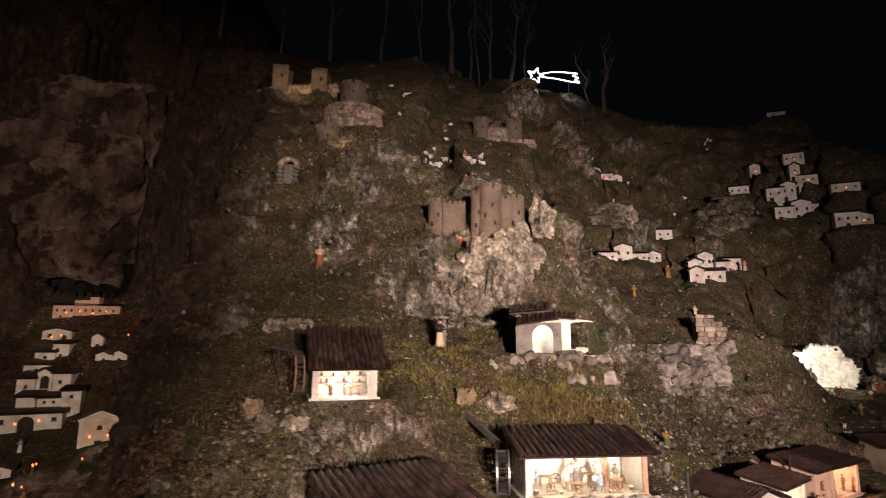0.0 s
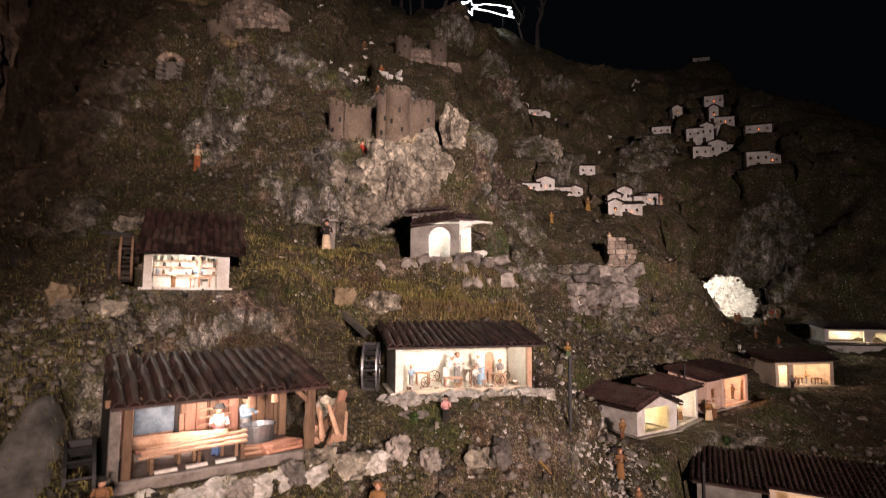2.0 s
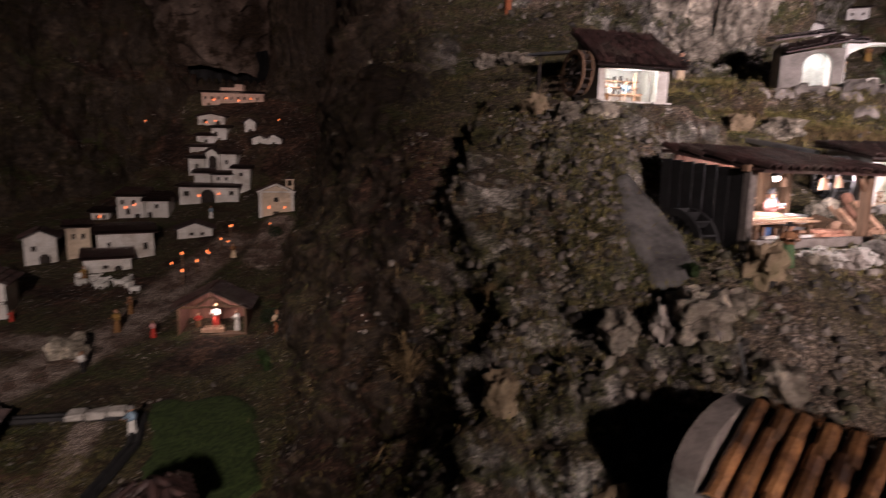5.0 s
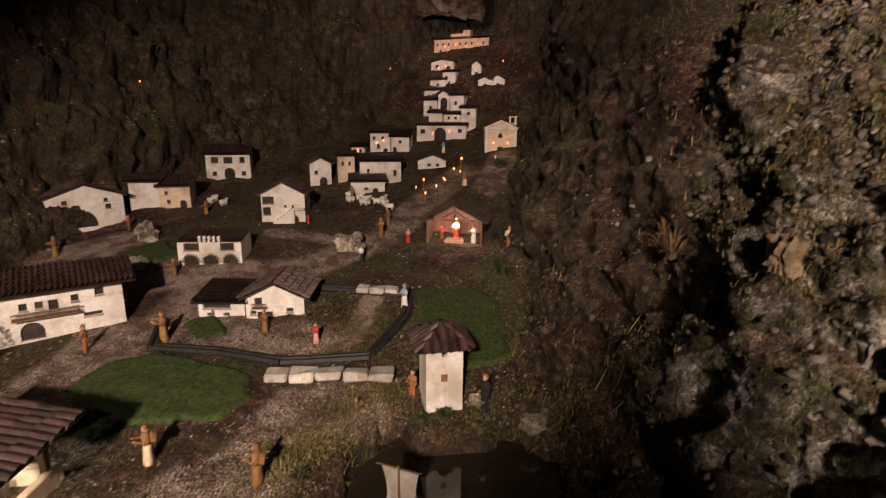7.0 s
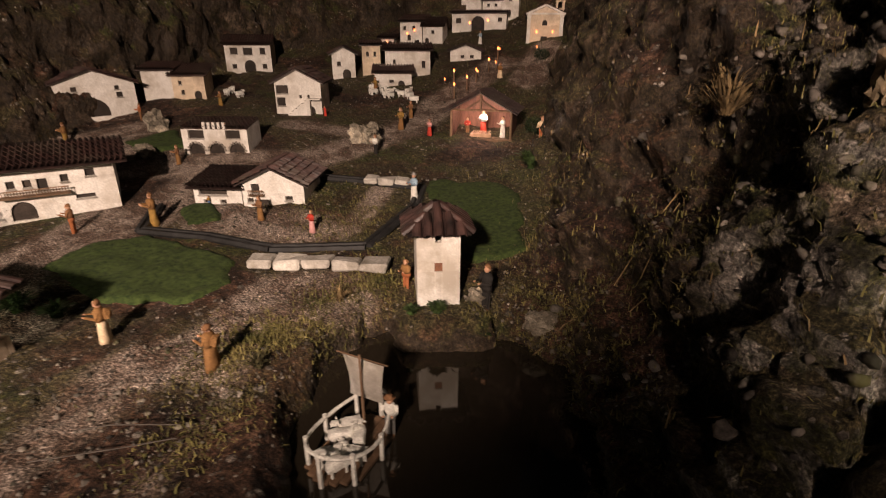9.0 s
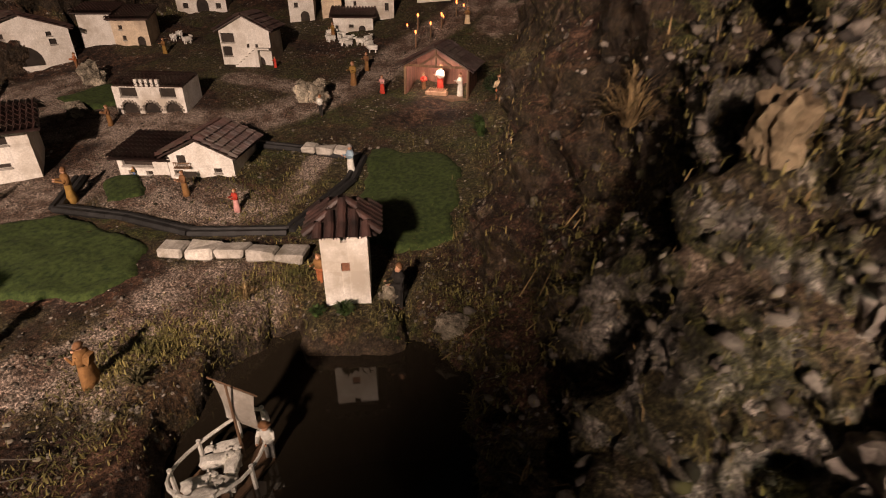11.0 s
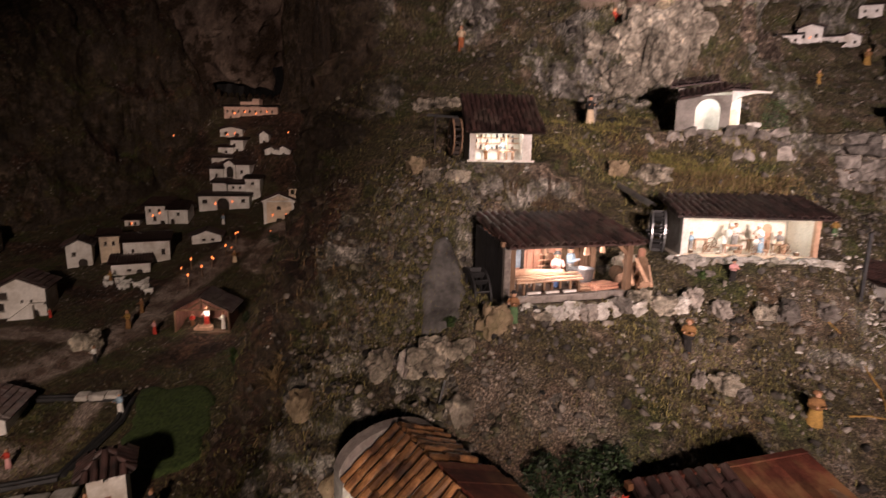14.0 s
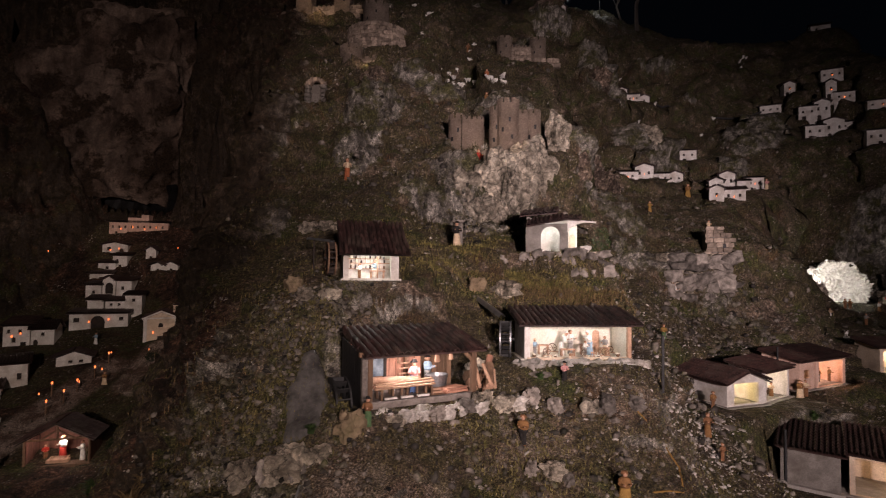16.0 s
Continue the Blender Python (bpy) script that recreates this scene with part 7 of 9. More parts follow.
def castle_material(name, dark, light, scale):
    """Rubble masonry: stones of uneven tone in recessed mortar."""
    m, nt, b = nodes_of(name, 0.9, 0, 0.2)
    c = nt.nodes.new("ShaderNodeNewGeometry").outputs["Position"]
    v = tex(nt, scale, kind="ShaderNodeTexVoronoi", stretch=(1, 1, 1.5))
    e = tex(nt, scale, kind="ShaderNodeTexVoronoi", stretch=(1, 1, 1.5))
    e.feature = "DISTANCE_TO_EDGE"
    n1, n2 = tex(nt, 3, 6), tex(nt, 60, 4)
    col = mix(nt, v.outputs["Color"], dark, light)
    col = mix(nt, 0.5, col, ramp(nt, n1.outputs[0], [(0.35, dark), (0.65, light)]).outputs[0])
    joint = ramp(nt, e.outputs["Distance"], [(0.0, (1, 1, 1)), (0.09, (0, 0, 0))]).outputs[0]
    col = mix(nt, mix(nt, 1.0, joint, (0.5, 0.5, 0.5), "MULTIPLY"), col, tuple(0.7 * v for v in dark))
    nt.links.new(col, b.inputs["Base Color"])
    bump(nt, b, [(ramp(nt, e.outputs["Distance"], [(0.0, (0, 0, 0)), (0.2, (1, 1, 1))]).outputs[0], 1.0), (n2.outputs[0], 0.5)], 0.9, 0.02)
    return m


M_CASTLE = castle_material("castle_masonry", (0.15, 0.115, 0.09), (0.37, 0.295, 0.23), 42)
M_FORT = castle_material("fort_masonry", (0.13, 0.105, 0.082), (0.34, 0.275, 0.215), 34)
M_BLOCK = surface("fort_blocks", (0.15, 0.118, 0.09), (0.42, 0.345, 0.27), 16, 0.9, grain=70, rel=0.9, vary=0.5)


def block_mesh(name, mat, seed):
    """A rough squared block one unit long, deep and high."""
    rs = random.Random(seed)
    bm = bmesh.new()
    box(bm, -0.5, 0.5, -0.5, 0.5, -0.5, 0.5, 0.11)
    for v in bm.verts:
        v.co += Vector((rs.uniform(-1, 1), rs.uniform(-1, 1), rs.uniform(-1, 1))) * 0.05
    me = bpy.data.meshes.new(name)
    bm.to_mesh(me)
    bm.free()
    me.materials.append(mat)
    return me


BLOCKS = [block_mesh("block", M_BLOCK, k) for k in range(5)]


def coursed(parent, pts, z0, z1, hh, depth, gap=0.0):
    """Courses of rough blocks along a line of points, laid as parts of parent."""
    rs = random.Random(int(1000 * (pts[0][0] + z1)))
    legs = [(Vector(p), Vector(q)) for p, q in zip(pts, pts[1:])]
    total = sum((q - p).length for p, q in legs)
    for j in range(max(1, round((z1 - z0) / hh))):
        u = -rs.uniform(0, 0.6) * hh
        while u < total:
            l = hh * rs.uniform(1.0, 2.1)
            v, k = max(0.0, u + l / 2), 0
            while k < len(legs) - 1 and v > (legs[k][1] - legs[k][0]).length:
                v -= (legs[k][1] - legs[k][0]).length
                k += 1
            p, q = legs[k]
            d = (q - p).normalized()
            c = p + d * min(v, (q - p).length)
            m = pose(c.x, c.y, z0 + (j + 0.5) * hh + rs.uniform(-1, 1) * 0.05 * hh, rs.uniform(-4, 4), rs.uniform(-4, 4), math.degrees(math.atan2(d.y, d.x)) + rs.uniform(-4, 4))
            piece("block", rs.choice(BLOCKS), parent, m @ Matrix.Diagonal((l * 0.97, depth * rs.uniform(0.85, 1.15), hh * rs.uniform(0.88, 1.0), 1)))
            u += l + gap


def ring(x, y, r, a0=200, a1=340, n=9):
    """Points on the front of a round tower."""
    return [(x + r * math.cos(radians(a0 + (a1 - a0) * k / n)), y + r * math.sin(radians(a0 + (a1 - a0) * k / n))) for k in range(n + 1)]


def castle():
    t = thing("castle", pose(0.0, 7.15, 4.03, 0, 0, 0), "ruined stone castle with battlemented towers on a crag", "castle")
    tower(t, -0.10, 0.05, 0.125, 0.52, -0.2, 7)
    curtain(t, -0.02, -0.06, 0.26, -0.03, 0.50, 0.07, -0.2, None, 0.06)
    tower(t, 0.23, 0.06, 0.075, 0.50, -0.2, 6)
    tower(t, 0.47, -0.02, 0.10, 0.62, -0.2, 7, None, ((0.1, 0.55), (-0.3, 0.25)))
    tower(t, 0.64, -0.06, 0.165, 0.70, -0.2, 9, None, ((0.1, 0.6), (-0.5, 0.4), (0.3, 0.25)))
    curtain(t, 0.76, -0.10, 0.92, -0.06, 0.58, 0.07, -0.2, None, 0.06)
    tower(t, 1.0, 0.0, 0.12, 0.57, -0.2, 8)
    curtain(t, -0.20, 0.30, 1.0, 0.30, 0.45)
    coursed(t, [(-0.26, -0.18), (0.40, -0.24), (1.12, -0.18)], -0.14, 0.0, 0.07, 0.12)
    for p, q in (((0.15, 6.45, 4.0), (0.2, 7.1, 4.3)), ((0.72, 6.4, 4.0), (0.68, 7.1, 4.3))):
        spot("castle_uplight", p, q, 6, 90, (1.0, 0.66, 0.40), 0.03)


castle()


def fort():
    t = thing("fortress", pose(0, 8.8, 5.95, 0, 0, 0), "ruined stone fortress terraces with a squat tower above the cliff", "castle")
    tower(t, -2.13, 0.20, 0.21, 0.42, -0.5, 8, M_FORT, ((0.3, 0.55),))
    curtain(t, -2.42, 0.12, -2.28, 0.12, 0.26, 0.12, -0.5, M_FORT)
    curtain(t, -1.98, 0.06, -1.45, -0.03, 0.20, 0.10, -0.5, M_FORT, 0.11)
    curtain(t, -1.45, -0.03, -0.95, 0.0, 0.13, 0.10, -0.5, M_FORT, 0.11)
    coursed(t, [(-1.95, -0.01), (-1.45, -0.10), (-0.95, -0.07)], -0.14, 0.14, 0.07, 0.06)
    coursed(t, [(-0.95, -0.07), (-0.86, 0.3)], -0.2, 0.12, 0.08, 0.1)
    t2 = thing("bastion", pose(-1.86, 10.15, 6.55, 0, 0, 0), "broad curved bastion wall of rough stone courses", "castle")
    tower(t2, 0, 0, 0.60, 0.62, -0.5, 0, M_FORT, ())
    coursed(t2, ring(0, 0, 0.61, 195, 345, 14), 0.02, 0.66, 0.08, 0.06)
    t3 = thing("fortress_tower", pose(-2.03, 10.80, 7.55, 0, 0, 0), "round fortress tower with broken battlements", "tower")
    tower(t3, 0, 0, 0.29, 0.56, -0.6, 9, M_FORT)
    t4 = thing("fortress_wall", pose(0, 11.25, 8.0, 0, 0, 0), "long fortress wall with square towers on the ridge", "castle")
    curtain(t4, -4.36, 0.20, -3.95, 0.02, 0.34, 0.14, -0.5, M_FORT, 0.11)
    curtain(t4, -3.95, 0.02, -2.45, -0.08, 0.36, 0.14, -0.5, M_FORT, 0.11)
    coursed(t4, [(-4.36, 0.12), (-3.95, -0.07), (-2.45, -0.17)], 0.06, 0.34, 0.095, 0.05)
    for x, h in ((-3.75, 0.74), (-2.86, 0.66)):
        bm = bmesh.new()
        box(bm, x - 0.18, x + 0.18, -0.22, 0.16, -0.4, h, 0.012)
        o = part("square_tower", bm, M_FORT, t4)
        for k in range(5):
            for y in (-0.19, 0.13):
                bm = bmesh.new()
                u = x - 0.15 + 0.075 * k
                box(bm, u - 0.026, u + 0.026, y - 0.025, y + 0.025, h - 0.005, h + 0.07 + random.uniform(-0.03, 0.03), 0.004)
                part("merlon", bm, M_FORT, o)
        bm = bmesh.new()
        box(bm, x + 0.02, x + 0.07, -0.226, -0.215, h - 0.24, h - 0.16)
        part("window_slit", bm, M_BLACK, o)
    spot("fort_uplight", (-1.7, 8.1, 5.85), (-1.75, 9.0, 6.15), 7, 95, (1.0, 0.64, 0.38), 0.03)
    spot("fort_uplight", (-3.3, 10.2, 8.1), (-3.2, 11.3, 8.3), 22, 110, (1.0, 0.62, 0.34), 0.03)
    t = thing("keep", pose(0.88, 12.0, 7.32, 0, 0, -2), "small stone keep with two round towers and a walled front", "castle")
    tower(t, 0.0, 0.0, 0.19, 0.56, -0.4, 8, M_FORT)
    tower(t, 0.80, 0.05, 0.20, 0.52, -0.4, 8, M_FORT)
    curtain(t, 0.15, 0.0, 0.64, 0.03, 0.40, 0.10, -0.4, M_FORT)
    coursed(t, [(0.16, -0.06), (0.64, -0.03)], 0.02, 0.38, 0.085, 0.05)
    coursed(t, [(-0.30, -0.22), (0.30, -0.30), (1.20, -0.20)], -0.22, 0.0, 0.11, 0.2)
    t = thing("watch_tower", pose(3.80, 7.95, 2.60, 0, 0, -10), "square ruined grey watch tower with a broken top", "tower")
    bm = bmesh.new()
    box(bm, 0.0, 0.34, 0, 0.3, -0.5, 0.36, 0.01)
    part("wall", bm, M_GREYS, t)
    coursed(t, [(0.0, -0.01), (0.34, -0.01)], 0.0, 0.36, 0.075, 0.05)
    coursed(t, [(0.0, 0.06), (0.20, 0.06)], 0.36, 0.46, 0.06, 0.1)
    bm = bmesh.new()
    box(bm, 0.22, 0.26, -0.044, -0.03, 0.14, 0.20)
    part("window", bm, M_BLACK, t)
    stone_wall(3.02, 7.36, 18, 1.15, 0.72, 1.93, 5, "rough dry-stone wall of broken slabs", 0.19, 0.22)
    t = thing("wayside_arch", pose(-2.60, 8.05, 5.02, 0, 0, 4), "broken stone archway on the ridge", "arch")
    for k in range(9):
        an = math.pi * k / 8
        bm = bmesh.new()
        blob(bm, (0.12 - 0.13 * math.cos(an), 0, 0.36 + 0.11 * math.sin(an)), (0.05, 0.07, 0.05), 1, 0.3, k * 1.7)
        part("stone", bm, M_BLOCK, t)
    bm = bmesh.new()
    prism(bm, [(x * 1.0 + 0.12, z - 0.25) for x, z in arch(0.24, 0.66)], 0.04, 0.09)
    part("back", bm, M_GREYS, t)
    for k in range(9):
        for x in (-0.01, 0.25):
            bm = bmesh.new()
            blob(bm, (x, 0, 0.07 * k - 0.22), (0.06, 0.08, 0.045), 1, 0.3, k + x * 9)
            part("stone", bm, M_GREYS, t)
    spot("arch_lamp", (-2.45, 7.75, 5.50), (-2.5, 8.05, 5.40), 0.7, 80, (1.0, 0.60, 0.32), 0.02)
    stone_wall(-0.55, 6.52, 4, 1.0, 0.16, 3.26, 2, "low terrace wall of grey stones", 0.10)
    stone_wall(-0.50, 4.98, 0, 0.9, 0.10, 2.41, 1, "row of flat stones along the grassy bank", 0.13)


M_GREYS = castle_material("grey_masonry", (0.14, 0.128, 0.11), (0.36, 0.335, 0.30), 34)
fort()


def hamlet(rows, group, mat=None):
    """Small far houses: centre x, y, foot z, width, height, lit candles."""
    for x, y, z, w, h, lit, kind in rows:
        yaw = -math.degrees(math.atan2(x - 0.2, y)) * 0.55 + random.uniform(-8, 8)
        n = max(1, int(w / 0.16))
        holes = tuple(((k + 0.5) / n, 0.05 / w, 0.55, 0.72) for k in range(n)) + (((0.3 if n < 3 else 0.5), 0.09 / w, 0.0, 0.32, random.random() < 0.5),)
        house(x - w / 2 * math.cos(radians(yaw)), y - w / 2 * math.sin(radians(yaw)), yaw, w, min(w, 0.4), h, kind, 0.07, mat, holes, "small white plastered hillside house with dark windows", z, group, lit)


for far_group, far_rows in HAMLETS:
    hamlet(far_rows, far_group)
house(11.35, 17.2, -20, 0.55, 0.4, 0.24, "gable_side", 0.12, None, ((0.3, 0.1, 0.3, 0.6),), "lone white house on the skyline", None, "hill hamlet")
house(2.45, 15.0, -6, 0.42, 0.35, 0.20, "gable_front", 0.13, None, ((0.5, 0.18, 0.0, 0.6),), "small white chapel on the hilltop rock", max(10.05, surf(2.66, 14.95) - 0.02), "hill hamlet")


def comet():
    """The lit wire star with its tail."""
    t = thing("comet_star", pose(3.55, 18.9, 12.86, 0, 0, 0), "glowing white wire comet star with a long tail", "star")
    k = 0.0208
    star = [((16 if i % 2 == 0 else 7) * k * math.sin(math.pi * i / 5 + 0.25), (16 if i % 2 == 0 else 7) * k * math.cos(math.pi * i / 5 + 0.25)) for i in range(10)]
    tail = [(10, 3), (30, 7), (55, 7), (78, 4), (70, 0), (81, -4), (74, -8), (83, -14), (60, -11), (38, -6), (12, -3)]
    mat = glow("white_neon", (1.0, 0.95, 0.86), 14.0)
    for name, pts, closed in (("star_outline", star, True), ("tail_outline", [(a * k, b * k) for a, b in tail], False)):
        bm = bmesh.new()
        for p, q in zip(pts, pts[1:] + (pts[:1] if closed else [])):
            rod(bm, (p[0], 0, p[1]), (q[0], 0, q[1]), 0.013, n=6)
        part(name, bm, mat, t)
    for x in (0.0, 1.3):
        bm = bmesh.new()
        rod(bm, (x, 0.05, -0.2), (x, 0.05, ground(3.55 + x, 18.95) - 12.9), 0.02, n=6)
        part("pole", bm, M_BLACK, t)


comet()


def grotto():
    """A lit hollow of pale rock at the foot of the far slope."""
    bm = bmesh.new()
    vs = bmesh.ops.create_icosphere(bm, subdivisions=6, radius=1)["verts"]
    for v in list(vs):
        d = v.co.normalized()
        k = 1 + 0.20 * noise.noise(d * 2.2) + 0.14 * noise.noise(d * 5) + 0.09 * noise.noise(d * 11) + 0.05 * noise.noise(d * 24)
        v.co = Vector((d.x * 0.56, d.y * 0.42, d.z * 0.60)) * k
    bmesh.ops.delete(bm, geom=[v for v in bm.verts if v.co.y < 0.08 + 0.12 * noise.noise(v.co * 3) + 0.16 * noise.noise(v.co * 8) + 0.10 * noise.noise(v.co * 20) or v.co.z < -0.35], context="VERTS")
    bmesh.ops.reverse_faces(bm, faces=bm.faces)
    t = thing("grotto", pose(7.50, 10.55, 2.05, 0, 0, -28), "brightly lit hollow of pale rough rock", "grotto")
    o = part("rock_shell", bm, surface("pale_grotto_rock", (0.45, 0.42, 0.37), (0.72, 0.69, 0.63), 6, 0.9, grain=40, rel=0.9, vary=0.05), t)
    bulb("grotto_lamp", *(t.matrix_world @ Vector((-0.22, -0.15, 0.05))), 34, (1.0, 0.90, 0.75), 0.05)


grotto()

# ---- clay figures and animals ----
def cloth(name, c, rough=0.85):
    return surface(name, tuple(0.75 * v for v in c), tuple(min(0.9, 1.15 * v) for v in c), 40, rough, grain=140, rel=0.2, vary=0.1)


C = {k: cloth("cloth_" + k, v) for k, v in dict(white=(0.82, 0.79, 0.72), cream=(0.66, 0.52, 0.34), blue=(0.10, 0.17, 0.34), sky=(0.30, 0.42, 0.52), red=(0.48, 0.05, 0.03), brown=(0.22, 0.11, 0.05), ochre=(0.24, 0.125, 0.045), yellow=(0.30, 0.18, 0.045), black=(0.02, 0.018, 0.016), grey=(0.28, 0.27, 0.25), pink=(0.62, 0.32, 0.30), orange=(0.38, 0.13, 0.05), green=(0.08, 0.14, 0.06), skin=(0.52, 0.30, 0.19)).items()}


def figure(x, y, h, yaw, lower, upper, hat=None, label="", z=None, lean=0.0, arms=0.5, load=None, wide=1.0):
    """A clay figure as one plain mesh: lower and upper garment, head, arms, hat, load."""
    bm = bmesh.new()
    mats = [C[lower], C[upper], C["skin"], C[hat or "brown"], C.get(load, C["brown"])]
    n = 10

    def lathe(prof, mi, cx=0.0, cy=0.0):
        rings = [[bm.verts.new((cx + r * math.cos(2 * math.pi * i / n) * wide, cy + r * 0.8 * math.sin(2 * math.pi * i / n), q)) for i in range(n)] for r, q in prof]
        fs = []
        for a, b in zip(rings, rings[1:]):
            for i in range(n):
                fs.append(bm.faces.new((a[i], a[(i + 1) % n], b[(i + 1) % n], b[i])))
        fs += [bm.faces.new(rings[0][::-1]), bm.faces.new(rings[-1])]
        for f in fs:
            f.material_index, f.smooth = mi, True

    def limb(p, q, r0, r1, mi):
        k = len(bm.faces)
        rod(bm, p, q, r0, r1, 7)
        bm.faces.ensure_lookup_table()
        for f in bm.faces[k:]:
            f.material_index = mi

    f0 = lean
    if lower in ("blue", "grey", "brown", "black", "orange") and load != "robe":
        for s in (-1, 1):
            limb((s * 0.06 * h, 0, 0), (s * 0.05 * h, f0 * 0.2 * h, 0.50 * h), 0.05 * h, 0.065 * h, 0)
            limb((s * 0.06 * h, -0.05 * h, 0.0), (s * 0.06 * h, 0.03 * h, 0.03 * h), 0.04 * h, 0.035 * h, 3)
        lathe(((0.11 * h, 0.42 * h), (0.125 * h, 0.50 * h), (0.11 * h, 0.56 * h)), 0)
    else:
        lathe(((0.17 * h, 0.0), (0.155 * h, 0.12 * h), (0.13 * h, 0.36 * h), (0.105 * h, 0.56 * h)), 0)
    lathe(((0.115 * h, 0.53 * h), (0.125 * h, 0.64 * h), (0.135 * h, 0.74 * h), (0.10 * h, 0.81 * h), (0.04 * h, 0.83 * h)), 1, 0, -f0 * 0.12 * h)
    for s in (-1, 1):
        e = Vector((s * 0.17 * h, -0.05 * h - f0 * 0.1 * h, 0.62 * h))
        limb((s * 0.125 * h, -f0 * 0.14 * h, 0.77 * h), e, 0.042 * h, 0.036 * h, 1)
        w = Vector((s * 0.09 * h, (-0.20 - 0.1 * arms) * h, (0.56 + 0.22 * arms) * h))
        limb(e, w, 0.035 * h, 0.028 * h, 1)
        limb(w, w + Vector((0, -0.04 * h, 0.01 * h)), 0.026 * h, 0.02 * h, 2)
    hd = Vector((0, -f0 * 0.2 * h, 0.905 * h))
    k = len(bm.faces)
    for v in bmesh.ops.create_icosphere(bm, subdivisions=2, radius=0.078 * h)["verts"]:
        v.co = Vector((v.co.x * 0.9, v.co.y, v.co.z * 1.15)) + hd
    bm.faces.ensure_lookup_table()
    for f in bm.faces[k:]:
        f.material_index, f.smooth = 2, True
    if hat:
        lathe(((0.13 * h, hd.z + 0.045 * h), (0.13 * h, hd.z + 0.055 * h), (0.075 * h, hd.z + 0.06 * h), (0.065 * h, hd.z + 0.12 * h), (0.03 * h, hd.z + 0.13 * h)), 3, 0, hd.y)
    else:
        lathe(((0.082 * h, hd.z + 0.005 * h), (0.084 * h, hd.z + 0.05 * h), (0.05 * h, hd.z + 0.095 * h)), 3, 0, hd.y + 0.012 * h)
    if load and load != "robe":
        k = len(bm.faces)
        blob(bm, (0.02 * h, 0.14 * h, 0.66 * h), (0.12 * h, 0.09 * h, 0.14 * h), 1, 0.3, h * 31)
        bm.faces.ensure_lookup_table()
        for f in bm.faces[k:]:
            f.material_index = 4
    for v in bm.verts:
        q = v.co * (16.0 / h) + Vector((x * 7, y * 7, 0))
        v.co += Vector((noise.noise(q), noise.noise(q + Vector((9, 0, 0))), 0.5 * noise.noise(q + Vector((0, 9, 0))))) * 0.035 * h
    me = bpy.data.meshes.new("figurine")
    bm.to_mesh(me)
    bm.free()
    for m in mats:
        me.materials.append(m)
    ob = new("figurine", me)
    ob.matrix_world = pose(x, y, (surf(x, y) if z is None else z) - 0.004, 0, 0, yaw)
    return tagged(ob, label or "painted clay figurine in %s and %s clothes" % (lower, upper), "figurine", "clay figurines")


def inside(hut, u, v, h, yaw, *a, z=0.0125, **k):
    p = hut @ Vector((u, v, z))
    return figure(p.x, p.y, h, yaw, *a, z=p.z + 0.003, **k)


# sawmill and workshops
inside(SAW, 0.414, 0.20, 0.215, 20, "blue", "pink", "black", label="clay sawyer figurine in navy trousers and pink shirt")
inside(SAW, 0.558, 0.30, 0.225, 60, "grey", "sky", "black", label="clay carpenter figurine in grey trousers and black hat")
inside(WHITE, 0.13, 0.17, 0.135, 40, "grey", "sky", "cream", label="small clay figurine in grey and blue with a straw hat")
inside(WHITE, 0.36, 0.19, 0.195, 70, "white", "white", "white", lean=1.0, label="white-clad clay figurine bent over its work")
inside(WHITE, 0.45, 0.24, 0.20, 20, "grey", "white", label="clay figurine in a grey and white smock")
inside(WHITE, 0.60, 0.19, 0.20, -50, "sky", "white", "white", lean=0.8, label="clay figurine in white shirt leaning over a bench")
inside(WHITE, 0.53, 0.10, 0.13, 30, "grey", "white", label="small clay figurine in grey and white")
inside(WHITE, 0.74, 0.22, 0.15, -30, "cream", "grey", label="clay figurine in cream and grey clothes")
inside(UPPER, 0.29, 0.19, 0.16, 10, "white", "sky", label="clay shopkeeper figurine in white and pale blue")
inside(UPPER, 0.15, 0.17, 0.13, -20, "brown", "white", label="clay figurine in brown and white at the shelf")
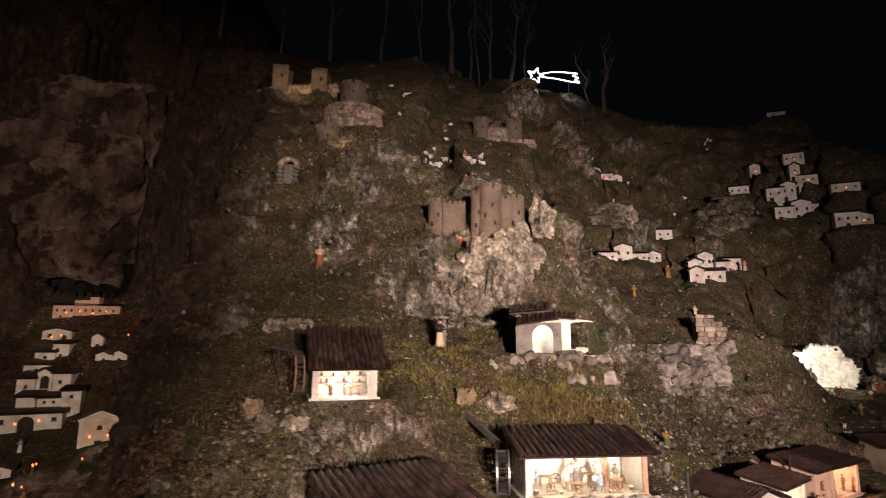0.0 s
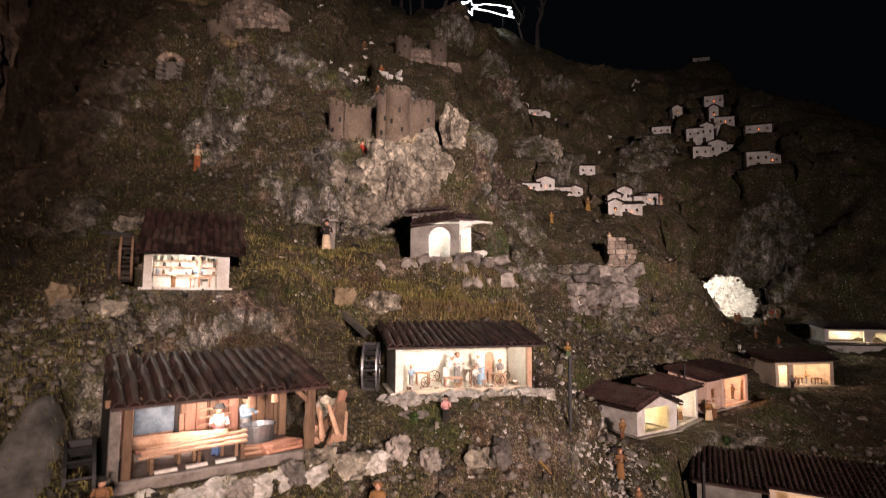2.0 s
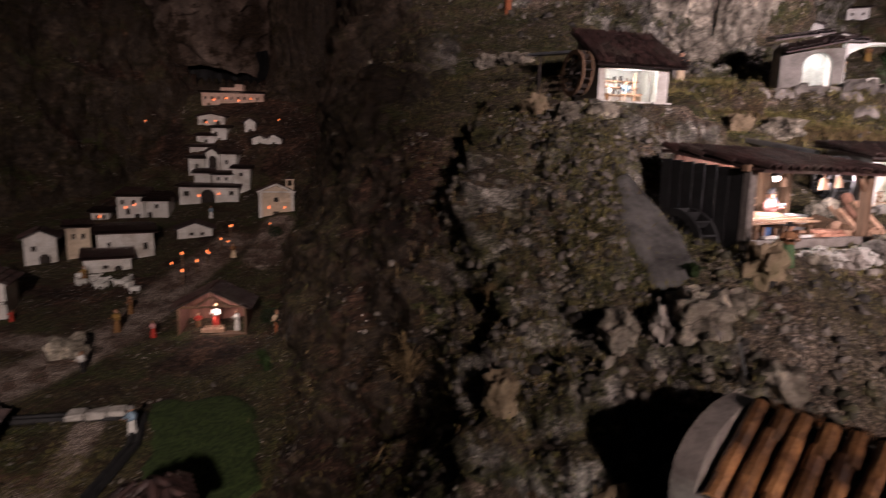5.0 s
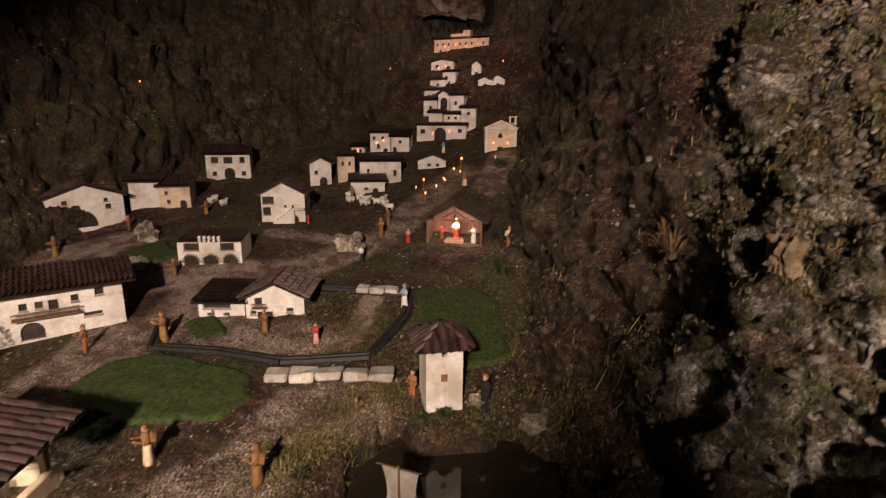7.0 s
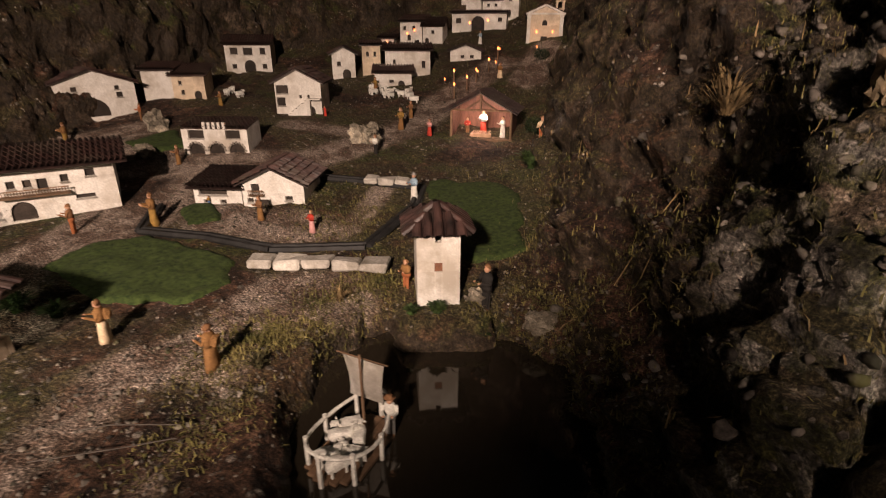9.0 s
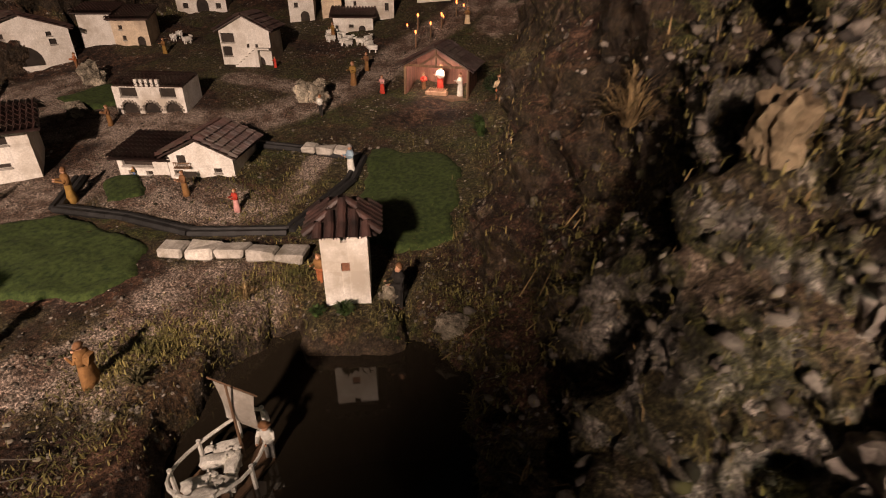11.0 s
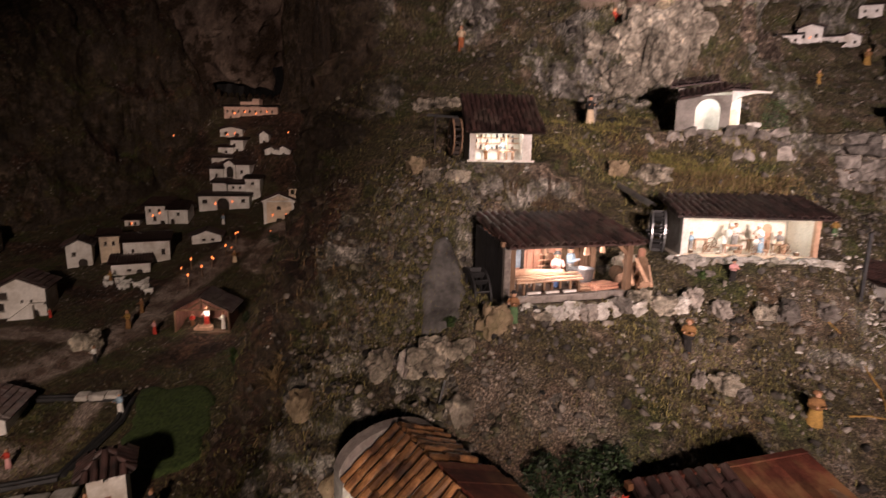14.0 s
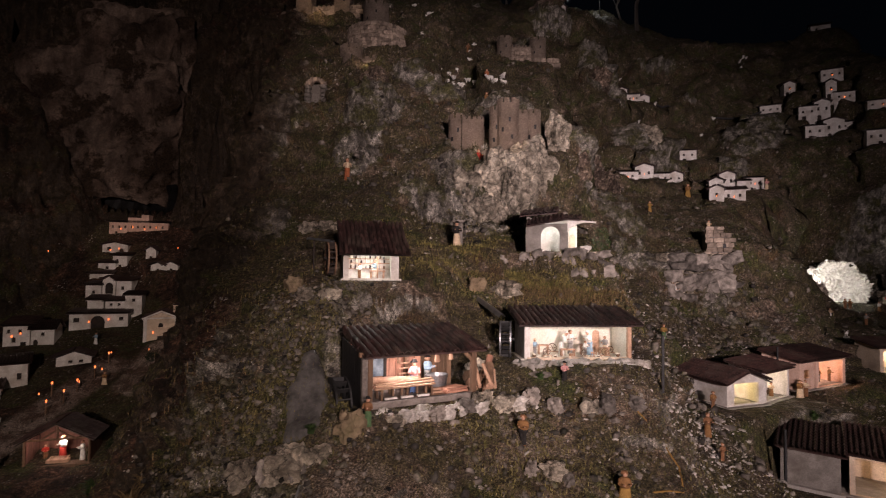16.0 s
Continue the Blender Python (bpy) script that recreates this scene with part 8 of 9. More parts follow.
# the hill
for row in (
    (-1.55, 6.55, 0.30, 20, "orange", "cream", None, None), (-0.03, 5.45, 0.275, 10, "cream", "black", "black", "robe"), (0.22, 6.80, 0.27, 30, "red", "red", None, "ochre"),
    (0.34, 6.82, 0.26, -20, "blue", "sky", None, None), (-1.38, 8.17, 0.24, 0, "red", "red", None, None), (0.41, 9.99, 0.26, 0, "orange", "orange", None, None),
    (0.37, 8.56, 0.25, 30, "brown", "ochre", None, None), (2.78, 10.68, 0.24, 0, "orange", "orange", None, "black"), (2.59, 9.49, 0.24, 0, "cream", "ochre", None, None),
    (3.39, 9.30, 0.22, 0, "yellow", "yellow", None, None), (4.89, 11.29, 0.30, 0, "yellow", "ochre", None, None), (3.11, 7.45, 0.28, 20, "brown", "white", None, None),
    (2.43, 6.02, 0.20, -20, "green", "yellow", None, None), (-0.74, 11.94, 0.28, 0, "ochre", "ochre", None, None), (0.0, 12.03, 0.30, 0, "ochre", "brown", None, None),
    (6.63, 11.39, 0.24, 0, "cream", "pink", None, None), (0.47, 3.0, 0.19, -15, "black", "ochre", None, None), (0.83, 3.60, 0.15, 10, "black", "pink", "black", None),
    (2.20, 4.38, 0.21, 0, "ochre", "brown", None, None), (2.19, 4.10, 0.15, 20, "brown", "brown", None, None), (5.98, 7.76, 0.16, 0, "orange", "orange", None, None),
    (6.12, 7.63, 0.18, 0, "brown", "cream", None, None), (1.05, 2.87, 0.20, 0, "yellow", "ochre", None, "yellow"), (-0.43, 2.62, 0.16, -10, "green", "brown", "black", "yellow"),
    (3.80, 5.72, 0.20, 0, "cream", "ochre", None, None), (3.88, 5.75, 0.19, 0, "brown", "cream", None, None), (4.30, 9.0, 0.2, 0, "cream", "cream", None, None),
    (2.62, 5.20, 0.17, 0, "brown", "ochre", None, None), (1.95, 9.6, 0.22, 0, "black", "orange", None, None), (6.3, 8.9, 0.16, 0, "cream", "white", None, None),
    (7.0, 9.6, 0.2, 0, "brown", "brown", None, None), (7.3, 9.9, 0.2, 0, "brown", "ochre", None, None), (7.6, 9.6, 0.2, 0, "ochre", "white", None, None),
    (7.0, 9.1, 0.2, 0, "brown", "grey", None, None), (7.9, 9.8, 0.2, 0, "brown", "red", None, None), (8.2, 10.0, 0.2, 0, "ochre", "brown", None, None),
    (6.6, 9.4, 0.18, 0, "white", "cream", None, None), (7.1, 8.7, 0.17, 0, "orange", "ochre", None, None), (4.15, 4.55, 0.22, 0, "red", "ochre", None, None),
):
    figure(row[0], row[1], row[2], row[3], row[4], row[5], row[6], load=row[7], wide=1.35 if row[5] == "ochre" else 1.0)
for u, hh, a, b in ((0.12, 0.16, "white", "grey"), (0.25, 0.14, "ochre", "yellow")):
    inside(R1, u, 0.22, hh, 0, a, b)
inside(R1B, 0.20, 0.10, 0.16, 10, "brown", "white")
inside(R1B, 0.38, 0.10, 0.15, -10, "ochre", "cream")
for x, y in ((4.42, 6.38), (4.60, 6.45), (6.08, 7.28), (6.32, 7.3), (5.85, 7.0), (3.8, 5.05), (4.1, 5.1), (3.95, 4.95), (4.3, 5.0)):
    figure(x, y, 0.17, random.uniform(-40, 40), random.choice(("brown", "black", "grey")), random.choice(("red", "white", "ochre", "grey")), z=(1.035 if y > 5.5 else 0.447))
# the valley
for row in (
    (-2.70, 2.60, 0.24, -20, "black", "black", None, None), (-3.81, 3.46, 0.20, -10, "white", "sky", "grey", None), (-3.30, 1.52, 0.19, -60, "ochre", "ochre", None, "ochre"),
    (-3.88, 1.38, 0.20, -30, "cream", "ochre", None, "ochre"), (-5.06, 2.22, 0.23, -20, "yellow", "ochre", None, None), (-4.70, 4.05, 0.18, -10, "black", "white", None, None),
    (-4.08, 2.73, 0.15, 0, "pink", "red", None, None), (-4.58, 4.70, 0.16, 0, "red", "pink", None, None), (-3.55, 5.02, 0.26, 20, "orange", "cream", None, "red"),
    (-5.93, 4.62, 0.11, 0, "red", "red", None, None), (-6.05, 2.98, 0.17, -30, "ochre", "brown", None, None), (-7.62, 2.72, 0.22, -40, "yellow", "ochre", None, None),
    (-7.55, 3.45, 0.18, -30, "brown", "orange", None, None), (-5.36, 1.85, 0.20, -40, "orange", "brown", None, None), (-4.54, 2.68, 0.17, 0, "ochre", "brown", None, None),
    (-4.72, 1.10, 0.20, 0, "ochre", "ochre", None, None), (-6.02, 5.55, 0.18, 0, "ochre", "yellow", None, None), (-4.95, 4.72, 0.22, 0, "ochre", "yellow", None, None),
    (-5.12, 5.1, 0.18, 0, "ochre", "brown", None, None), (-5.75, 7.55, 0.18, 0, "white", "sky", None, None), (-4.85, 6.55, 0.18, 0, "cream", "ochre", None, None),
    (-3.12, 2.50, 0.16, 0, "orange", "ochre", None, None), (-7.2, 4.2, 0.16, 0, "yellow", "ochre", None, None), (-5.05, 2.62, 0.08, 0, "blue", "yellow", None, None),
):
    figure(row[0], row[1], row[2], row[3], row[4], row[5], row[6], load=row[7], wide=1.35 if row[5] == "ochre" else 1.0)
STALL = pose(-4.43, 4.83, 0.285, 0, 0, 20)
inside(STALL, 0.30, 0.16, 0.25, 0, "red", "white", z=0.002, label="white and red clay figurine standing in the stable")
inside(STALL, 0.50, 0.10, 0.20, -30, "white", "white", z=0.002, label="white clay figurine at the stable's edge")
inside(STALL, 0.14, 0.16, 0.17, 40, "brown", "red", z=0.002, label="brown clay figurine kneeling by the manger")
bm = bmesh.new()
for k in range(9):
    rod(bm, (0.20 + 0.02 * k, 0.03 + 0.01 * (k % 2), 0.03), (0.22 + 0.02 * k, 0.10, 0.055), 0.006, n=5)
box(bm, 0.19, 0.39, 0.03, 0.10, 0.002, 0.035, 0.003)
part("box", bm, M_PLANK, thing("manger", STALL, "low wooden manger with pale straw", "manger"))


def sheep_mesh():
    bm = bmesh.new()
    blob(bm, (0, 0, 0.052), (0.055, 0.028, 0.028), 2, 0.2, 4.0)
    blob(bm, (0.062, 0, 0.075), (0.020, 0.013, 0.014), 1, 0.2, 7.0)
    for x in (-0.03, 0.03):
        for y in (-0.014, 0.014):
            rod(bm, (x, y, 0), (x, y, 0.04), 0.006, n=5)
    rod(bm, (0.05, -0.012, 0.088), (0.048, -0.026, 0.085), 0.005, 0.003, 5)
    rod(bm, (0.05, 0.012, 0.088), (0.048, 0.026, 0.085), 0.005, 0.003, 5)
    me = bpy.data.meshes.new("sheep_figurine")
    bm.to_mesh(me)
    bm.free()
    me.materials.append(C["white"])
    return me


SHEEP = sheep_mesh()


def sheep(x, y, yaw, s=1.0, z=None):
    ob = new("sheep_figurine", SHEEP)
    ob.matrix_world = pose(x, y, (surf(x, y) if z is None else z) - 0.004, 0, 0, yaw) @ Matrix.Scale(s, 4)
    tagged(ob, "small white clay sheep figurine on the ground", "sheep", "clay sheep")


for cx, cy, n, sx, sy, s in ((-5.75, 5.55, 15, 0.40, 0.12, 1.0), (-0.9, 12.2, 9, 0.5, 0.5, 1.4), (0.1, 12.1, 8, 0.4, 0.4, 1.4), (0.5, 10.0, 4, 0.3, 0.3, 1.4), (-0.4, 10.9, 6, 0.3, 0.6, 1.3), (5.0, 15.4, 6, 0.5, 0.3, 1.4), (6.6, 16.3, 7, 0.6, 0.3, 1.4), (8.2, 15.9, 7, 0.7, 0.4, 1.4), (1.5, 6.05, 3, 0.2, 0.1, 1.1), (6.4, 8.3, 7, 0.5, 0.4, 1.0), (-7.5, 4.55, 3, 0.2, 0.1, 1.0)):
    for k in range(n):
        sheep(cx + random.uniform(-sx, sx), cy + random.uniform(-sy, sy), random.uniform(0, 360), s * random.uniform(0.85, 1.1))


# flocks strewn over the upper hill
for x, y in ((-0.95, 10.5), (-0.80, 10.62), (-0.62, 10.45), (-0.45, 10.8), (-0.30, 11.0), (-0.12, 10.85), (0.02, 11.15), (0.18, 11.05), (0.45, 9.9), (0.58, 9.82), (0.52, 9.7), (5.1, 15.0), (5.3, 15.15), (5.45, 14.95), (5.65, 15.1), (6.2, 14.6), (6.7, 14.75), (7.0, 14.6), (4.7, 14.1), (4.85, 14.2), (5.0, 14.05), (6.45, 14.2), (1.45, 9.2), (1.6, 9.35)):
    sheep(x, y, random.uniform(0, 360), 1.25)


def sheep_boat():
    m0 = pose(-2.655, 1.62, -0.145, 0, 0, 100)
    t = thing("boat", m0, "pale wooden raft with bent rails and a white sail", "boat")
    out = [(0.185 * math.cos(a), 0.115 * math.sin(a) * (1 - 0.18 * math.cos(a))) for a in np.linspace(0, 2 * math.pi, 25)[:-1]]
    for k in range(7):
        bm = bmesh.new()
        y = -0.10 + 0.029 * k
        l = 0.175 * math.sqrt(max(0.05, 1 - (y / 0.13) ** 2))
        box(bm, -l, l, y, y + 0.027, -0.045, -0.024, 0.001)
        part("deck_board", bm, M_TIMBER, t)
    rail = bmesh.new()
    ring = []
    n = len(out)
    for i, p in enumerate(out):
        q = Vector((p[0], p[1], 0)).normalized()
        c = Vector((*p, 0.06 + 0.035 * (p[0] / 0.185) ** 2))
        ring.append([rail.verts.new(c + q * 0.007 * math.cos(a) + Vector((0, 0, 0.007 * math.sin(a)))) for a in np.linspace(0, 2 * math.pi, 7)[:-1]])
    for i in range(n):
        a, b = ring[i], ring[(i + 1) % n]
        for k in range(6):
            rail.faces.new((a[k], b[k], b[(k + 1) % 6], a[(k + 1) % 6]))
    part("rail", rail, C["white"], t)
    for i in range(0, n, 3):
        bm = bmesh.new()
        p = out[i]
        rod(bm, (*p, -0.04), (*p, 0.075 + 0.035 * (p[0] / 0.185) ** 2), 0.008, n=6)
        part("stanchion", bm, C["white"], t)
    bm = bmesh.new()
    rod(bm, (0.072, 0.0, -0.03), (0.070, 0.002, 0.31), 0.006, 0.004, 6)
    part("mast", bm, M_TIMBER, t)
    bm = bmesh.new()
    rod(bm, (0.09, 0.11, 0.285), (0.108, -0.085, 0.266), 0.003, n=5)
    part("yard", bm, M_TIMBER, t)
    bm = bmesh.new()
    g = [[bm.verts.new((0.09 + 0.015 * j / 6 - 0.02 * math.sin(math.pi * i / 6) * math.sin(math.pi * j / 6), (0.085 - 0.157 * j / 6) * (1 - 0.22 * math.sin(math.pi * i / 8)) - 0.006 * i / 6, 0.28 - 0.017 * j / 6 - 0.16 * i / 6)) for j in range(7)] for i in range(7)]
    for a, b in zip(g, g[1:]):
        for j in range(6):
            f = bm.faces.new((a[j], a[j + 1], b[j + 1], b[j]))
            f.smooth = True
    bmesh.ops.solidify(bm, geom=bm.faces[:], thickness=0.003)
    part("sail", bm, M_PLASTER, t, "hanging white cloth sail")
    for u, v, yaw in ((-0.10, 0.03, 20), (-0.06, -0.045, 170), (-0.01, 0.045, 10), (0.01, -0.02, 90), (-0.12, -0.02, 30), (0.05, 0.05, 200)):
        p = m0 @ Vector((u, v, -0.021))
        sheep(p.x, p.y, yaw + 40, 0.85, p.z)
    p = m0 @ Vector((0.11, -0.085, -0.022))
    figure(p.x, p.y, 0.17, 30, "grey", "white", "brown", z=p.z, label="clay boatman figurine in a white shirt")


sheep_boat()

# ---- boulders, stones, grass, trees ----
def boulder(x, y, w, h, seed, d=None, yaw=0.0, sink=0.25, mat=None, label="rough pale limestone boulder on the slope", z=None):
    bm = bmesh.new()
    d = d or w * 0.75
    blob(bm, (0, 0, 0), (w / 2, d / 2, h / 2), 4, 0.5, seed, sq=0.86)
    for v in bm.verts:
        p = v.co / w
        v.co += v.co.normalized() * w * (0.06 * noise.noise(p * 7 + Vector((seed, 0, 0))) + 0.035 * abs(noise.noise(p * 17 + Vector((0, seed, 0)))) + 0.012 * noise.noise(p * 40))
    me = bpy.data.meshes.new("boulder")
    bm.to_mesh(me)
    bm.free()
    me.materials.append(mat or M_ROCK)
    ob = new("boulder", me)
    ob.matrix_world = pose(x, y, (surf(x, y) if z is None else z) + h * (0.5 - sink), 0, 0, yaw)
    return tagged(ob, label, "boulder", "boulders")


M_BARK = surface("grey_bark", (0.045, 0.038, 0.032), (0.12, 0.105, 0.09), 8, 0.9, grain=40, rel=0.7, vary=0.2, stretch=(1, 1, 0.2))
M_OCHREROCK = surface("ochre_rock", (0.13, 0.095, 0.055), (0.34, 0.265, 0.165), 9, 0.9, grain=70, rel=0.9, vary=0.15, stain=(0.14, 0.12, 0.06))
for x, y, w, h, s, ochre in ((-1.70, 5.44, 0.22, 0.15, 1, 0), (-1.50, 5.42, 0.20, 0.13, 2, 0), (-1.36, 5.36, 0.16, 0.10, 21, 0), (-1.31, 3.88, 0.18, 0.15, 3, 1), (0.49, 4.72, 0.28, 0.18, 4, 0), (0.20, 4.72, 0.16, 0.15, 5, 1), (-0.52, 2.58, 0.15, 0.17, 6, 1), (-0.80, 2.40, 0.24, 0.22, 7, 0), (-1.13, 2.08, 0.20, 0.24, 8, 1), (0.20, 3.56, 0.16, 0.13, 9, 0), (-5.0, 4.24, 0.30, 0.22, 10, 0), (-7.09, 3.38, 0.2, 0.26, 11, 0), (-1.44, 2.30, 0.14, 0.18, 12, 1), (-1.15, 3.66, 0.16, 0.12, 13, 0), (-0.95, 3.64, 0.16, 0.10, 14, 0), (0.08, 6.50, 0.46, 0.52, 15, 0), (-0.72, 1.66, 0.16, 0.16, 16, 0), (-1.05, 2.40, 0.16, 0.14, 17, 0), (-0.62, 2.22, 0.14, 0.14, 18, 0), (8.35, 10.45, 0.45, 0.35, 41, 0), (8.7, 10.5, 0.4, 0.3, 42, 0), (7.0, 10.35, 0.3, 0.5, 43, 0), (4.62, 13.2, 0.8, 0.7, 22, 0), (2.5, 10.95, 0.6, 0.5, 23, 0), (-6.55, 2.95, 0.22, 0.14, 24, 0), (-2.42, 2.62, 0.16, 0.1, 25, 0), (-2.75, 2.62, 0.12, 0.09, 26, 0)):
    boulder(x, y, w, h, s * 7.3, yaw=s * 37, mat=M_OCHREROCK if ochre else M_ROCK, label="ochre limestone boulder on the slope" if ochre else "rough pale limestone boulder on the slope")
for x, y, w, h, s in ((-1.18, 2.10, 0.13, 0.26, 51), (-1.10, 1.92, 0.20, 0.20, 52), (-1.02, 1.82, 0.18, 0.16, 53)):
    boulder(x, y, w, h, s * 2.9, yaw=30, mat=M_STONE, label="pale squared limestone block beside the cottage")
# crag under the castle and outcrops
for x, y, w, h, s in ((0.55, 6.62, 0.75, 0.95, 31), (0.95, 6.75, 0.55, 1.0, 32), (0.30, 6.35, 0.5, 0.55, 33), (1.36, 7.12, 0.40, 0.85, 34), (1.64, 7.30, 0.42, 0.85, 39), (0.72, 6.50, 0.5, 1.05, 40), (2.45, 9.6, 0.5, 0.9, 44), (2.85, 9.9, 0.35, 0.7, 45), (-1.45, 7.9, 0.5, 0.55, 36), (2.35, 15.0, 0.9, 0.6, 37), (3.4, 13.6, 0.8, 0.9, 38)):
    boulder(x, y, w, h, s * 3.7, yaw=s * 23, sink=0.35, mat=M_GROUND if y > 7.2 else M_ROCK, label="craggy grey limestone outcrop in the hillside")
# footing of the white workshop: a pale lit ledge of flat stones
for k in range(9):
    p = WHITE @ Vector((-0.02 + 0.115 * k, -0.10, 0))
    boulder(p.x, p.y, 0.15, 0.11, 60 + k, 0.15, 8 + 10 * (k % 3), 0.5, M_PALE, z=1.625, label="flat pale ledge stone below the workshop")
# row of blocks along the sawmill's front
for k in range(8):
    p = SAW @ Vector((0.10 + 0.13 * k, -0.10 - 0.03 * (k % 2), 0))
    boulder(p.x, p.y, 0.13 + 0.03 * (k % 3), 0.09, 80 + k, 0.11, 40 + 15 * (k % 3), 0.4, M_PALE, z=1.475, label="pale squared stone along the sawmill's front")
# larger blocks that hold the slope below the two workshops
for k, (x, y, w, h) in enumerate(((0.34, 3.13, 0.17, 0.12), (0.57, 3.42, 0.15, 0.13), (0.73, 3.38, 0.12, 0.12), (0.97, 3.42, 0.13, 0.13), (1.10, 3.44, 0.16, 0.13), (1.30, 3.46, 0.13, 0.12), (0.63, 2.88, 0.16, 0.10), (0.50, 2.84, 0.10, 0.10), (0.72, 2.84, 0.08, 0.08), (-0.66, 2.46, 0.13, 0.10), (-0.90, 2.40, 0.13, 0.15), (-0.77, 2.40, 0.14, 0.12), (-0.28, 2.70, 0.10, 0.07), (-0.05, 2.90, 0.14, 0.08), (0.13, 3.00, 0.12, 0.09), (0.22, 3.12, 0.12, 0.09))):
    boulder(x, y, w, h, 140 + k * 3.3, w * 0.7, 20 + 50 * (k % 3), 0.3, M_STONE if k % 3 else M_ROCK, "broken pale block that holds the slope")
for k, (x, y) in enumerate(((-5.02, 6.06), (-5.06, 6.33), (-5.09, 6.68), (-5.18, 7.07), (-5.03, 5.80), (-5.3, 6.2))):
    z = surf(x, y)
    beam(thing("lamp_post", pose(x, y, z), "thin wooden post beside the village path", "post", "path posts"), (0, 0, -0.05), (0, 0, 0.13), 0.007, M_TIMBER)
    candle(Vector((x, y, z + 0.155)))
# stone slabs that bridge the channel
for x, y, l, w, yaw, n in ((-3.98, 2.14, 0.80, 0.13, 30, 5), (-4.30, 3.45, 0.36, 0.10, 25, 3)):
    t = thing("slab_bridge", pose(x, y, surf(x, y) + 0.01, 0, 0, yaw), "low bridge of pale cracked stone slabs over the channel", "bridge")
    for k in range(n):
        bm = bmesh.new()
        box(bm, l * k / n + 0.001, l * (k + 1) / n - 0.001, 0, w, 0.0, 0.055, 0.010, wob=0.014)
        part("slab", bm, M_PALE, t)


def stones_field(name, label, n, spots, sizes, mat, seed, flat=0.7):
    """A scatter of broken stones lying on the ground."""
    rs = np.random.RandomState(seed)
    bases = []
    for k in range(7):
        bm = bmesh.new()
        blob(bm, (0, 0, 0), (1, 0.75, flat), 1 if k < 6 else 2, 0.6, seed + k * 5.1)
        bases.append((np.array([v.co for v in bm.verts]), np.array([[v.index for v in f.verts] for f in bm.faces])))
        bm.free()
    V, F, off = [], [], 0
    per = np.array([s[4] for s in spots], float)
    pick = rs.choice(len(spots), n, p=per / per.sum())
    cx, cy = np.array([s[0] for s in spots])[pick], np.array([s[1] for s in spots])[pick]
    X = cx + rs.normal(0, 1, n) * np.array([s[2] for s in spots])[pick]
    Y = cy + rs.normal(0, 1, n) * np.array([s[3] for s in spots])[pick]
    clear = np.ones(n, bool)
    for px, py, pz, rx, ry, yaw, soft in PADS:
        c, s = math.cos(yaw), math.sin(yaw)
        u, v = (X - px) * c + (Y - py) * s, (Y - py) * c - (X - px) * s
        clear &= ~((np.abs(u) < rx + 0.02) & (np.abs(v) < ry + 0.02))
    for pts in LAWNS:
        odd = np.zeros(n, bool)
        for (ax, ay), (bx, by) in zip(pts, pts[1:] + pts[:1]):
            odd ^= ((ay > Y) != (by > Y)) & (X < (bx - ax) * (Y - ay) / (by - ay + 1e-9) + ax)
        clear &= ~odd
    X, Y = X[clear], Y[clear]
    Q = relief(X, Y)
    S = sizes[0] * (sizes[1] / sizes[0]) ** (rs.rand(len(X)) ** 3)
    for i in range(len(X)):
        b, f = bases[rs.randint(7)]
        a, t, q = rs.rand() * 6.28, rs.normal(0, 0.7), rs.normal(0, 0.7)
        ca, sa, ct, st = math.cos(a), math.sin(a), math.cos(t), math.sin(t)
        R = np.array([[ca, -sa * ct, sa * st], [sa, ca * ct, -ca * st], [0, st, ct]]) @ np.array([[math.cos(q), 0, math.sin(q)], [0, 1, 0], [-math.sin(q), 0, math.cos(q)]])
        V.append((b * S[i]) @ R.T + Q[i] + (0, 0, S[i] * 0.12))
        F.append(f + off)
        off += len(b)
    me = grid_mesh(name, np.concatenate(V), np.concatenate(F))
    me.materials.append(mat)
    return tagged(new(name, me), label, "stones", kind="stuff")


# spots: centre x, y, spread x, y, weight
stones_field("ridge_stones", "broken mossy stones covering the steep ridge", 7000, ((-1.2, 2.7, 0.35, 0.45, 3), (-1.05, 3.4, 0.3, 0.3, 2), (-0.7, 3.7, 0.25, 0.12, 1.2), (-0.85, 2.2, 0.3, 0.2, 2), (-1.75, 2.6, 0.25, 0.3, 0.4)), (0.004, 0.026), M_CHIPS, 11)
stones_field("slope_stones", "pale gravel and broken stones on the front slope", 2200, ((0.2, 2.7, 0.5, 0.25, 2.5), (1.0, 3.1, 0.5, 0.3, 2.5), (1.8, 3.6, 0.5, 0.5, 1.5), (-0.1, 2.3, 0.4, 0.2, 1.5), (0.6, 3.35, 0.4, 0.12, 1.5), (0.3, 3.4, 0.5, 0.1, 1)), (0.004, 0.030), M_CHIPS, 12)
stones_field("pale_scree", "small pale limestone chips on the mid slope", 6500, ((2.35, 4.9, 0.45, 0.5, 3), (2.7, 5.9, 0.6, 0.5, 2.5), (1.95, 4.3, 0.3, 0.35, 1.5), (1.7, 3.6, 0.4, 0.4, 1), (3.9, 4.95, 0.7, 0.15, 0.8)), (0.004, 0.026), M_PALE, 17, 0.3)
stones_field("scree", "pale scree and rubble on the mid slope", 4000, ((2.6, 5.9, 0.7, 0.7, 2), (2.3, 4.8, 0.5, 0.5, 1), (3.4, 7.0, 0.6, 0.4, 1.5), (4.5, 7.8, 0.7, 0.5, 1), (5.2, 5.8, 1.0, 0.4, 0.7), (1.9, 5.2, 0.3, 0.4, 1)), (0.006, 0.055), M_CHIPS, 13)
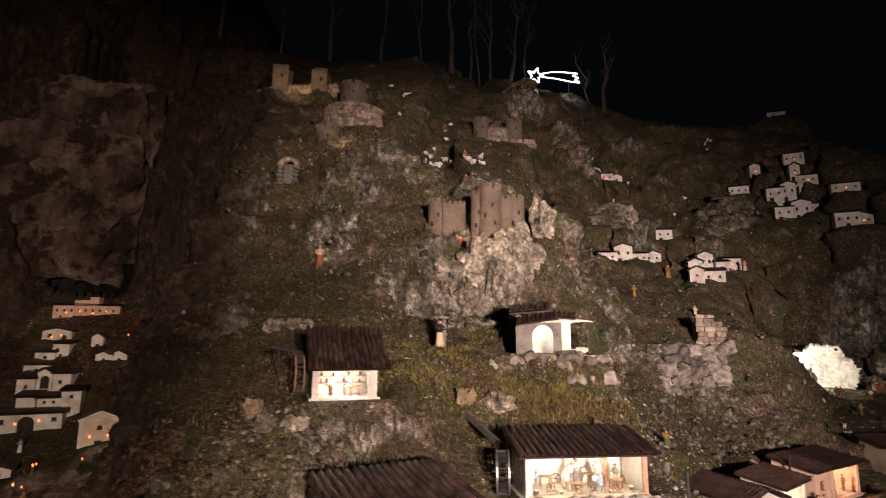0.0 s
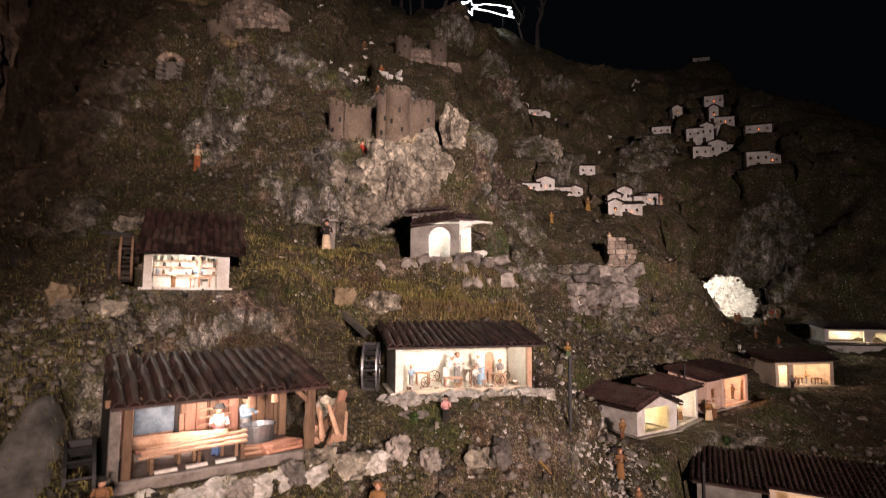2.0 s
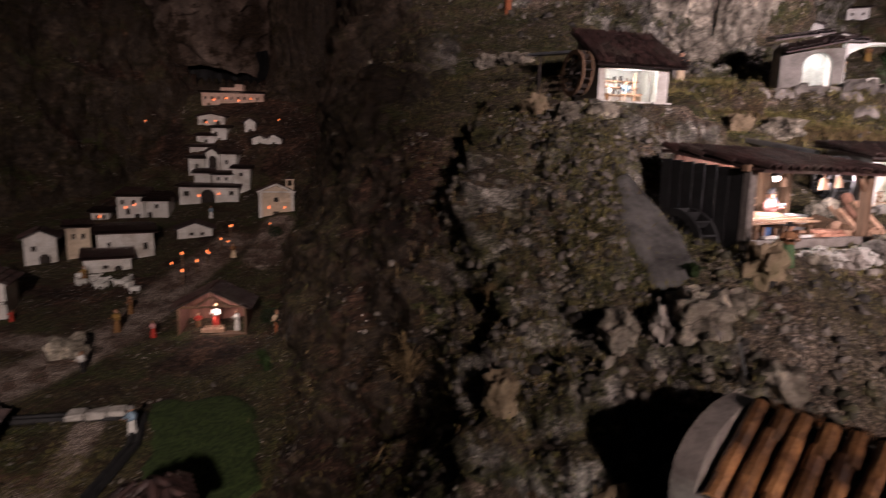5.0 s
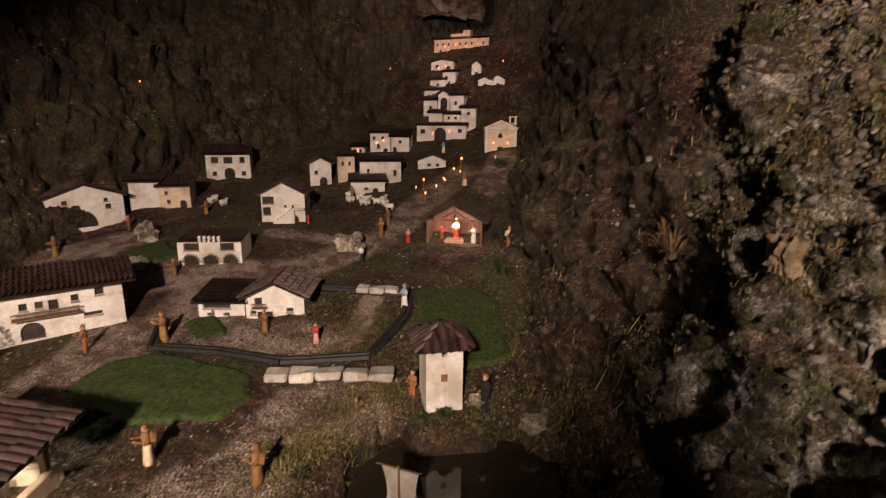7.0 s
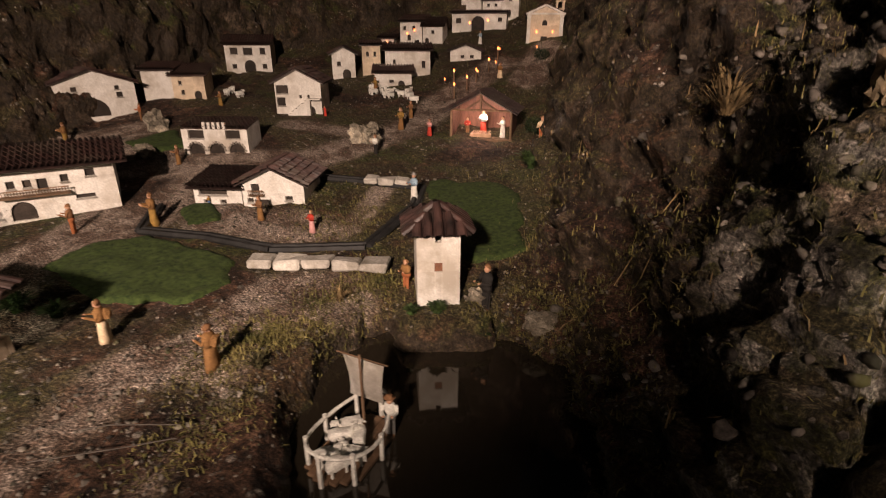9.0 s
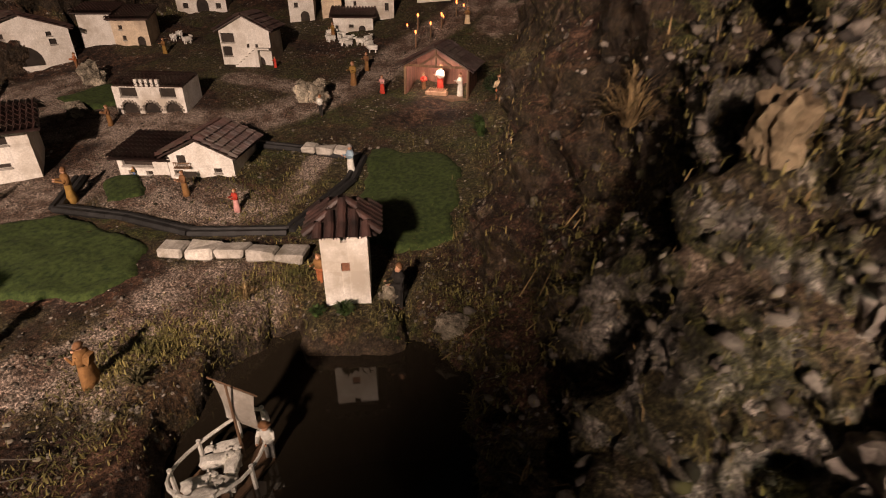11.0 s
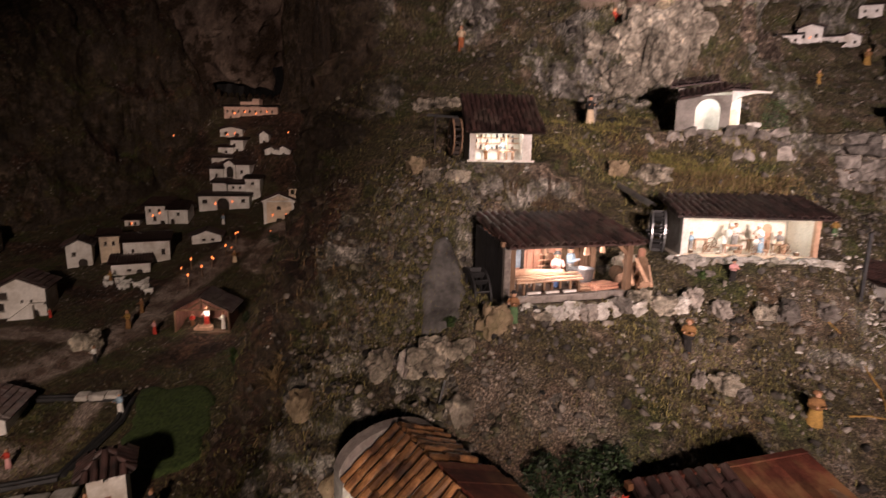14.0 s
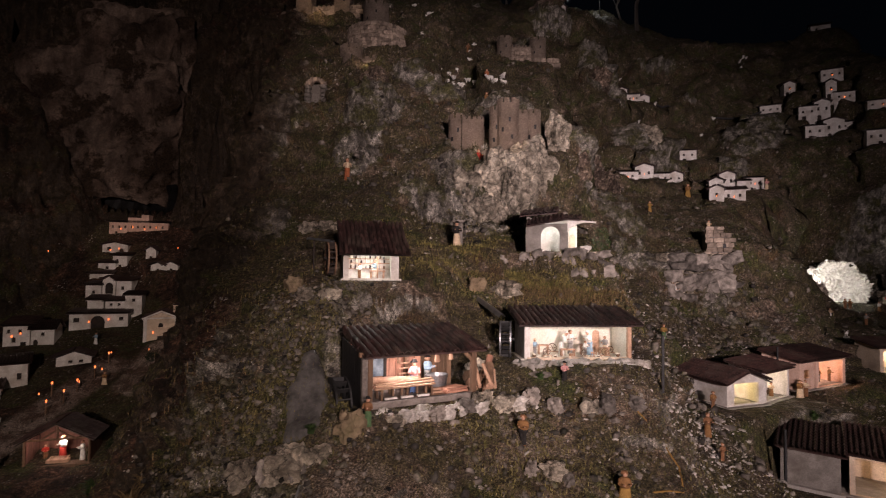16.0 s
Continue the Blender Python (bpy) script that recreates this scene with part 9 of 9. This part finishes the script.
stones_field("hill_stones", "grey stones strewn over the upper hill", 2600, ((0.0, 6.4, 1.2, 0.5, 2), (-0.8, 7.5, 1.2, 0.8, 2), (0.5, 9.5, 2.0, 1.5, 2), (4.0, 10.0, 1.8, 1.2, 2), (7.5, 12.5, 2.0, 1.2, 1)), (0.010, 0.06), M_CHIPS, 14)
stones_field("cliff_stones", "dark stones on the gorge wall", 500, ((-2.2, 3.4, 0.4, 0.5, 1), (-2.9, 5.0, 0.4, 0.8, 1), (-2.2, 4.6, 0.5, 0.8, 1), (-1.7, 2.4, 0.25, 0.5, 2)), (0.005, 0.032), M_CHIPS, 15)
stones_field("valley_stones", "small stones and gravel on the valley floor", 6000, ((-3.4, 1.3, 0.35, 0.5, 2.5), (-4.6, 2.7, 0.5, 0.15, 1), (-5.2, 3.6, 0.7, 0.5, 1), (-5.2, 5.4, 0.6, 0.7, 1), (-4.8, 1.0, 0.4, 0.3, 1), (-6.6, 2.8, 0.5, 0.3, 0.7), (-2.4, 2.6, 0.3, 0.15, 0.8)), (0.003, 0.013), M_CHIPS, 16)


def blades(name, label, n, spots, length, mat, seed, width=0.0025, droop=1.7, category="grass"):
    """Grass: thin bent blades rooted in the ground."""
    rs = np.random.RandomState(seed)
    per = np.array([s[4] for s in spots], float)
    pick = rs.choice(len(spots), n, p=per / per.sum())
    X = np.array([s[0] for s in spots])[pick] + rs.normal(0, 1, n) * np.array([s[2] for s in spots])[pick]
    Y = np.array([s[1] for s in spots])[pick] + rs.normal(0, 1, n) * np.array([s[3] for s in spots])[pick]
    k = smooth(-0.25, 0.2, fbm(X * 3, Y * 3, 0 * X + seed, 3)) + 0.15 > rs.rand(n)
    for px, py, pz, rx, ry, yaw, soft in PADS:
        c, s = math.cos(yaw), math.sin(yaw)
        u, v = (X - px) * c + (Y - py) * s, (Y - py) * c - (X - px) * s
        k &= ~((np.abs(u) < rx + 0.01) & (np.abs(v) < ry + 0.01))
    X, Y = X[k], Y[k]
    n = len(X)
    Q = relief(X, Y)
    L = length[0] + (length[1] - length[0]) * rs.rand(n) ** 2
    a, b = rs.rand(n) * 6.28, rs.rand(n) * droop
    dx, dy = np.cos(a), np.sin(a)
    root = Q - (0, 0, 0.004)
    mid = root + np.stack([dx * L * 0.25 * b, dy * L * 0.25 * b, L * (0.6 - 0.2 * b)], -1)
    tip = root + np.stack([dx * L * 0.9 * b, dy * L * 0.9 * b, L * (1 - 0.5 * b)], -1)
    side = np.stack([-dy, dx, 0 * dx], -1) * (width * (0.6 + 0.8 * rs.rand(n)))[:, None]
    V = np.stack([root - side, root + side, mid + side * 0.8, mid - side * 0.8, tip], 1).reshape(-1, 3)
    i = np.arange(n)[:, None] * 5
    F = np.concatenate([i + [0, 1, 2], i + [0, 2, 3], i + [3, 2, 4]])
    me = grid_mesh(name, V, F)
    me.materials.append(mat)
    return tagged(new(name, me), label, category, kind="stuff")


BANK = ((0.3, 4.75, 0.5, 0.25, 3), (1.1, 4.9, 0.4, 0.2, 3), (-0.2, 5.2, 0.4, 0.2, 1.5), (0.6, 5.8, 0.7, 0.25, 1))
blades("bank_grass", "green and brown winter grass on the bank", 50000, BANK, (0.012, 0.06), M_BANK, 21)
blades("dry_bank_grass", "dry russet grass on the bank below the chapel", 16000, ((1.2, 4.85, 0.35, 0.15, 3), (0.7, 4.9, 0.4, 0.15, 1), (1.9, 5.2, 0.3, 0.2, 1)), (0.02, 0.08), M_DRY, 22)
blades("slope_grass", "sparse grass and moss on the rocky slopes", 75000, ((-1.2, 2.8, 0.3, 0.5, 3), (0.4, 2.75, 0.8, 0.35, 3.5), (1.8, 3.7, 0.6, 0.5, 1.5), (-1.6, 4.8, 0.5, 0.6, 1.5), (2.6, 5.3, 0.8, 0.6, 1.5), (-1.0, 3.6, 0.5, 0.2, 1), (3.6, 5.1, 0.6, 0.15, 1.2)), (0.012, 0.050), M_MOSS, 23)
blades("upper_grass", "rough brown grass on the upper hill", 42000, ((0.0, 8.5, 2.2, 1.5, 2), (-1.0, 6.5, 1.2, 0.7, 1), (3.5, 10, 2.5, 1.8, 1.5), (0.5, 12, 3, 1.5, 1.5), (6, 15, 3, 1.5, 1)), (0.03, 0.09), M_GRASS, 24, 0.005)
blades("pond_grass", "wet grass and weeds round the pond", 36000, ((-3.30, 1.75, 0.08, 0.2, 0.7), (-3.25, 2.1, 0.2, 0.3, 2), (-3.0, 1.3, 0.08, 0.2, 0.3), (-2.4, 2.65, 0.35, 0.12, 2), (-1.95, 2.35, 0.15, 0.25, 1.5), (-3.0, 2.55, 0.25, 0.08, 1.5), (-3.3, 4.3, 0.4, 0.4, 1), (-2.6, 3.3, 0.25, 0.3, 0.8), (-4.2, 3.0, 0.4, 0.25, 1.2)), (0.010, 0.045), M_MOSS, 25)
blades("gorge_grass", "dry grass hanging from the gorge wall", 3000, ((-1.6, 2.5, 0.3, 0.3, 1), (-2.2, 3.4, 0.4, 0.5, 1), (-1.8, 4.0, 0.4, 0.6, 1), (-2.6, 5.2, 0.5, 0.8, 1)), (0.02, 0.09), M_DRY, 26)


def tuft(x, y, z, r, n, mat, label, seed, up=0.6, width=0.004):
    """A single clump of long blades."""
    rs = random.Random(seed)
    bm = bmesh.new()
    for k in range(n):
        a, e, l = rs.uniform(0, 6.28), rs.uniform(0.1, 1.0), r * rs.uniform(0.6, 1.15)
        d = Vector((math.cos(a) * e, math.sin(a) * e, 1.1 - up * e)).normalized()
        s = Vector((-math.sin(a), math.cos(a), 0)) * width
        p0, p1, p2 = Vector((rs.uniform(-1, 1) * 0.015, rs.uniform(-1, 1) * 0.015, -0.01)), d * l * 0.6, d * l * 0.95 + Vector((d.x, d.y, -0.8)) * l * 0.25
        v = [bm.verts.new(q) for q in (p0 - s, p0 + s, p1 + s * 0.8, p1 - s * 0.8, p2)]
        bm.faces.new(v[:4])
        bm.faces.new((v[3], v[2], v[4]))
    me = bpy.data.meshes.new("grass_tuft")
    bm.to_mesh(me)
    bm.free()
    me.materials.append(mat)
    ob = new("grass_tuft", me)
    ob.location = (x, y, surf(x, y) + 0.01 if z is None else z)
    return tagged(ob, label, "grass", "grass tufts")


tuft(-1.84, 2.70, 0.92, 0.20, 130, M_DRY, "long dry straw-coloured grass tuft on the rock", 1)
for k, (x, y, r) in enumerate(((-1.75, 2.35, 0.12), (-1.62, 2.25, 0.10), (-1.9, 2.2, 0.13), (-1.55, 2.05, 0.12), (-2.05, 2.45, 0.14), (-1.5, 2.7, 0.10), (-2.2, 2.62, 0.14), (-1.9, 2.9, 0.1), (-3.3, 2.2, 0.09), (-3.15, 1.62, 0.07))):
    tuft(x, y, None, r, 50, M_DRY if k % 3 else M_GRASS, "thin winter grass tuft among the stones", 10 + k)
for k, (x, y, r, n) in enumerate(((-2.84, 2.38, 0.07, 130), (-2.93, 2.30, 0.05, 70), (-2.62, 2.45, 0.05, 60), (3.62, 5.22, 0.12, 110), (3.5, 5.0, 0.12, 90), (-0.75, 2.62, 0.06, 80), (-3.45, 4.55, 0.14, 140), (-3.35, 4.4, 0.12, 100), (0.66, 3.62, 0.06, 70), (-4.45, 1.25, 0.12, 150), (-4.3, 1.35, 0.10, 120), (1.75, 4.1, 0.09, 60))):
    tuft(x, y, None, r, n, M_LEAF, "leafy green plant clump growing on the ground", 40 + k, 0.35, 0.010)

tuft(0.06, 1.93, 1.05, 0.05, 60, C["red"], "small red-leaved plant by the shed roof", 77, 0.5, 0.010)


def bush(x, y, r, h, n, seed, label="dense dark green bush beside the cottage", mat=None):
    """A bush of many small leaves on thin stems."""
    rs = random.Random(seed)
    t = thing("bush", pose(x, y, surf(x, y) - 0.02), label, "bush", "green bushes")
    bm = bmesh.new()
    for k in range(9):
        a, e = rs.uniform(0, 6.28), rs.uniform(0.2, 0.8)
        rod(bm, (0, 0, 0), (r * e * math.cos(a), r * e * math.sin(a), h * 0.75), 0.004, 0.002, 5)
    part("stem", bm, M_BARK, t)
    bm = bmesh.new()
    for k in range(n):
        d = Vector((rs.gauss(0, 1), rs.gauss(0, 1), rs.gauss(0, 1))).normalized() * rs.uniform(0.35, 1.0) ** 0.5
        k2 = 1 + 0.35 * noise.noise(d * 3 + Vector((seed, 0, 0)))
        c = Vector((d.x * r * k2, d.y * r * k2, h * 0.55 + d.z * h * 0.5 * k2))
        u = Vector((rs.gauss(0, 1), rs.gauss(0, 1), rs.gauss(0, 0.6))).normalized() * rs.uniform(0.008, 0.018)
        w = u.cross(Vector((rs.gauss(0, 1), rs.gauss(0, 1), rs.gauss(0, 1)))).normalized() * 0.005
        bm.faces.new([bm.verts.new(q) for q in (c - u, c - w, c + u, c + w)])
    part("leaves", bm, mat or M_SHADY, t)


def twig(pts, r, label, mat=None, name="dry_stick"):
    bm = bmesh.new()
    for (p, q) in zip(pts, pts[1:]):
        rod(bm, p, q, r, r * 0.85, 5)
    me = bpy.data.meshes.new(name)
    bm.to_mesh(me)
    bm.free()
    me.materials.append(mat or M_DRY)
    plain = name == "dry_stick"
    return tagged(new(name, me), label, "stick" if plain else name.split("_")[-1], "dry sticks" if plain else "")


def lying(x0, y0, x1, y1, r, label, mat=None, lift=0.02, n=5, name="dry_stick"):
    pts = []
    for i in range(n + 1):
        x, y = x0 + (x1 - x0) * i / n, y0 + (y1 - y0) * i / n
        pts.append((x, y, surf(x, y) + lift))
    return twig(pts, r, label, mat, name)


for k, (x, y, r, h) in enumerate(((-0.22, 2.04, 0.09, 0.20), (-0.06, 2.08, 0.10, 0.24), (0.04, 2.16, 0.08, 0.18), (-0.14, 1.93, 0.09, 0.2))):
    bush(x, y, r, h, 700, 5 + k)
bush(1.50, 5.24, 0.11, 0.34, 500, 31, "bright green plant beside the lit chapel", M_LEAF)
bush(-3.72, 5.22, 0.10, 0.16, 500, 21, "small green bush beside the stable")
bush(-4.60, 7.2, 0.10, 0.16, 400, 22, "small green bush beside the church")
bush(-5.78, 1.36, 0.17, 0.34, 900, 23, "dark green bush beside the large farmhouse")
lying(1.30, 3.42, 1.50, 3.22, 0.006, "yellow cable lying on the slope", C["yellow"], name="yellow_cable")
lying(1.50, 3.22, 1.46, 3.05, 0.006, "yellow cable lying on the slope", C["yellow"], name="yellow_cable")
lying(1.22, 2.98, 1.46, 3.05, 0.006, "yellow cable lying on the slope", C["yellow"], name="yellow_cable")
for k in range(12):
    a, b = random.uniform(-2.3, -1.7), random.uniform(2.0, 2.7)
    lying(a, b, a + random.uniform(-0.25, 0.25), b + random.uniform(-0.2, 0.1), 0.003, "thin pale dry stick among the stones", None, 0.04, 3)
lying(-3.3, 1.05, -3.05, 1.25, 0.0022, "thin dark stick beside the pond", M_BARK, 0.05, 3)
lying(-3.25, 0.9, -3.0, 1.2, 0.0022, "thin dark stick beside the pond", M_BARK, 0.05, 3)
lying(-0.72, 2.1, -0.70, 2.3, 0.006, "pale metal pipe end by the rock", M_METAL, 0.08, 2, "metal_pipe")
for a, b in (((5.5, 14.87), (6.6, 14.83)), ((6.6, 14.83), (8.0, 14.06))):
    lying(*a, *b, 0.035, "black water pipe lying along the far slope", M_BLACK, 0.10, 8, "black_pipe")


def tree(x, y, h, r, seed, lean=0.0, label="bare leafless tree trunk on the dark hilltop"):
    rs = random.Random(seed)
    t = thing("tree", pose(x, y, surf(x, y) - 0.1), label, "tree", "hilltop trees")
    bm = bmesh.new()
    pts = [Vector((lean * k / 6 + rs.uniform(-0.04, 0.04) * k, rs.uniform(-0.05, 0.05) * k, h * k / 6)) for k in range(7)]
    for k in range(6):
        rod(bm, pts[k], pts[k + 1], r * (1 - k / 7), r * (1 - (k + 1) / 7), 8)
    part("trunk", bm, M_BARK, t)
    for k in range(7):
        j = rs.randint(2, 5)
        p = pts[j].lerp(pts[j + 1], rs.random())
        a = rs.uniform(0, 6.28)
        q = p + Vector((math.cos(a) * h * 0.10, math.sin(a) * h * 0.08, h * 0.16))
        bm = bmesh.new()
        rod(bm, p, q, r * 0.28, r * 0.14, 6)
        for _ in range(3):
            s = p.lerp(q, rs.uniform(0.4, 1.0))
            rod(bm, s, s + Vector((rs.uniform(-1, 1) * h * 0.06, rs.uniform(-1, 1) * h * 0.04, h * 0.09)), r * 0.12, r * 0.04, 5)
        part("limb", bm, M_BARK, t)


for k, (x, y, h, r, lean) in enumerate(((-7.4, 15.6, 4.6, 0.10, 0.1), (-4.7, 19.4, 5.0, 0.10, 0.0), (-2.7, 20.0, 5.0, 0.08, 0.3), (0.25, 19.4, 5.5, 0.13, 0.0), (-1.0, 20.0, 5.0, 0.06, -0.2), (1.05, 20.3, 5.0, 0.07, 0.1), (1.9, 20.5, 5.0, 0.08, 0.2), (2.7, 20.3, 4.0, 0.09, 0.7), (6.3, 19.2, 3.4, 0.09, 0.1), (5.9, 19.6, 2.4, 0.05, -0.5), (-9.5, 16.5, 5.0, 0.09, 0.2), (-6.2, 18.0, 5.0, 0.06, 0.0), (3.4, 20.8, 4.5, 0.06, 0.3), (1.5, 20.9, 5, 0.05, -0.3))):
    tree(x, y, h, r, k, lean)
